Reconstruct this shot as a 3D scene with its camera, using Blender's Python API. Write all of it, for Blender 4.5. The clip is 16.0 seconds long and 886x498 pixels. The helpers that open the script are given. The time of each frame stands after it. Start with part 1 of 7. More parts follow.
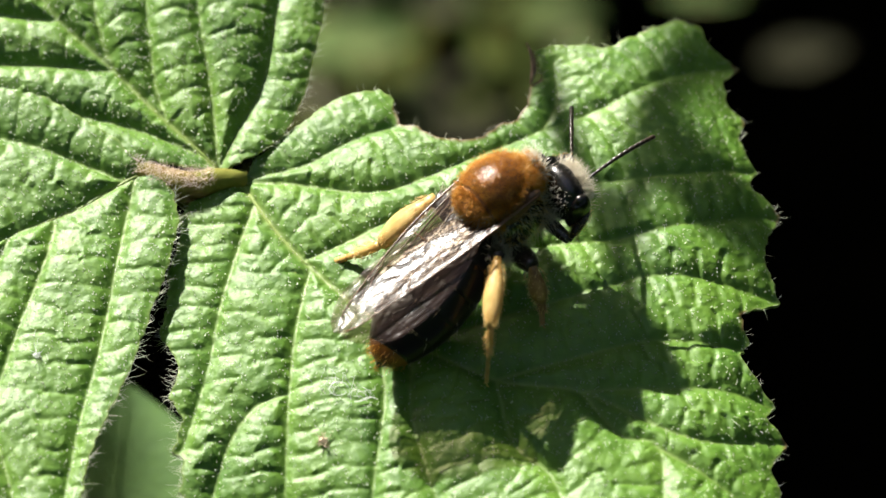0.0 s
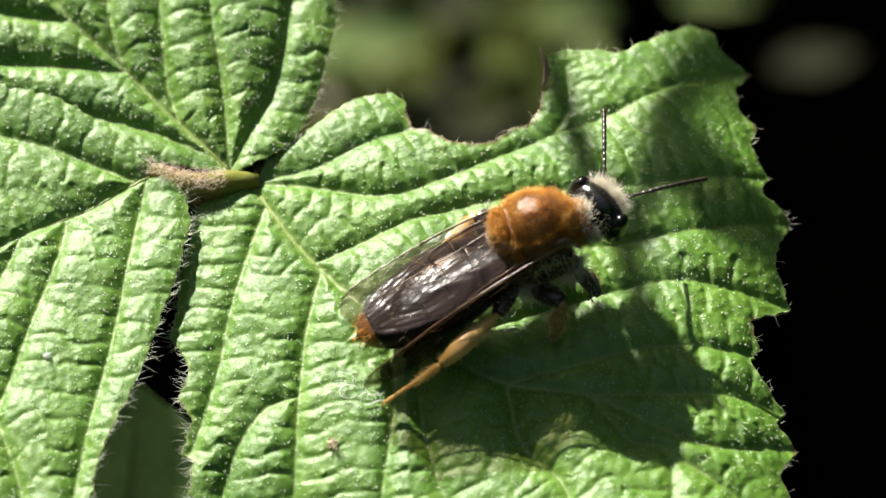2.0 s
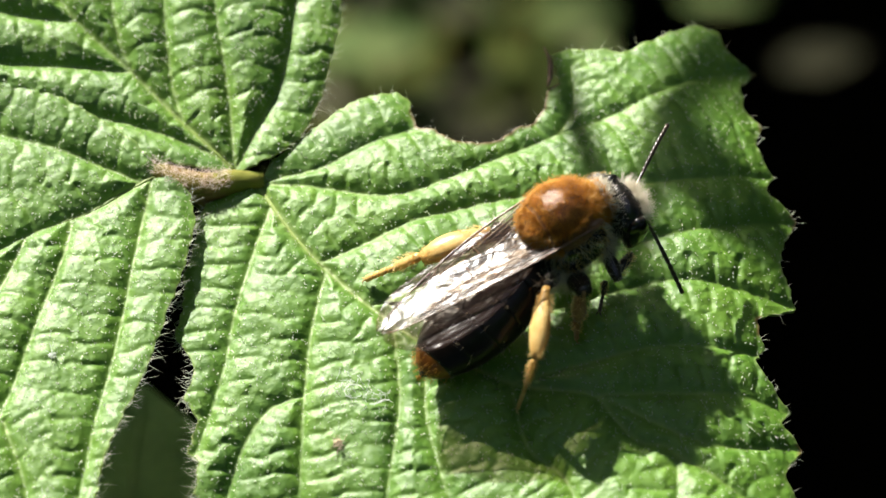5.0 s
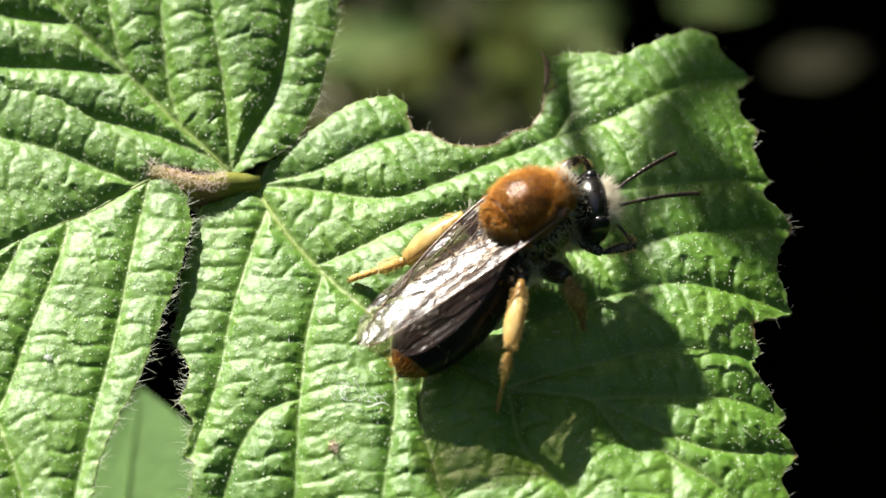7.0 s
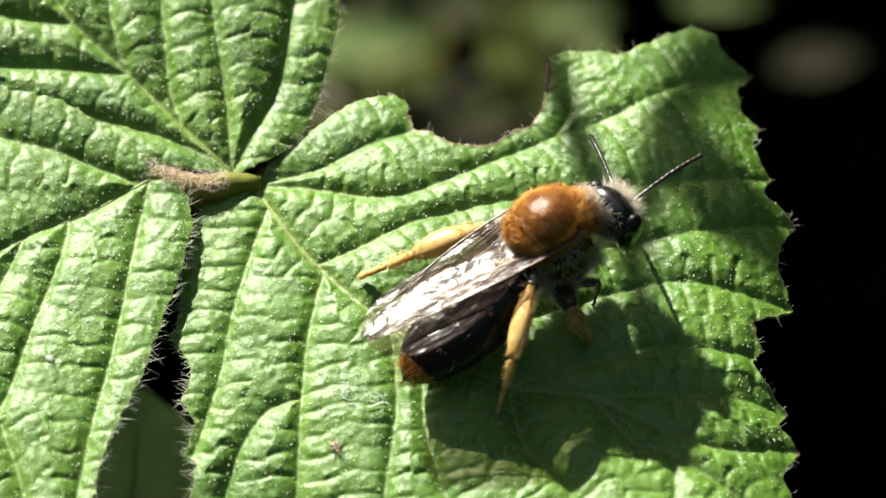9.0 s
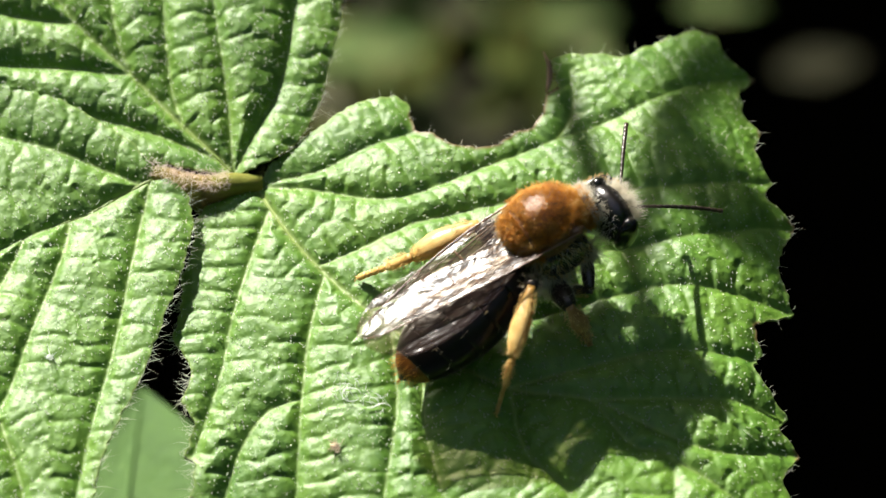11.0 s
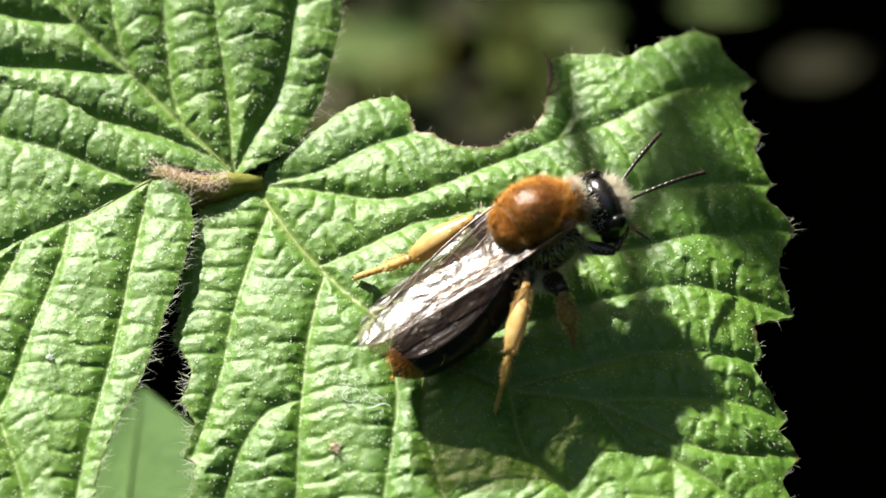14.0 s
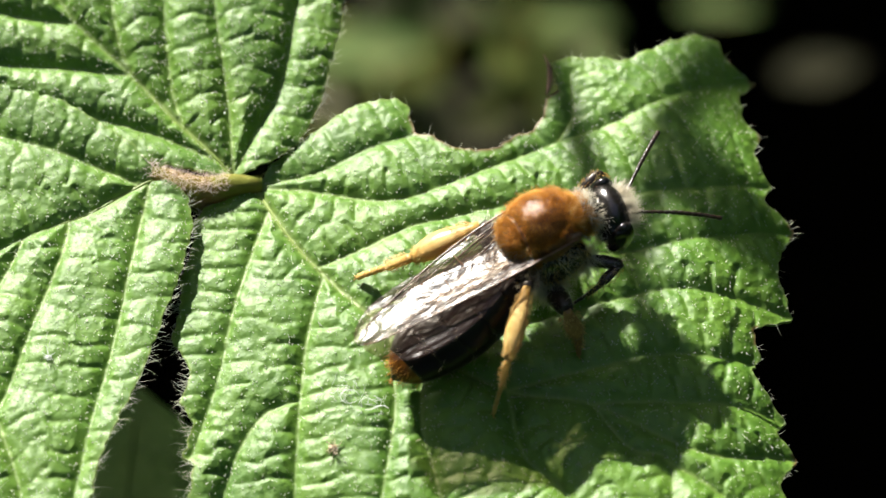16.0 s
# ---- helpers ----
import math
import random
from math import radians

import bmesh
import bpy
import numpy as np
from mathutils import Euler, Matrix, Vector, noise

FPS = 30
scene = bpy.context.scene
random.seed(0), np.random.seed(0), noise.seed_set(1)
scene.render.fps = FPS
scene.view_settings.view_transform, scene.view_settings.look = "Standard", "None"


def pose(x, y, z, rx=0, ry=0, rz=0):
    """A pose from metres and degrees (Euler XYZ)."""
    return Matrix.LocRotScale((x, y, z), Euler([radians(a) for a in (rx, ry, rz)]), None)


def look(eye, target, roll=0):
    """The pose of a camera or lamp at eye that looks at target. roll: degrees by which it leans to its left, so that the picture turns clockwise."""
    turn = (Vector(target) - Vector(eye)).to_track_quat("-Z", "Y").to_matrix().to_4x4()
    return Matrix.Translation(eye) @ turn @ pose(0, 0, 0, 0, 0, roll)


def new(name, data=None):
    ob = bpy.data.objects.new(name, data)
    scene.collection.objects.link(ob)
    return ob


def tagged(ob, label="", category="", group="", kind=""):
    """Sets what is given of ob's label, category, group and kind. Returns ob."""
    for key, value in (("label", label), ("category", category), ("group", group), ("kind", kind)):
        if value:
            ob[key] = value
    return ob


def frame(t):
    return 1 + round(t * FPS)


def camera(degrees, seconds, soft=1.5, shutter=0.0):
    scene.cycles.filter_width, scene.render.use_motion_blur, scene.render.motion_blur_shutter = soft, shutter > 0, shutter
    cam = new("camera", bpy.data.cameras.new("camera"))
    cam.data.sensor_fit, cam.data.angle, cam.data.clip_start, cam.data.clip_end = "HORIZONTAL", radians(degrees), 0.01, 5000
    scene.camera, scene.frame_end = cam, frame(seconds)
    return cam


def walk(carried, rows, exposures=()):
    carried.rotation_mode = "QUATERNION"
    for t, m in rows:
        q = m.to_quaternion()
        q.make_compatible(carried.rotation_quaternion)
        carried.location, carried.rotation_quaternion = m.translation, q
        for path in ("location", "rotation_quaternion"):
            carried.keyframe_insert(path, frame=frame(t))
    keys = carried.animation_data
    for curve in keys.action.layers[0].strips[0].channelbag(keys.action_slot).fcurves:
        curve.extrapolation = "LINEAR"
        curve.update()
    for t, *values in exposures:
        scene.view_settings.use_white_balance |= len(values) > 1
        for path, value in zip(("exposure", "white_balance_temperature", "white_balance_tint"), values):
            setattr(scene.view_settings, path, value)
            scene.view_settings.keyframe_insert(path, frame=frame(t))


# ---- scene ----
# The camera: a small macro lens held over the leaf, swaying slightly.
cam = camera(16.5, 16.0, soft=1.5)
cam.data.dof.use_dof, cam.data.dof.focus_distance, cam.data.dof.aperture_fstop = True, 0.119, 50.0
EYE = (0.0, -0.0636, 0.1018)
walk(cam, [
    (0.0, look(EYE, (0.000523, -0.000250, 0.0), 0.031)),
    (0.5, look(EYE, (0.000198, -0.000408, 0.0), -0.119)),
    (1.0, look(EYE, (0.000159, -0.000254, 0.0), 0.030)),
    (1.5, look(EYE, (0.000124, -0.000199, 0.0), 0.160)),
    (2.0, look(EYE, (0.000090, -0.000083, 0.0), 0.131)),
    (2.5, look(EYE, (0.000076, -0.000179, 0.0), -0.030)),
    (3.0, look(EYE, (0.000040, -0.000106, 0.0), 0.074)),
    (3.5, look(EYE, (0.000008, -0.000086, 0.0), -0.041)),
    (4.0, look(EYE, (-0.000092, -0.000123, 0.0), -0.095)),
    (6.5, look(EYE, (-0.000005, -0.000001, 0.0), 0.077)),
    (7.0, look(EYE, (0.000041, 0.000034, 0.0), 0.204)),
    (7.5, look(EYE, (0.000033, 0.000012, 0.0), 0.063)),
    (8.0, look(EYE, (0.000050, 0.000029, 0.0), 0.139)),
    (8.5, look(EYE, (0.000058, 0.000009, 0.0), 0.110)),
    (9.0, look(EYE, (0.000000, 0.000000, 0.0), 0.000)),
    (11.5, look(EYE, (-0.000039, 0.000085, 0.0), 0.309)),
    (12.0, look(EYE, (-0.000047, 0.000079, 0.0), 0.267)),
    (12.5, look(EYE, (-0.000028, 0.000067, 0.0), 0.164)),
    (13.0, look(EYE, (-0.000028, 0.000094, 0.0), 0.234)),
    (13.5, look(EYE, (-0.000011, 0.000110, 0.0), 0.292)),
    (14.0, look(EYE, (-0.000044, 0.000092, 0.0), 0.348)),
    (14.5, look(EYE, (-0.000037, 0.000116, 0.0), 0.277)),
    (15.0, look(EYE, (-0.000078, 0.000081, 0.0), 0.293)),
    (15.5, look(EYE, (-0.000093, 0.000089, 0.0), 0.308)),
    (16.0, look(EYE, (-0.000005, 0.000191, 0.0), 0.642)),
])
# Light: a hard sun from behind the plant and a clear sky.
SUN = Vector((-0.82, 1.46, 0.96)).normalized()
world = bpy.data.worlds.new("sky")
scene.world = world
world.use_nodes = True
wn, wl = world.node_tree.nodes, world.node_tree.links
sky = wn.new("ShaderNodeTexSky")
sky.sky_type, sky.sun_disc = "NISHITA", False
sky.air_density, sky.dust_density, sky.ozone_density = 0.6, 4.0, 0.3
sky.sun_elevation, sky.sun_rotation = math.asin(SUN.z), math.atan2(SUN.x, SUN.y)
wl.new(sky.outputs["Color"], wn["Background"].inputs["Color"])
wn["Background"].inputs["Strength"].default_value = 0.115
sun = new("sun", bpy.data.lights.new("sun", "SUN"))
sun.data.energy, sun.data.angle, sun.data.color = 5.0, radians(0.55), (1.0, 0.96, 0.88)
sun.matrix_world = look(SUN, (0, 0, 0))
scene.view_settings.exposure = 1.51

# Materials
MM = 0.001


def ramp(n, l, fac, stops):
    r = n.new("ShaderNodeValToRGB")
    r.color_ramp.elements[0].position, r.color_ramp.elements[0].color = stops[0][0], (*stops[0][1], 1)
    r.color_ramp.elements[1].position, r.color_ramp.elements[1].color = stops[-1][0], (*stops[-1][1], 1)
    for p, c in stops[1:-1]:
        r.color_ramp.elements.new(p).color = (*c, 1)
    l.new(fac, r.inputs["Fac"])
    return r.outputs["Color"]


def noise_tex(n, l, scale, detail=4.0, rough=0.55):
    t = n.new("ShaderNodeTexNoise")
    t.inputs["Scale"].default_value, t.inputs["Detail"].default_value, t.inputs["Roughness"].default_value = scale, detail, rough
    l.new(n["Object"].outputs["Object"], t.inputs["Vector"])
    return t.outputs["Fac"]


def blend(n, l, fac, a, b, mode="MIX"):
    m = n.new("ShaderNodeMix")
    m.data_type, m.blend_type = "RGBA", mode
    for key, v in ((0, fac), (6, a), (7, b)):
        if isinstance(v, (int, float)):
            m.inputs[key].default_value = v
        elif isinstance(v, tuple):
            m.inputs[key].default_value = (*v, 1)
        else:
            l.new(v, m.inputs[key])
    return m.outputs[2]


def bump(n, l, height, strength, distance, before=None):
    b = n.new("ShaderNodeBump")
    b.inputs["Strength"].default_value, b.inputs["Distance"].default_value = strength, distance
    l.new(height, b.inputs["Height"])
    if before:
        l.new(before, b.inputs["Normal"])
    return b.outputs["Normal"]


def material(name, colours, scale, rough=0.5, bumps=(), spec=0.5, translucent=0.0, clear=0.0):
    """A principled material: colours as stops over a noise of that scale, bumps as (scale, strength, distance)."""
    mat = bpy.data.materials.new(name)
    mat.use_nodes = True
    n, l = mat.node_tree.nodes, mat.node_tree.links
    n.new("ShaderNodeTexCoord").name = "Object"
    p = n["Principled BSDF"]
    col = ramp(n, l, noise_tex(n, l, scale), [(0.3 + 0.4 * i / max(1, len(colours) - 1), c) for i, c in enumerate(colours)])
    l.new(col, p.inputs["Base Color"])
    p.inputs["Roughness"].default_value, p.inputs["Specular IOR Level"].default_value = rough, spec
    nrm = None
    for s, k, d in bumps:
        nrm = bump(n, l, noise_tex(n, l, s, 3.0), k, d, nrm)
    if nrm:
        l.new(nrm, p.inputs["Normal"])
    if translucent:
        t, m = n.new("ShaderNodeBsdfTranslucent"), n.new("ShaderNodeMixShader")
        l.new(col, t.inputs["Color"])
        m.inputs["Fac"].default_value = translucent
        l.new(p.outputs["BSDF"], m.inputs[1])
        l.new(t.outputs["BSDF"], m.inputs[2])
        l.new(m.outputs["Shader"], n["Material Output"].inputs["Surface"])
        if clear:
            g, c = n.new("ShaderNodeBsdfTransparent"), n.new("ShaderNodeMixShader")
            c.inputs["Fac"].default_value = clear
            l.new(m.outputs["Shader"], c.inputs[1])
            l.new(g.outputs["BSDF"], c.inputs[2])
            l.new(c.outputs["Shader"], n["Material Output"].inputs["Surface"])
    return mat


def leaf_material(name, dark, mid, light, vein_rim, gloss=0.36):
    """Green leaf skin: cells between the finest veins, paler veins, dried brown where the edge was eaten."""
    mat = bpy.data.materials.new(name)
    mat.use_nodes = True
    n, l = mat.node_tree.nodes, mat.node_tree.links
    n.new("ShaderNodeTexCoord").name = "Object"
    p = n["Principled BSDF"]
    base = ramp(n, l, noise_tex(n, l, 260.0, 5.0), [(0.3, dark), (0.5, mid), (0.72, light)])
    fine = noise_tex(n, l, 2600.0, 4.0, 0.6)
    base = blend(n, l, 0.35, base, ramp(n, l, fine, [(0.35, dark), (0.65, light)]))
    v, w = n.new("ShaderNodeAttribute"), n.new("ShaderNodeAttribute")
    v.attribute_name, w.attribute_name = "vein_rim", "wear"
    base = blend(n, l, v.outputs["Fac"], base, vein_rim)
    base = blend(n, l, w.outputs["Fac"], base, (0.13, 0.07, 0.02))
    l.new(base, p.inputs["Base Color"])
    cells = n.new("ShaderNodeTexVoronoi")
    cells.feature, cells.inputs["Scale"].default_value = "SMOOTH_F1", 2600.0
    warp = n.new("ShaderNodeVectorMath")
    warp.operation = "MULTIPLY_ADD"
    nz = n.new("ShaderNodeTexNoise")
    nz.inputs["Scale"].default_value = 1500.0
    l.new(n["Object"].outputs["Object"], nz.inputs["Vector"])
    l.new(nz.outputs["Color"], warp.inputs[0])
    warp.inputs[1].default_value = (0.0003, 0.0003, 0.0003)
    l.new(n["Object"].outputs["Object"], warp.inputs[2])
    l.new(warp.outputs["Vector"], cells.inputs["Vector"])
    inv = n.new("ShaderNodeMath")
    inv.operation, inv.inputs[0].default_value = "SUBTRACT", 1.0
    l.new(cells.outputs["Distance"], inv.inputs[1])
    nrm = bump(n, l, inv.outputs["Value"], 0.75, 0.00011)
    nrm = bump(n, l, noise_tex(n, l, 9000.0, 4.0), 0.5, 0.00005, nrm)
    l.new(nrm, p.inputs["Normal"])
    p.inputs["Roughness"].default_value, p.inputs["Specular IOR Level"].default_value = gloss, 0.74
    rough = n.new("ShaderNodeMapRange")
    rough.inputs["To Min"].default_value, rough.inputs["To Max"].default_value = gloss - 0.08, gloss + 0.16
    l.new(fine, rough.inputs["Value"])
    l.new(rough.outputs["Result"], p.inputs["Roughness"])
    t, m = n.new("ShaderNodeBsdfTranslucent"), n.new("ShaderNodeMixShader")
    l.new(blend(n, l, 1.0, base, (0.9, 1.0, 0.35), "MULTIPLY"), t.inputs["Color"])
    m.inputs["Fac"].default_value = 0.30
    l.new(p.outputs["BSDF"], m.inputs[1])
    l.new(t.outputs["BSDF"], m.inputs[2])
    l.new(m.outputs["Shader"], n["Material Output"].inputs["Surface"])
    return mat


def wing_material():
    """Smoky membrane: mostly see-through, with a crinkled gloss."""
    mat = bpy.data.materials.new("wing_membrane")
    mat.use_nodes = True
    n, l = mat.node_tree.nodes, mat.node_tree.links
    n.new("ShaderNodeTexCoord").name = "Object"
    p = n["Principled BSDF"]
    stretch = n.new("ShaderNodeMapping")
    stretch.inputs["Scale"].default_value = (0.55, 1.0, 1.0)
    l.new(n["Object"].outputs["Object"], stretch.inputs["Vector"])
    streak = n.new("ShaderNodeTexNoise")
    streak.inputs["Scale"].default_value, streak.inputs["Detail"].default_value, streak.inputs["Distortion"].default_value = 800.0, 3.0, 0.8
    l.new(stretch.outputs["Vector"], streak.inputs["Vector"])
    l.new(ramp(n, l, noise_tex(n, l, 700.0), [(0.35, (0.02, 0.012, 0.012)), (0.65, (0.07, 0.04, 0.03))]), p.inputs["Base Color"])
    p.inputs["Roughness"].default_value, p.inputs["Specular IOR Level"].default_value = 0.25, 0.6
    nrm = bump(n, l, streak.outputs["Fac"], 0.65, 0.00027)
    l.new(bump(n, l, noise_tex(n, l, 3500.0, 2.0), 0.35, 0.00004, nrm), p.inputs["Normal"])
    t, m = n.new("ShaderNodeBsdfTransparent"), n.new("ShaderNodeMixShader")
    t.inputs["Color"].default_value = (0.76, 0.69, 0.61, 1)
    m.inputs["Fac"].default_value = 0.30
    l.new(t.outputs["BSDF"], m.inputs[1])
    l.new(p.outputs["BSDF"], m.inputs[2])
    l.new(m.outputs["Shader"], n["Material Output"].inputs["Surface"])
    return mat


LEAF = leaf_material("leaf_skin", (0.058, 0.162, 0.010), (0.106, 0.240, 0.017), (0.160, 0.308, 0.028), (0.30, 0.38, 0.11), 0.48)
LEAF_LOW = leaf_material("lower_leaf_skin", (0.045, 0.115, 0.014), (0.072, 0.165, 0.022), (0.10, 0.205, 0.036), (0.15, 0.25, 0.07), 0.8)
# Darker copy of the leaf skin: its greens carry the shade.
LEAF_FAR = leaf_material("shade_toned_leaf_skin", (0.03, 0.09, 0.014), (0.05, 0.14, 0.02), (0.075, 0.18, 0.03), (0.12, 0.2, 0.05), 0.75)
STALK = material("stalk_skin", [(0.15, 0.18, 0.025), (0.20, 0.19, 0.04), (0.22, 0.12, 0.07)], 500.0, 0.75, [(2500.0, 0.7, 0.0001)], spec=0.15, translucent=0.15)
VEIN_SKIN = material("vein_skin", [(0.20, 0.30, 0.06), (0.30, 0.38, 0.10)], 700.0, 0.45, translucent=0.2)
HAIR_LEAF = material("leaf_hair", [(0.80, 0.86, 0.64), (0.92, 0.94, 0.84)], 900.0, 0.3, translucent=0.7, clear=0.42)
THREAD = material("spider_silk", [(0.75, 0.8, 0.75), (0.9, 0.92, 0.9)], 900.0, 0.3, translucent=0.6, clear=0.35)
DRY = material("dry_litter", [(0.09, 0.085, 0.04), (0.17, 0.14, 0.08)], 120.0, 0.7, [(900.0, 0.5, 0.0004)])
# Darkened copy of the dry litter, shade put into its colours.
DRY_DIM = material("shaded_litter", [(0.016, 0.017, 0.010), (0.040, 0.038, 0.022)], 120.0, 0.9, [(900.0, 0.5, 0.0004)], spec=0.05)
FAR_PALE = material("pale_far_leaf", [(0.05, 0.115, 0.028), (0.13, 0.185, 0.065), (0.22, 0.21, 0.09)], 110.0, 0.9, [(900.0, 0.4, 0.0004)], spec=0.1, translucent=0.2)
# Olive far leaves: half shade is put into this darker copy's colours.
OLIVE_DIM = material("olive_leaf_half_shade", [(0.018, 0.042, 0.008), (0.055, 0.075, 0.015), (0.13, 0.11, 0.022)], 110.0, 0.9, [(900.0, 0.4, 0.0004)], spec=0.1, translucent=0.2)
TWIG = material("twig_bark", [(0.10, 0.06, 0.04), (0.2, 0.13, 0.08)], 800.0, 0.7, [(3000.0, 0.5, 0.0001)])
# Soil: deep shade under the plants is put into its near-black colours.
SHADE_SOIL = material("soil", [(0.001, 0.001, 0.0006), (0.002, 0.0016, 0.001), (0.004, 0.003, 0.0018)], 40.0, 0.95, [(300.0, 0.6, 0.002)], spec=0.0)
BLACK = material("black_cuticle", [(0.004, 0.003, 0.003), (0.012, 0.009, 0.008)], 2500.0, 0.22, [(9000.0, 0.5, 0.00002)], spec=0.6)
EYE_SKIN = material("eye_facets", [(0.004, 0.003, 0.003), (0.010, 0.008, 0.007)], 2500.0, 0.14, [(26000.0, 0.35, 0.00001)], spec=0.6)
BAND = material("abdomen_plate", [(0.004, 0.003, 0.003), (0.010, 0.007, 0.007)], 1800.0, 0.30, [(12000.0, 0.4, 0.00002)], spec=0.25)
AMBER = material("amber_plate", [(0.13, 0.045, 0.006), (0.26, 0.105, 0.012)], 1500.0, 0.35, [(9000.0, 0.3, 0.00001)], translucent=0.2)
THORAX_SKIN = material("thorax_cuticle", [(0.13, 0.050, 0.010), (0.25, 0.100, 0.020)], 1500.0, 0.30, [(4200.0, 0.9, 0.00014), (14000.0, 0.8, 0.00005)], spec=0.7)
RUST = material("rust_hair", [(0.40, 0.158, 0.012), (0.57, 0.262, 0.025), (0.72, 0.41, 0.07)], 1400.0, 0.55, translucent=0.4)
GOLD = material("golden_hair", [(0.66, 0.42, 0.12), (0.85, 0.66, 0.30)], 1400.0, 0.5, translucent=0.3)
ORANGE = material("orange_hair", [(0.50, 0.21, 0.015), (0.72, 0.37, 0.04)], 1400.0, 0.5, translucent=0.3)
PALE = material("pale_hair", [(0.72, 0.66, 0.52), (0.90, 0.87, 0.77)], 1400.0, 0.45, translucent=0.55, clear=0.3)
LEG_GOLD = material("golden_leg_cuticle", [(0.52, 0.29, 0.065), (0.75, 0.53, 0.20)], 1500.0, 0.35, [(9000.0, 0.4, 0.00002)], translucent=0.25)
LEG_BLACK = material("dark_leg_cuticle", [(0.008, 0.006, 0.005), (0.03, 0.018, 0.010)], 1500.0, 0.3, [(9000.0, 0.4, 0.00002)])
LEG_BROWN = material("amber_leg_cuticle", [(0.18, 0.09, 0.025), (0.45, 0.27, 0.09)], 1500.0, 0.35, [(9000.0, 0.4, 0.00002)], translucent=0.15)
WING = wing_material()
WING_VEIN = material("wing_vein", [(0.10, 0.045, 0.02), (0.18, 0.09, 0.04)], 1500.0, 0.35)

# Leaf blades, in millimetres: the margin of each leaflet and its main veins (the first is the midrib).
FRONT_MARGIN_A = [(-7.44, 3.47), (-7.08, 4.16), (-5.75, 5.52), (-4.31, 6.74), (-3.08, 7.35), (-1.93, 7.56), (-1.38, 7.03), (-1.21, 5.88), (-0.43, 5.58), (0.36, 4.95), (1.27, 4.83), (2.18, 5.05), (2.98, 5.72), (3.56, 5.98), (3.98, 6.72), (4.09, 7.58), (4.63, 8.02), (4.35, 9.35), (5.01, 9.74), (6.4, 9.74), (7.21, 9.5), (8.04, 10.04), (9.12, 10.7), (10.33, 11.24), (11.34, 11), (11.64, 10.2)]
FRONT_MARGIN_B = [(12.88, 9.52), (12.18, 8.72), (12.2, 7.41), (12.95, 6.61), (12.57, 5.61), (13.28, 4.25), (12.92, 3.42), (14.14, 2.54), (13.49, 1.06), (13.33, -0.06), (13.87, -1.69), (12.16, -2.81), (12.43, -4.09), (11.99, -4.59), (13.31, -6.61), (12.89, -7.17), (13.67, -8.18), (12.89, -9.51), (13.27, -10.52)]
FRONT_MARGIN_C = [(11.88, -12.87), (7.58, -14.28), (0.33, -13.97), (-6.01, -12.86), (-8.49, -11.44), (-9.58, -10.28), (-9.37, -8.98), (-9.86, -8.63), (-9.48, -7.19), (-10.06, -6.43), (-9.74, -5.11), (-10.55, -3.55), (-10.25, -1.92), (-10.38, -0.99), (-9.92, 0.81), (-9.97, 1.76), (-9.57, 2.45), (-8.68, 3), (-7.9, 3.34)]
FRONT_VEIN_A = [(-7.55, 3.37), (-6.36, 1.35), (-4.97, -0.45), (-2.94, -2.6), (-0.52, -4.57), (2.51, -6.1), (5.73, -6.73), (9.96, -8.62), (13.55, -8.2)]
FRONT_VEIN_B = [(-7.51, 3.31), (-5.05, 3.07), (-2.11, 2.56), (0.36, 3.45), (4.57, 5.44), (7.23, 6.72), (9.59, 8.12), (12.76, 9.5)]
FRONT_VEIN_C = [(-7.33, 3.44), (-5.07, 3.97), (-3.27, 4.94), (-1.32, 5.77)]
FRONT_VEIN_D = [(4.57, 5.44), (5.17, 6.86), (5.11, 8.9)]
FRONT_VEIN_E = [(-4.97, -0.45), (-2.98, 0.46), (-0.98, 1.43), (1.48, 2.09), (4.85, 2.74), (8.24, 3.09), (13.16, 4.14)]
FRONT_VEIN_F = [(-2.94, -2.6), (-0.53, -1.51), (3.68, -0.24), (7.69, 0.34), (14.01, 2.34)]
FRONT_VEIN_G = [(-0.52, -4.57), (2.54, -3.33), (6.73, -2.05), (9.18, -1.36), (13.75, -1.68)]
FRONT_VEIN_H = [(2.51, -6.1), (5.77, -5.1), (9.06, -4.35), (12.3, -4.38)]
FRONT_VEIN_I = [(5.73, -6.73), (8.97, -6.45), (11.18, -6.34), (13.24, -6.68)]
FRONT_VEIN_J = [(-6.95, 2.32), (-7.66, -0.15), (-8.24, -2.7), (-8.55, -4.95), (-9.07, -7.1), (-9.56, -8.6)]
FRONT_VEIN_K = [(-4.7, -0.8), (-5.23, -3.65), (-5.43, -6.36), (-5.49, -8.7), (-5.55, -12.24)]
FRONT_VEIN_L = [(-5.43, -6.36), (-6.78, -6.96), (-7.82, -8.69), (-8.4, -11.01)]
FRONT_VEIN_M = [(-2.06, -3.4), (-1.77, -6.27), (-1.87, -7.96), (-2.21, -10.73), (-2.4, -12.72)]
FRONT_VEIN_N = [(-0.74, -4.44), (-0.77, -7.04), (-0.41, -8.99), (0.44, -12.11)]
FRONT_VEIN_O = [(2.51, -6.1), (3.11, -8.83), (4.56, -10.47), (5.32, -13.55)]
FRONT_VEIN_P = [(5.73, -6.73), (7.17, -8.61), (8.6, -9.15), (8.57, -13.05)]
FRONT_VEIN_Q = [(8.6, -9.15), (10.31, -10.19), (12.4, -11.76)]
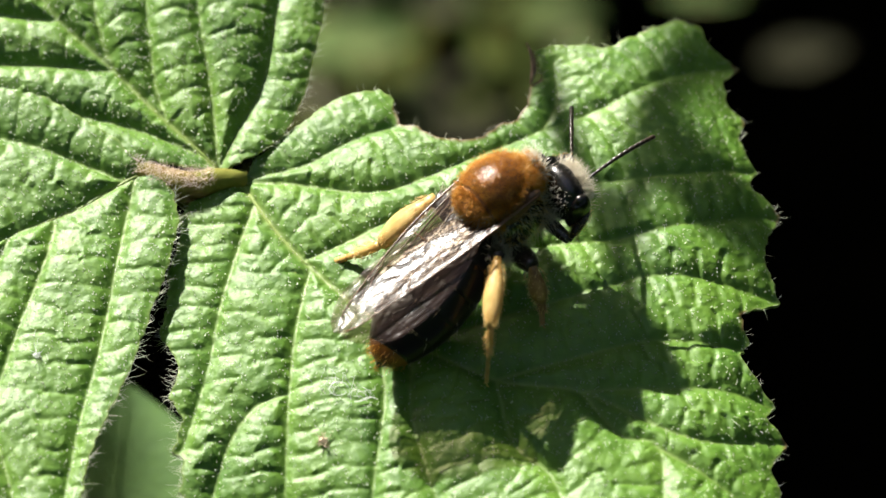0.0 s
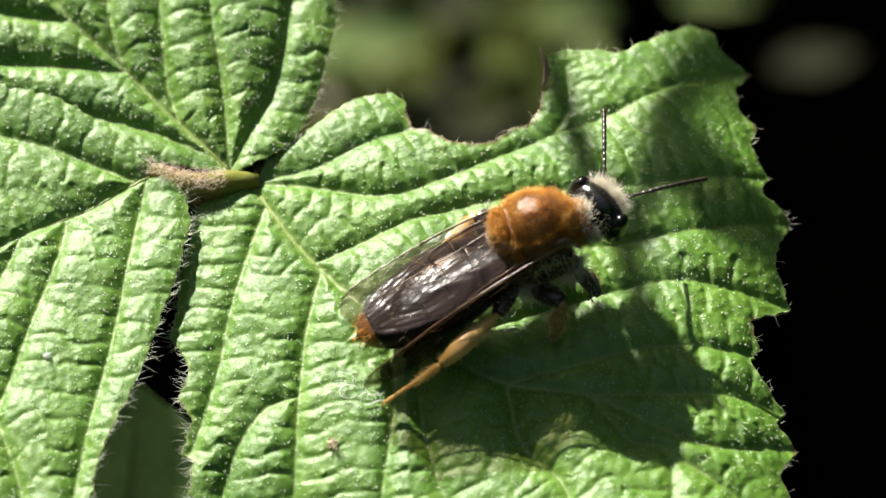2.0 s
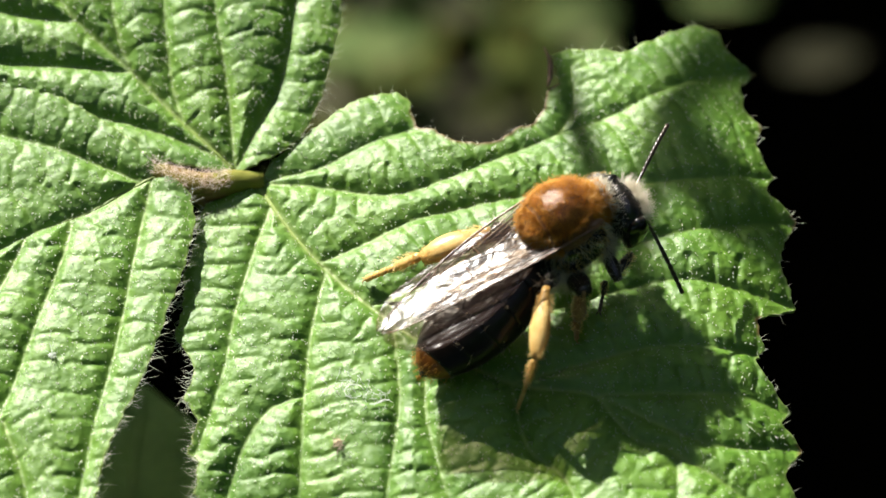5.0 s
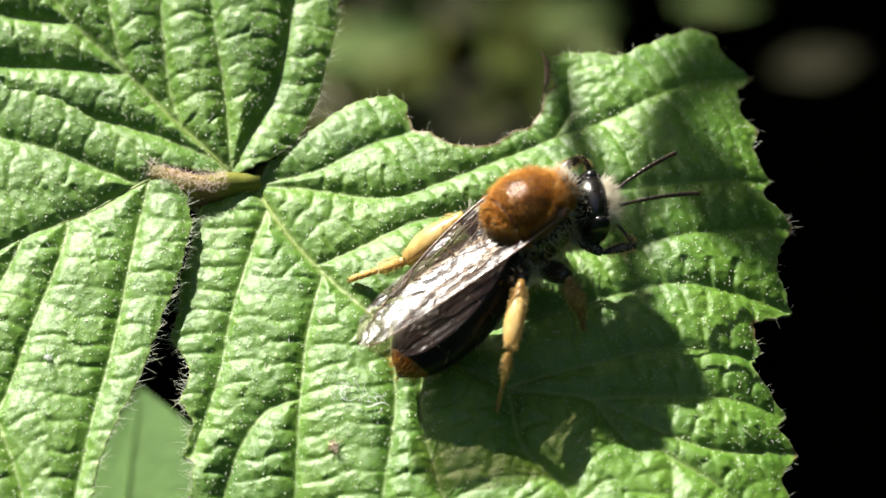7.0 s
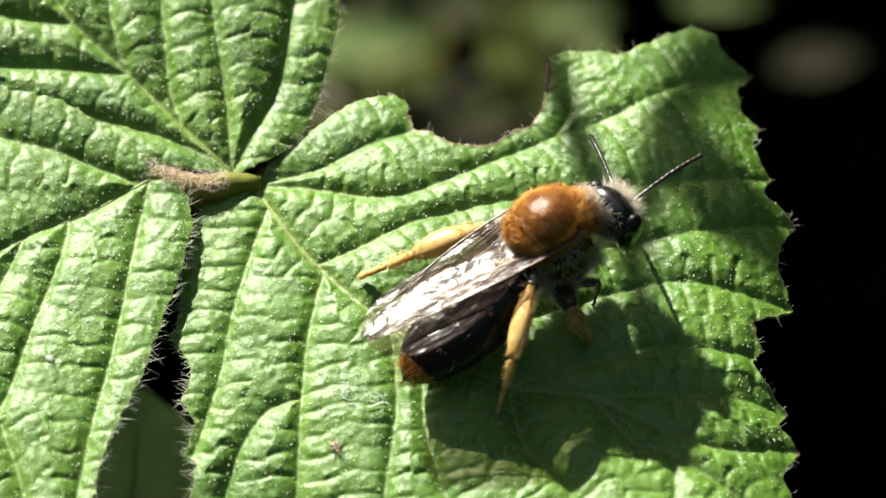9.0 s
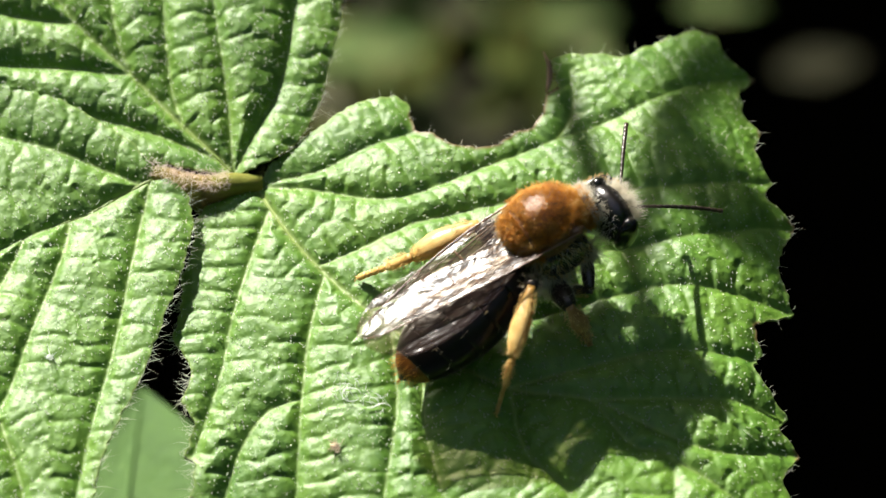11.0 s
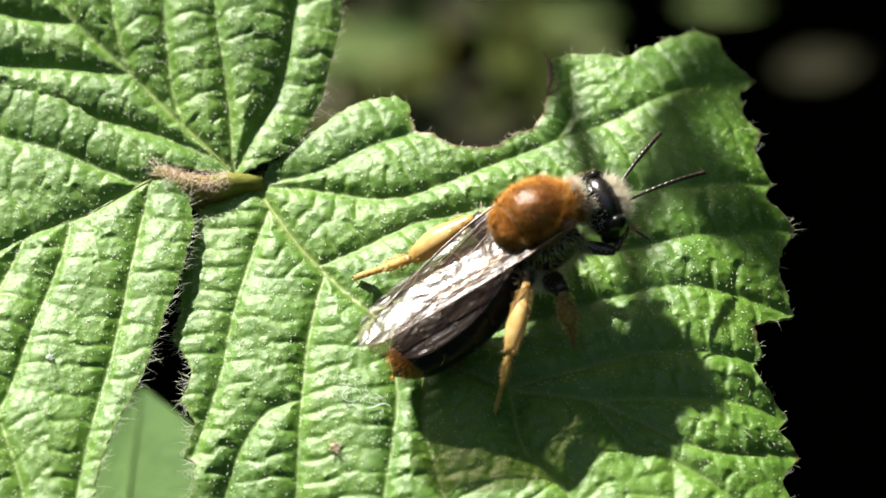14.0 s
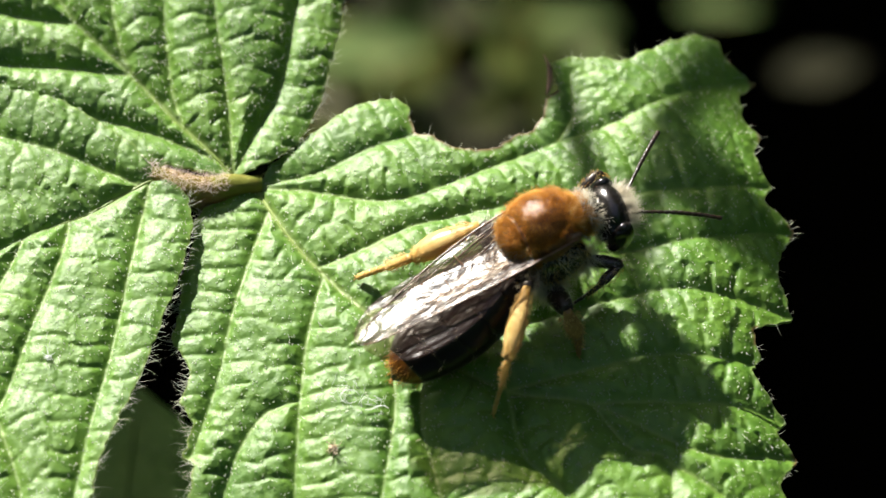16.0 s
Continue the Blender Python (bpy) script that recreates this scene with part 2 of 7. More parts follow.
FRONT_VEINS = [FRONT_VEIN_A, FRONT_VEIN_B, FRONT_VEIN_C, FRONT_VEIN_D, FRONT_VEIN_E, FRONT_VEIN_F, FRONT_VEIN_G, FRONT_VEIN_H, FRONT_VEIN_I, FRONT_VEIN_J, FRONT_VEIN_K, FRONT_VEIN_L, FRONT_VEIN_M, FRONT_VEIN_N, FRONT_VEIN_O, FRONT_VEIN_P, FRONT_VEIN_Q]
FRONT_MARGIN = FRONT_MARGIN_A + FRONT_MARGIN_B + FRONT_MARGIN_C

UPPER_MARGIN_A = [(-8.35, 3.65), (-7.77, 3.85), (-6.62, 4.52), (-5.87, 5.27), (-5.35, 6.52), (-4.98, 7.46), (-4.75, 8.63), (-4.41, 10.34), (-4.24, 11.91), (-4.2, 13.73)]
UPPER_MARGIN_B = [(-19.83, 12.98), (-19.49, 7.41), (-17.86, 6.92), (-14.85, 5.88), (-12.42, 4.65), (-12.06, 4.04), (-10.24, 3.77)]
UPPER_VEIN_A = [(-8.4, 3.76), (-10.54, 5.81), (-12.79, 8.16), (-15.06, 10.3), (-16.8, 12.72)]
UPPER_VEIN_B = [(-8.45, 3.91), (-8.69, 6.22), (-8.97, 8.18), (-9.47, 11.19), (-9.7, 12.72)]
UPPER_VEIN_C = [(-8.36, 3.94), (-7.49, 5.96), (-6.73, 7.67), (-6.41, 9.48), (-6.13, 11.56), (-5.97, 13.13)]
UPPER_VEIN_D = [(-12.79, 8.21), (-13.3, 9.42), (-13.67, 11.19), (-13.9, 12.72)]
UPPER_VEIN_E = [(-12.78, 8.11), (-15.2, 8.31), (-17.95, 8.46), (-19.33, 8.56)]
UPPER_VEIN_F = [(-8.79, 4.2), (-11.2, 5.24), (-13.26, 5.88), (-16.48, 6.62), (-19.25, 7.17)]
UPPER_VEIN_G = [(-10.58, 5.88), (-11.05, 7.41), (-11.34, 9.16), (-11.69, 12.72)]
UPPER_VEIN_H = [(-15.06, 10.3), (-16.68, 10.43), (-19.47, 10.94)]
UPPER_VEINS = [UPPER_VEIN_A, UPPER_VEIN_B, UPPER_VEIN_C, UPPER_VEIN_D, UPPER_VEIN_E, UPPER_VEIN_F, UPPER_VEIN_G, UPPER_VEIN_H]
UPPER_MARGIN = UPPER_MARGIN_A + UPPER_MARGIN_B

SIDE_MARGIN_A = [(-11.49, 3.71), (-12.55, 4.88), (-15.13, 6.56), (-17.95, 7.86), (-19.59, 8.38), (-17.92, -12.53), (-13.52, -12.53), (-13.09, -10.88), (-12.91, -9.33), (-12.23, -7.39), (-11.75, -6.27), (-11.23, -4.74), (-10.86, -3.07), (-10.33, -1.34), (-10.08, -0.01), (-9.87, 1.21), (-10.22, 2.62), (-10.82, 3.36)]
SIDE_VEIN_A = [(-11.48, 3.46), (-12.57, 2.83), (-14.2, 1.81), (-16.15, 0.88), (-18.69, -0.69)]
SIDE_VEIN_B = [(-11.75, 3.19), (-12.03, 1.14), (-12.3, -0.95), (-12.76, -4.53), (-13.3, -7.51), (-13.95, -12.3)]
SIDE_VEIN_C = [(-14.84, 1.35), (-15.01, -0.17), (-15.85, -3.27), (-16.61, -6.28), (-17.74, -9.69)]
SIDE_VEIN_D = [(-16.57, 0.61), (-17.3, -1.47), (-18.42, -4.03)]
SIDE_VEIN_E = [(-16.82, -7.75), (-15.89, -10.17), (-15.53, -12.3)]
SIDE_VEIN_F = [(-12.25, 3.18), (-15.02, 4.37), (-17.79, 5.27), (-19.18, 5.65)]
SIDE_VEINS = [SIDE_VEIN_A, SIDE_VEIN_B, SIDE_VEIN_C, SIDE_VEIN_D, SIDE_VEIN_E, SIDE_VEIN_F]
SIDE_MARGIN = SIDE_MARGIN_A

# Building helpers (shapes are given in millimetres)
rng = np.random.default_rng(7)


def mesh_of(name, verts, faces, mat, smooth=True, scale=MM):
    me = bpy.data.meshes.new(name)
    me.from_pydata([tuple(v) for v in np.asarray(verts, float) * scale], [], faces)
    me.materials.append(mat)
    me.polygons.foreach_set("use_smooth", [smooth] * len(me.polygons))
    me.update()
    return me


def part(name, me, parent=None, label="", m=None):
    ob = new(name, me)
    ob.parent = parent
    if m is not None:
        ob.matrix_basis = m
    return tagged(ob, label)


def tube(path, radii, n=8, flat=1.0):
    """Vertices and faces of a closed tube round a path; flat squeezes it along z."""
    path, radii = [Vector([float(c) for c in p]) for p in path], [float(r) for r in radii]
    verts, faces, side = [], [], None
    for i, p in enumerate(path):
        d = (path[min(i + 1, len(path) - 1)] - path[max(i - 1, 0)]).normalized()
        if side is None:
            side = d.orthogonal().normalized() if abs(d.z) > 0.95 else d.cross(Vector((0, 0, 1))).normalized()
        side = (side - d * side.dot(d)).normalized()
        up = side.cross(d)
        for k in range(n):
            a = 2 * math.pi * k / n
            verts.append(p + radii[i] * (math.cos(a) * side + flat * math.sin(a) * up))
    for i in range(len(path) - 1):
        for k in range(n):
            a, b = i * n + k, i * n + (k + 1) % n
            faces.append((a, b, b + n, a + n))
    verts += [path[0], path[-1]]
    e, q = len(verts) - 2, (len(path) - 1) * n
    faces += [(e, (k + 1) % n, k) for k in range(n)] + [(e + 1, q + k, q + (k + 1) % n) for k in range(n)]
    return [tuple(v) for v in verts], faces


def joined(*pieces):
    verts, faces = [], []
    for v, f in pieces:
        faces += [tuple(i + len(verts) for i in q) for q in f]
        verts += list(v)
    return verts, faces


def ball(centre, radii, nu=28, nv=18, swell=None):
    """An ellipsoid whose poles lie along x; swell(direction) scales it."""
    verts, faces = [], []
    for j in range(nv + 1):
        a = math.pi * j / nv
        for i in range(nu):
            b = 2 * math.pi * i / nu
            d = (math.cos(a), math.sin(a) * math.cos(b), math.sin(a) * math.sin(b))
            k = swell(d) if swell else 1.0
            verts.append(tuple(centre[q] + radii[q] * d[q] * k for q in range(3)))
    for j in range(nv):
        for i in range(nu):
            a, b = j * nu + i, j * nu + (i + 1) % nu
            faces.append((a, a + nu, b + nu, b))
    return verts, faces


def hairs(roots, ways, lengths, radius, curl=0.25, droop=0.0):
    """Tapered, slightly bent hairs at the roots, along the ways."""
    verts, faces = [], []
    for p, w, ln in zip(roots, ways, lengths):
        p, w, ln = Vector([float(c) for c in p]), Vector([float(c) for c in w]).normalized(), float(ln)
        s = w.orthogonal().normalized()
        s.rotate(Matrix.Rotation(rng.uniform(0, 6.28), 3, w))
        u = w.cross(s)
        bend = s * (curl * ln * rng.uniform(-1, 1)) + Vector((0, 0, -droop * ln))
        mid, tip, b = p + w * ln * 0.55 + bend * 0.35, p + w * ln + bend, len(verts)
        for c, r in ((p, radius), (mid, radius * 0.7)):
            for k in range(3):
                a = 2.094 * k
                verts.append(tuple(c + r * (math.cos(a) * s + math.sin(a) * u)))
        verts.append(tuple(tip))
        for k in range(3):
            j = (k + 1) % 3
            faces += [(b + k, b + j, b + 3 + j, b + 3 + k), (b + 3 + k, b + 3 + j, b + 6)]
    return verts, faces


def spline(pts, step):
    """Points at that step along a smooth curve through pts."""
    p = [np.array(q, float) for q in pts]
    p = [2 * p[0] - p[1]] + p + [2 * p[-1] - p[-2]]
    out = []
    for i in range(1, len(p) - 2):
        k = max(1, int(np.linalg.norm(p[i + 1] - p[i]) / step))
        for t in np.arange(k) / k:
            out.append(0.5 * (2 * p[i] + (p[i + 1] - p[i - 1]) * t + (2 * p[i - 1] - 5 * p[i] + 4 * p[i + 1] - p[i + 2]) * t * t
                              + (3 * p[i] - p[i - 1] - 3 * p[i + 1] + p[i + 2]) * t ** 3))
    return np.array(out + [p[-2]])


def nearest(q, a, b):
    """For each point of q: distance to the segments a-b, index of the nearest, place along it, and side."""
    best, idx, par, sid = np.full(len(q), 1e9), np.zeros(len(q), int), np.zeros(len(q)), np.zeros(len(q))
    for i in range(len(a)):
        ab = b[i] - a[i]
        r = q - a[i]
        t = np.clip((r @ ab) / max(ab @ ab, 1e-12), 0, 1)
        d = np.hypot(r[:, 0] - t * ab[0], r[:, 1] - t * ab[1])
        k = d < best
        best[k], idx[k], par[k] = d[k], i, t[k]
        sid[k] = np.sign(ab[0] * r[k, 1] - ab[1] * r[k, 0])
    return best, idx, par, sid


def inside(q, ring):
    c = np.zeros(len(q), bool)
    for (x0, y0), (x1, y1) in zip(ring, np.roll(ring, -1, 0)):
        if y0 != y1:
            k = (q[:, 1] < y0) != (q[:, 1] < y1)
            c ^= k & (q[:, 0] < (x1 - x0) * (q[:, 1] - y0) / (y1 - y0) + x0)
    return c


WAVES = [(rng.uniform(0, 6.28), rng.uniform(0.5, 1.6), rng.uniform(0, 6.28)) for _ in range(14)]


def ripple(x, y, size):
    """Smooth noise of about -1 to 1, with bumps of that size."""
    z = 0
    for a, k, ph in WAVES:
        f = 6.28 / size * k
        z = z + np.sin(f * (x * math.cos(a) + y * math.sin(a)) + ph + 0.9 * np.sin(f * 0.6 * (y * math.cos(a) - x * math.sin(a)) + ph * 3))
    return z / 4.5


def leaflet(name, parent, mat, margin, veins, lift, step=0.075, puff=0.30, rung=0.95, quilt=0.092, calm=None, teeth=0.16, worn=None, label="", thick=0.14):
    """A pleated blade: sunken veins, swollen tissue between them, cross veins like rungs, a toothed margin.
    Returns the object and the data for its hairs."""
    ring = np.array(margin, float)
    pts = []
    for a, b in zip(ring, np.roll(ring, -1, 0)):
        n = max(1, int(np.linalg.norm(b - a) / 0.22))
        out = np.array([b[1] - a[1], a[0] - b[0]]) / max(np.linalg.norm(b - a), 1e-9)
        for i in range(n):
            pts.append(a + (b - a) * i / n + out * rng.uniform(-0.3, 0.6) * teeth * (0.3 if i == 0 else 1))
    ring = np.array(pts)
    lo, hi = ring.min(0) - 2 * step, ring.max(0) + 2 * step
    xs, ys = np.arange(lo[0], hi[0], step), np.arange(lo[1], hi[1], step)
    gx, gy = np.meshgrid(xs, ys)
    q = np.stack([gx.ravel(), gy.ravel()], 1)
    ins = inside(q, ring).reshape(gx.shape)
    near = ins.copy()
    for dy in (-1, 0, 1):
        for dx in (-1, 0, 1):
            near |= np.roll(np.roll(ins, dy, 0), dx, 1)
    keep = np.flatnonzero(near.ravel())
    q, was = q[keep], ins.ravel()[keep]
    a, b = ring, np.roll(ring, -1, 0)
    d_edge, k, t, _ = nearest(q, a, b)
    q[~was] = (a[k] + (b - a)[k] * t[:, None])[~was]
    d_edge[~was] = 0
    sa, sb, ss, sw = [], [], [], []
    for i, v in enumerate(veins):
        line = spline(v, 0.35)
        ln = np.concatenate([[0], np.cumsum(np.linalg.norm(np.diff(line, axis=0), axis=1))])
        sa += list(line[:-1]); sb += list(line[1:]); ss += list(ln[:-1] + 3.7 * i)
        sw += list((1.0 if i == 0 else 0.55) * (1 - 0.65 * ln[:-1] / max(ln[-1], 1)))
    sa, sb, ss, sw = np.array(sa), np.array(sb), np.array(ss), np.array(sw)
    d, k, t, side = nearest(q, sa, sb)
    s = ss[k] + t * np.linalg.norm(sb - sa, axis=1)[k]
    w = sw[k]
    x, y = q[:, 0], q[:, 1]
    dd = d * (1 + 0.08 * ripple(x, y, 1.4))
    fade = 0.68 + 0.32 * np.clip(d_edge / 0.40, 0, 1) ** 0.7
    body = 1 - np.exp(-(dd / 0.55) ** 1.2)
    phase = s / rung + 0.31 * side + 0.16 * dd * side + 0.12 * ripple(x + 40, y, 2.6)
    q1 = np.abs(phase - np.round(phase)) * rung
    away = np.clip(dd / 0.40, 0, 1)
    rungs = np.exp(-(q1 / 0.09) ** 2) * away
    pillow = (1 - np.exp(-(q1 / 0.12) ** 1.3)) * away
    phase2 = dd / 0.66 + 0.35 * ripple(x, y + 30, 1.2) + 0.25 * np.round(phase)
    q2 = np.abs(phase2 - np.round(phase2)) * 0.66
    cell = (1 - np.exp(-(q2 / 0.09) ** 1.3)) * np.clip(dd / 0.6, 0, 1) * np.clip(q1 / 0.2, 0, 1)
    uneven = 0.75 + 0.35 * ripple(x - 20, y + 11, 3.1)
    still = calm(x, y) if calm else 1.0
    z = fade * (puff * still * body + (quilt * pillow + 0.018 * cell) * uneven * (1.5 - 0.5 * still) + 0.010 * (2 - still) * ripple(x, y, 0.7)) + 0.10 * ripple(x, y, 6.0)
    z = z - 0.13 - 0.05 * np.exp(-(d / 0.10) ** 2) * w + 0.03 * (1 - np.clip(d_edge / 0.16, 0, 1)) ** 2 + lift(x, y)
    verts = np.stack([x, y, z], 1)
    index = np.full(near.size, -1)
    index[keep] = np.arange(len(keep))
    index = index.reshape(near.shape)
    i00, i10, i11, i01 = index[:-1, :-1], index[:-1, 1:], index[1:, 1:], index[1:, :-1]
    ok = (i00 >= 0) & (i10 >= 0) & (i11 >= 0) & (i01 >= 0) & (ins[:-1, :-1] | ins[:-1, 1:] | ins[1:, 1:] | ins[1:, :-1])
    faces = np.stack([i00[ok], i10[ok], i11[ok], i01[ok]], 1).tolist()
    me = mesh_of(name, verts, faces, mat)
    # This mask pales the veins and also a thin rim along the margin.
    vein_rim = np.maximum(0.85 * np.exp(-(d / (0.05 + 0.09 * w)) ** 2) * w + 0.06 * rungs, 0.5 * np.exp(-(d_edge / 0.07) ** 2))
    wear = np.zeros(len(verts))
    if worn:
        for cx, cy, r in worn:
            wear = np.maximum(wear, np.exp(-(d_edge / 0.10) ** 2) * (np.hypot(x - cx, y - cy) < r))
    for key, val in (("vein_rim", vein_rim), ("wear", wear)):
        me.attributes.new(key, "FLOAT", "POINT").data.foreach_set("value", val.astype(np.float32))
    ob = part(name, me, parent, label)
    sol = ob.modifiers.new("thickness", "SOLIDIFY")
    sol.thickness, sol.offset = thick * MM, -1
    return ob, verts[was], verts[~was], ring


def blade_hairs(name, parent, data, count, edge_count, length=0.085, away=None, edge_length=0.45):
    """Short pale hairs over a blade and longer ones standing out from its margin, one mesh."""
    ob, mid, rim, ring = data
    pick = mid[rng.integers(0, len(mid), count)]
    ways = np.stack([rng.normal(0, 0.9, count), rng.normal(0, 0.9, count), np.full(count, 0.75)], 1)
    pieces = [hairs(pick, ways, rng.uniform(0.5, 1.4, count) ** 1.5 * length, 0.026)]
    if edge_count:
        a, b = ring, np.roll(ring, -1, 0)
        turn = np.sign(np.sum(a[:, 0] * b[:, 1] - a[:, 1] * b[:, 0]))
        along = (b - a) / np.maximum(np.linalg.norm(b - a, axis=1), 1e-6)[:, None]
        smooth = sum(np.roll(along, k, 0) for k in range(-3, 4))
        smooth /= np.linalg.norm(smooth, axis=1)[:, None]
        ok = np.flatnonzero([away(v) if away else True for v in a])
        k = ok[rng.integers(0, len(ok), edge_count)]
        flat = a[k] + (b - a)[k] * rng.uniform(0, 1, (edge_count, 1))
        z = [rim[np.argmin((rim[:, 0] - p[0]) ** 2 + (rim[:, 1] - p[1]) ** 2), 2] for p in flat]
        out = np.stack([smooth[k, 1], -smooth[k, 0]], 1) * turn
        ways = np.column_stack([out + smooth[k] * rng.normal(0.25 * turn, 0.55, (edge_count, 1)), rng.normal(0.6, 0.35, edge_count)])
        pieces.append(hairs(np.column_stack([flat, z]), ways, rng.uniform(0.5, 1.25, edge_count) ** 2 * edge_length, 0.008, 0.9, 0.15))
    v, f = joined(*pieces)
    return tagged(part(name, mesh_of(name, v, f, HAIR_LEAF), parent, "fine pale hairs on the leaf"), kind="stuff")


# The compound leaf on which the bee rests
leaf = tagged(new("bramble_leaf"), "bright green pleated bramble leaf with toothed hairy edges", "leaf")


def front_lift(x, y):
    return -0.055 * np.maximum(0, x - 8) ** 2 - 0.006 * np.minimum(0, x - 2) ** 2 - 0.004 * np.maximum(0, y - 1) ** 2 + np.minimum(0, y + 4) ** 2 * (0.006 * np.clip((x - 1.2) / 4, 0, 1) - 0.013 * np.clip(-x / 4, 0, 1))


front = leaflet("leaflet", leaf, LEAF, FRONT_MARGIN, FRONT_VEINS, front_lift, calm=lambda x, y: 1 - 0.4 * np.clip((x + y * 0.4 - 2) / 5, 0, 1), worn=[(2.2, 4.6, 4.2), (12.9, 9.5, 0.4), (13.0, 6.6, 0.3), (14.1, 2.5, 0.35), (13.7, -8.2, 0.35), (12.1, -3.0, 0.5)],
                label="broad green leaflet with an eaten bite in its edge")
upper = leaflet("leaflet", leaf, LEAF, UPPER_MARGIN, UPPER_VEINS, lambda x, y: -0.25 + 0.17 * (y - 3.2) - 0.070 * np.maximum(0, x + 9.5) ** 1.5, puff=0.42, rung=1.25)
side = leaflet("leaflet", leaf, LEAF, SIDE_MARGIN, SIDE_VEINS, lambda x, y: -0.1 + 0.10 * np.maximum(0, y - 2.5) - 0.035 * np.maximum(0, x + 12) ** 1.5, rung=1.2)
blade_hairs("leaf_hair", front[0], front, 6400, 260, edge_length=0.34)
blade_hairs("leaf_hair", front[0], front, 40, 230, away=lambda v: v[0] < -8.3 and v[1] < 2.8, edge_length=0.50)
blade_hairs("leaf_hair", upper[0], upper, 2800, 90, away=lambda v: v[0] > -6.6)
blade_hairs("leaf_hair", side[0], side, 2600, 190, away=lambda v: v[1] < 3.0 and v[0] > -16, edge_length=0.55)


def strand(name, parent, pts, radii, mat, label="", n=8, step=0.3):
    line = [tuple(p) for p in spline(pts, step)]
    r = np.interp(np.linspace(0, 1, len(line)), np.linspace(0, 1, len(radii)), radii)
    return part(name, mesh_of(name, *tube(line, r, n), mat), parent, label)


def height(data, x, y):
    d = data[1]
    return float(d[np.argmin((d[:, 0] - x) ** 2 + (d[:, 1] - y) ** 2), 2])


# The leaf stalk where the leaflets meet, dull red above, with downy hair
stalk = strand("stalk", leaf, [(-13.2, 4.5, -1.6), (-12.3, 4.3, -0.7), (-11.6, 3.85, -0.4), (-10.6, 3.3, -0.4), (-9.5, 3.1, -0.45), (-8.5, 3.35, -0.5), (-7.3, 3.5, -0.6)],
               [0.2, 0.34, 0.50, 0.60, 0.60, 0.52, 0.36], STALK, "yellow-green stalk flushed dull red")
strand("stalk", leaf, [(-9.9, 3.0, -0.6), (-8.0, 2.6, -3.5), (-3.0, 3.0, -14.0), (4.0, 4, -60), (8, 6, -200), (10, 6, -420)], [0.55, 0.5, 0.6, 0.7], STALK, "yellow-green stalk")
line = spline([(-12.3, 4.3, -0.65), (-11.6, 3.85, -0.35), (-10.6, 3.3, -0.33), (-9.5, 3.1, -0.38), (-8.6, 3.3, -0.45)], 0.05)
p = [line[rng.integers(0, len(line))] + (0, 0.52 * math.sin(a), 0.52 * math.cos(a)) for a in rng.uniform(-0.9, 1.2, 560)]
w = [(rng.normal(0, 0.9), rng.normal(0.0, 0.7), 0.6) for _ in p]
DOWN = material("stalk_down", [(0.82, 0.66, 0.58), (0.92, 0.86, 0.78)], 900.0, 0.4, translucent=0.6, clear=0.4)
part("down", mesh_of("down", *hairs(p, w, rng.uniform(0.15, 0.5, 560), 0.011, 0.6), DOWN), stalk, "pinkish downy hair")
# A raised pale midrib near the base of each blade
for data, line in ((front, FRONT_VEIN_A), (upper, UPPER_VEIN_A), (side, SIDE_VEIN_A)):
    q = spline(line, 0.3)[:16]
    pts = [(x, y, height(data, x, y) + 0.0) for x, y in q]
    part("midrib", mesh_of("midrib", *tube(pts, np.linspace(0.07, 0.025, len(pts)), 7), VEIN_SKIN), data[0], "pale raised midrib")

# Loose silk and crumbs caught on the leaf
silk = tagged(new("spider_silk"), "tangle of white spider silk on the green leaf", "silk")
for k in range(24):
    x, y = rng.uniform(-4.8, -2.1), 0
    y = -5.85 - 0.42 * (x + 4.6) + rng.normal(0, 0.22)
    pts, a = [], rng.uniform(0, 6.28)
    for i in range(7):
        pts.append((x, y, height(front, x, y) + 0.05 + 0.10 * math.sin(i * 1.1 + k)))
        a += rng.normal(0, 0.8)
        x, y = x + 0.17 * math.cos(a), y + 0.13 * math.sin(a)
    strand("thread", silk, pts, [0.008, 0.013, 0.008], THREAD, n=4, step=0.08)
loop = [(-3.5 + 0.36 * math.cos(a), -6.55 + 0.30 * math.sin(a), height(front, -3.5, -6.5) + 0.12) for a in np.linspace(0.2, 5.6, 12)]
strand("thread", silk, loop, [0.014, 0.02, 0.014], THREAD, n=5, step=0.08)
strand("thread", silk, [(x, -7.05 + 0.12 * math.sin(5 * x), height(front, x, -7.05) + 0.14) for x in np.linspace(-2.9, -2.0, 6)], [0.02, 0.034, 0.014], THREAD, n=5, step=0.08)


CRUMB = material("dry_crumb", [(0.38, 0.28, 0.16), (0.60, 0.50, 0.36)], 3000.0, 0.7, [(9000.0, 0.8, 0.0001)])


def crumb(x, y, size, mat, label, blade=front):
    z = height(blade, x, y)
    v, f = ball((0, 0, 0), (size, size * 0.8, size * 0.6), 14, 10, lambda d: 1 + 0.25 * math.sin(7 * d[0] + 3 * d[1]) * math.cos(5 * d[2] + x))
    ob = tagged(part("plant_crumb", mesh_of("plant_crumb", v, f, mat), None), label, "debris")
    ob.location = (x * MM, y * MM, (z + size * 0.35) * MM)
    p = rng.normal(0, size * 0.5, (26, 3))
    w = p + rng.normal(0, size, (26, 3)) + (0, 0, size * 0.5)
    part("fibre", mesh_of("fibre", *hairs(p, w, rng.uniform(1.2, 3.0, 26) * size, 0.016, 0.6), mat), ob, "frayed plant fibres")


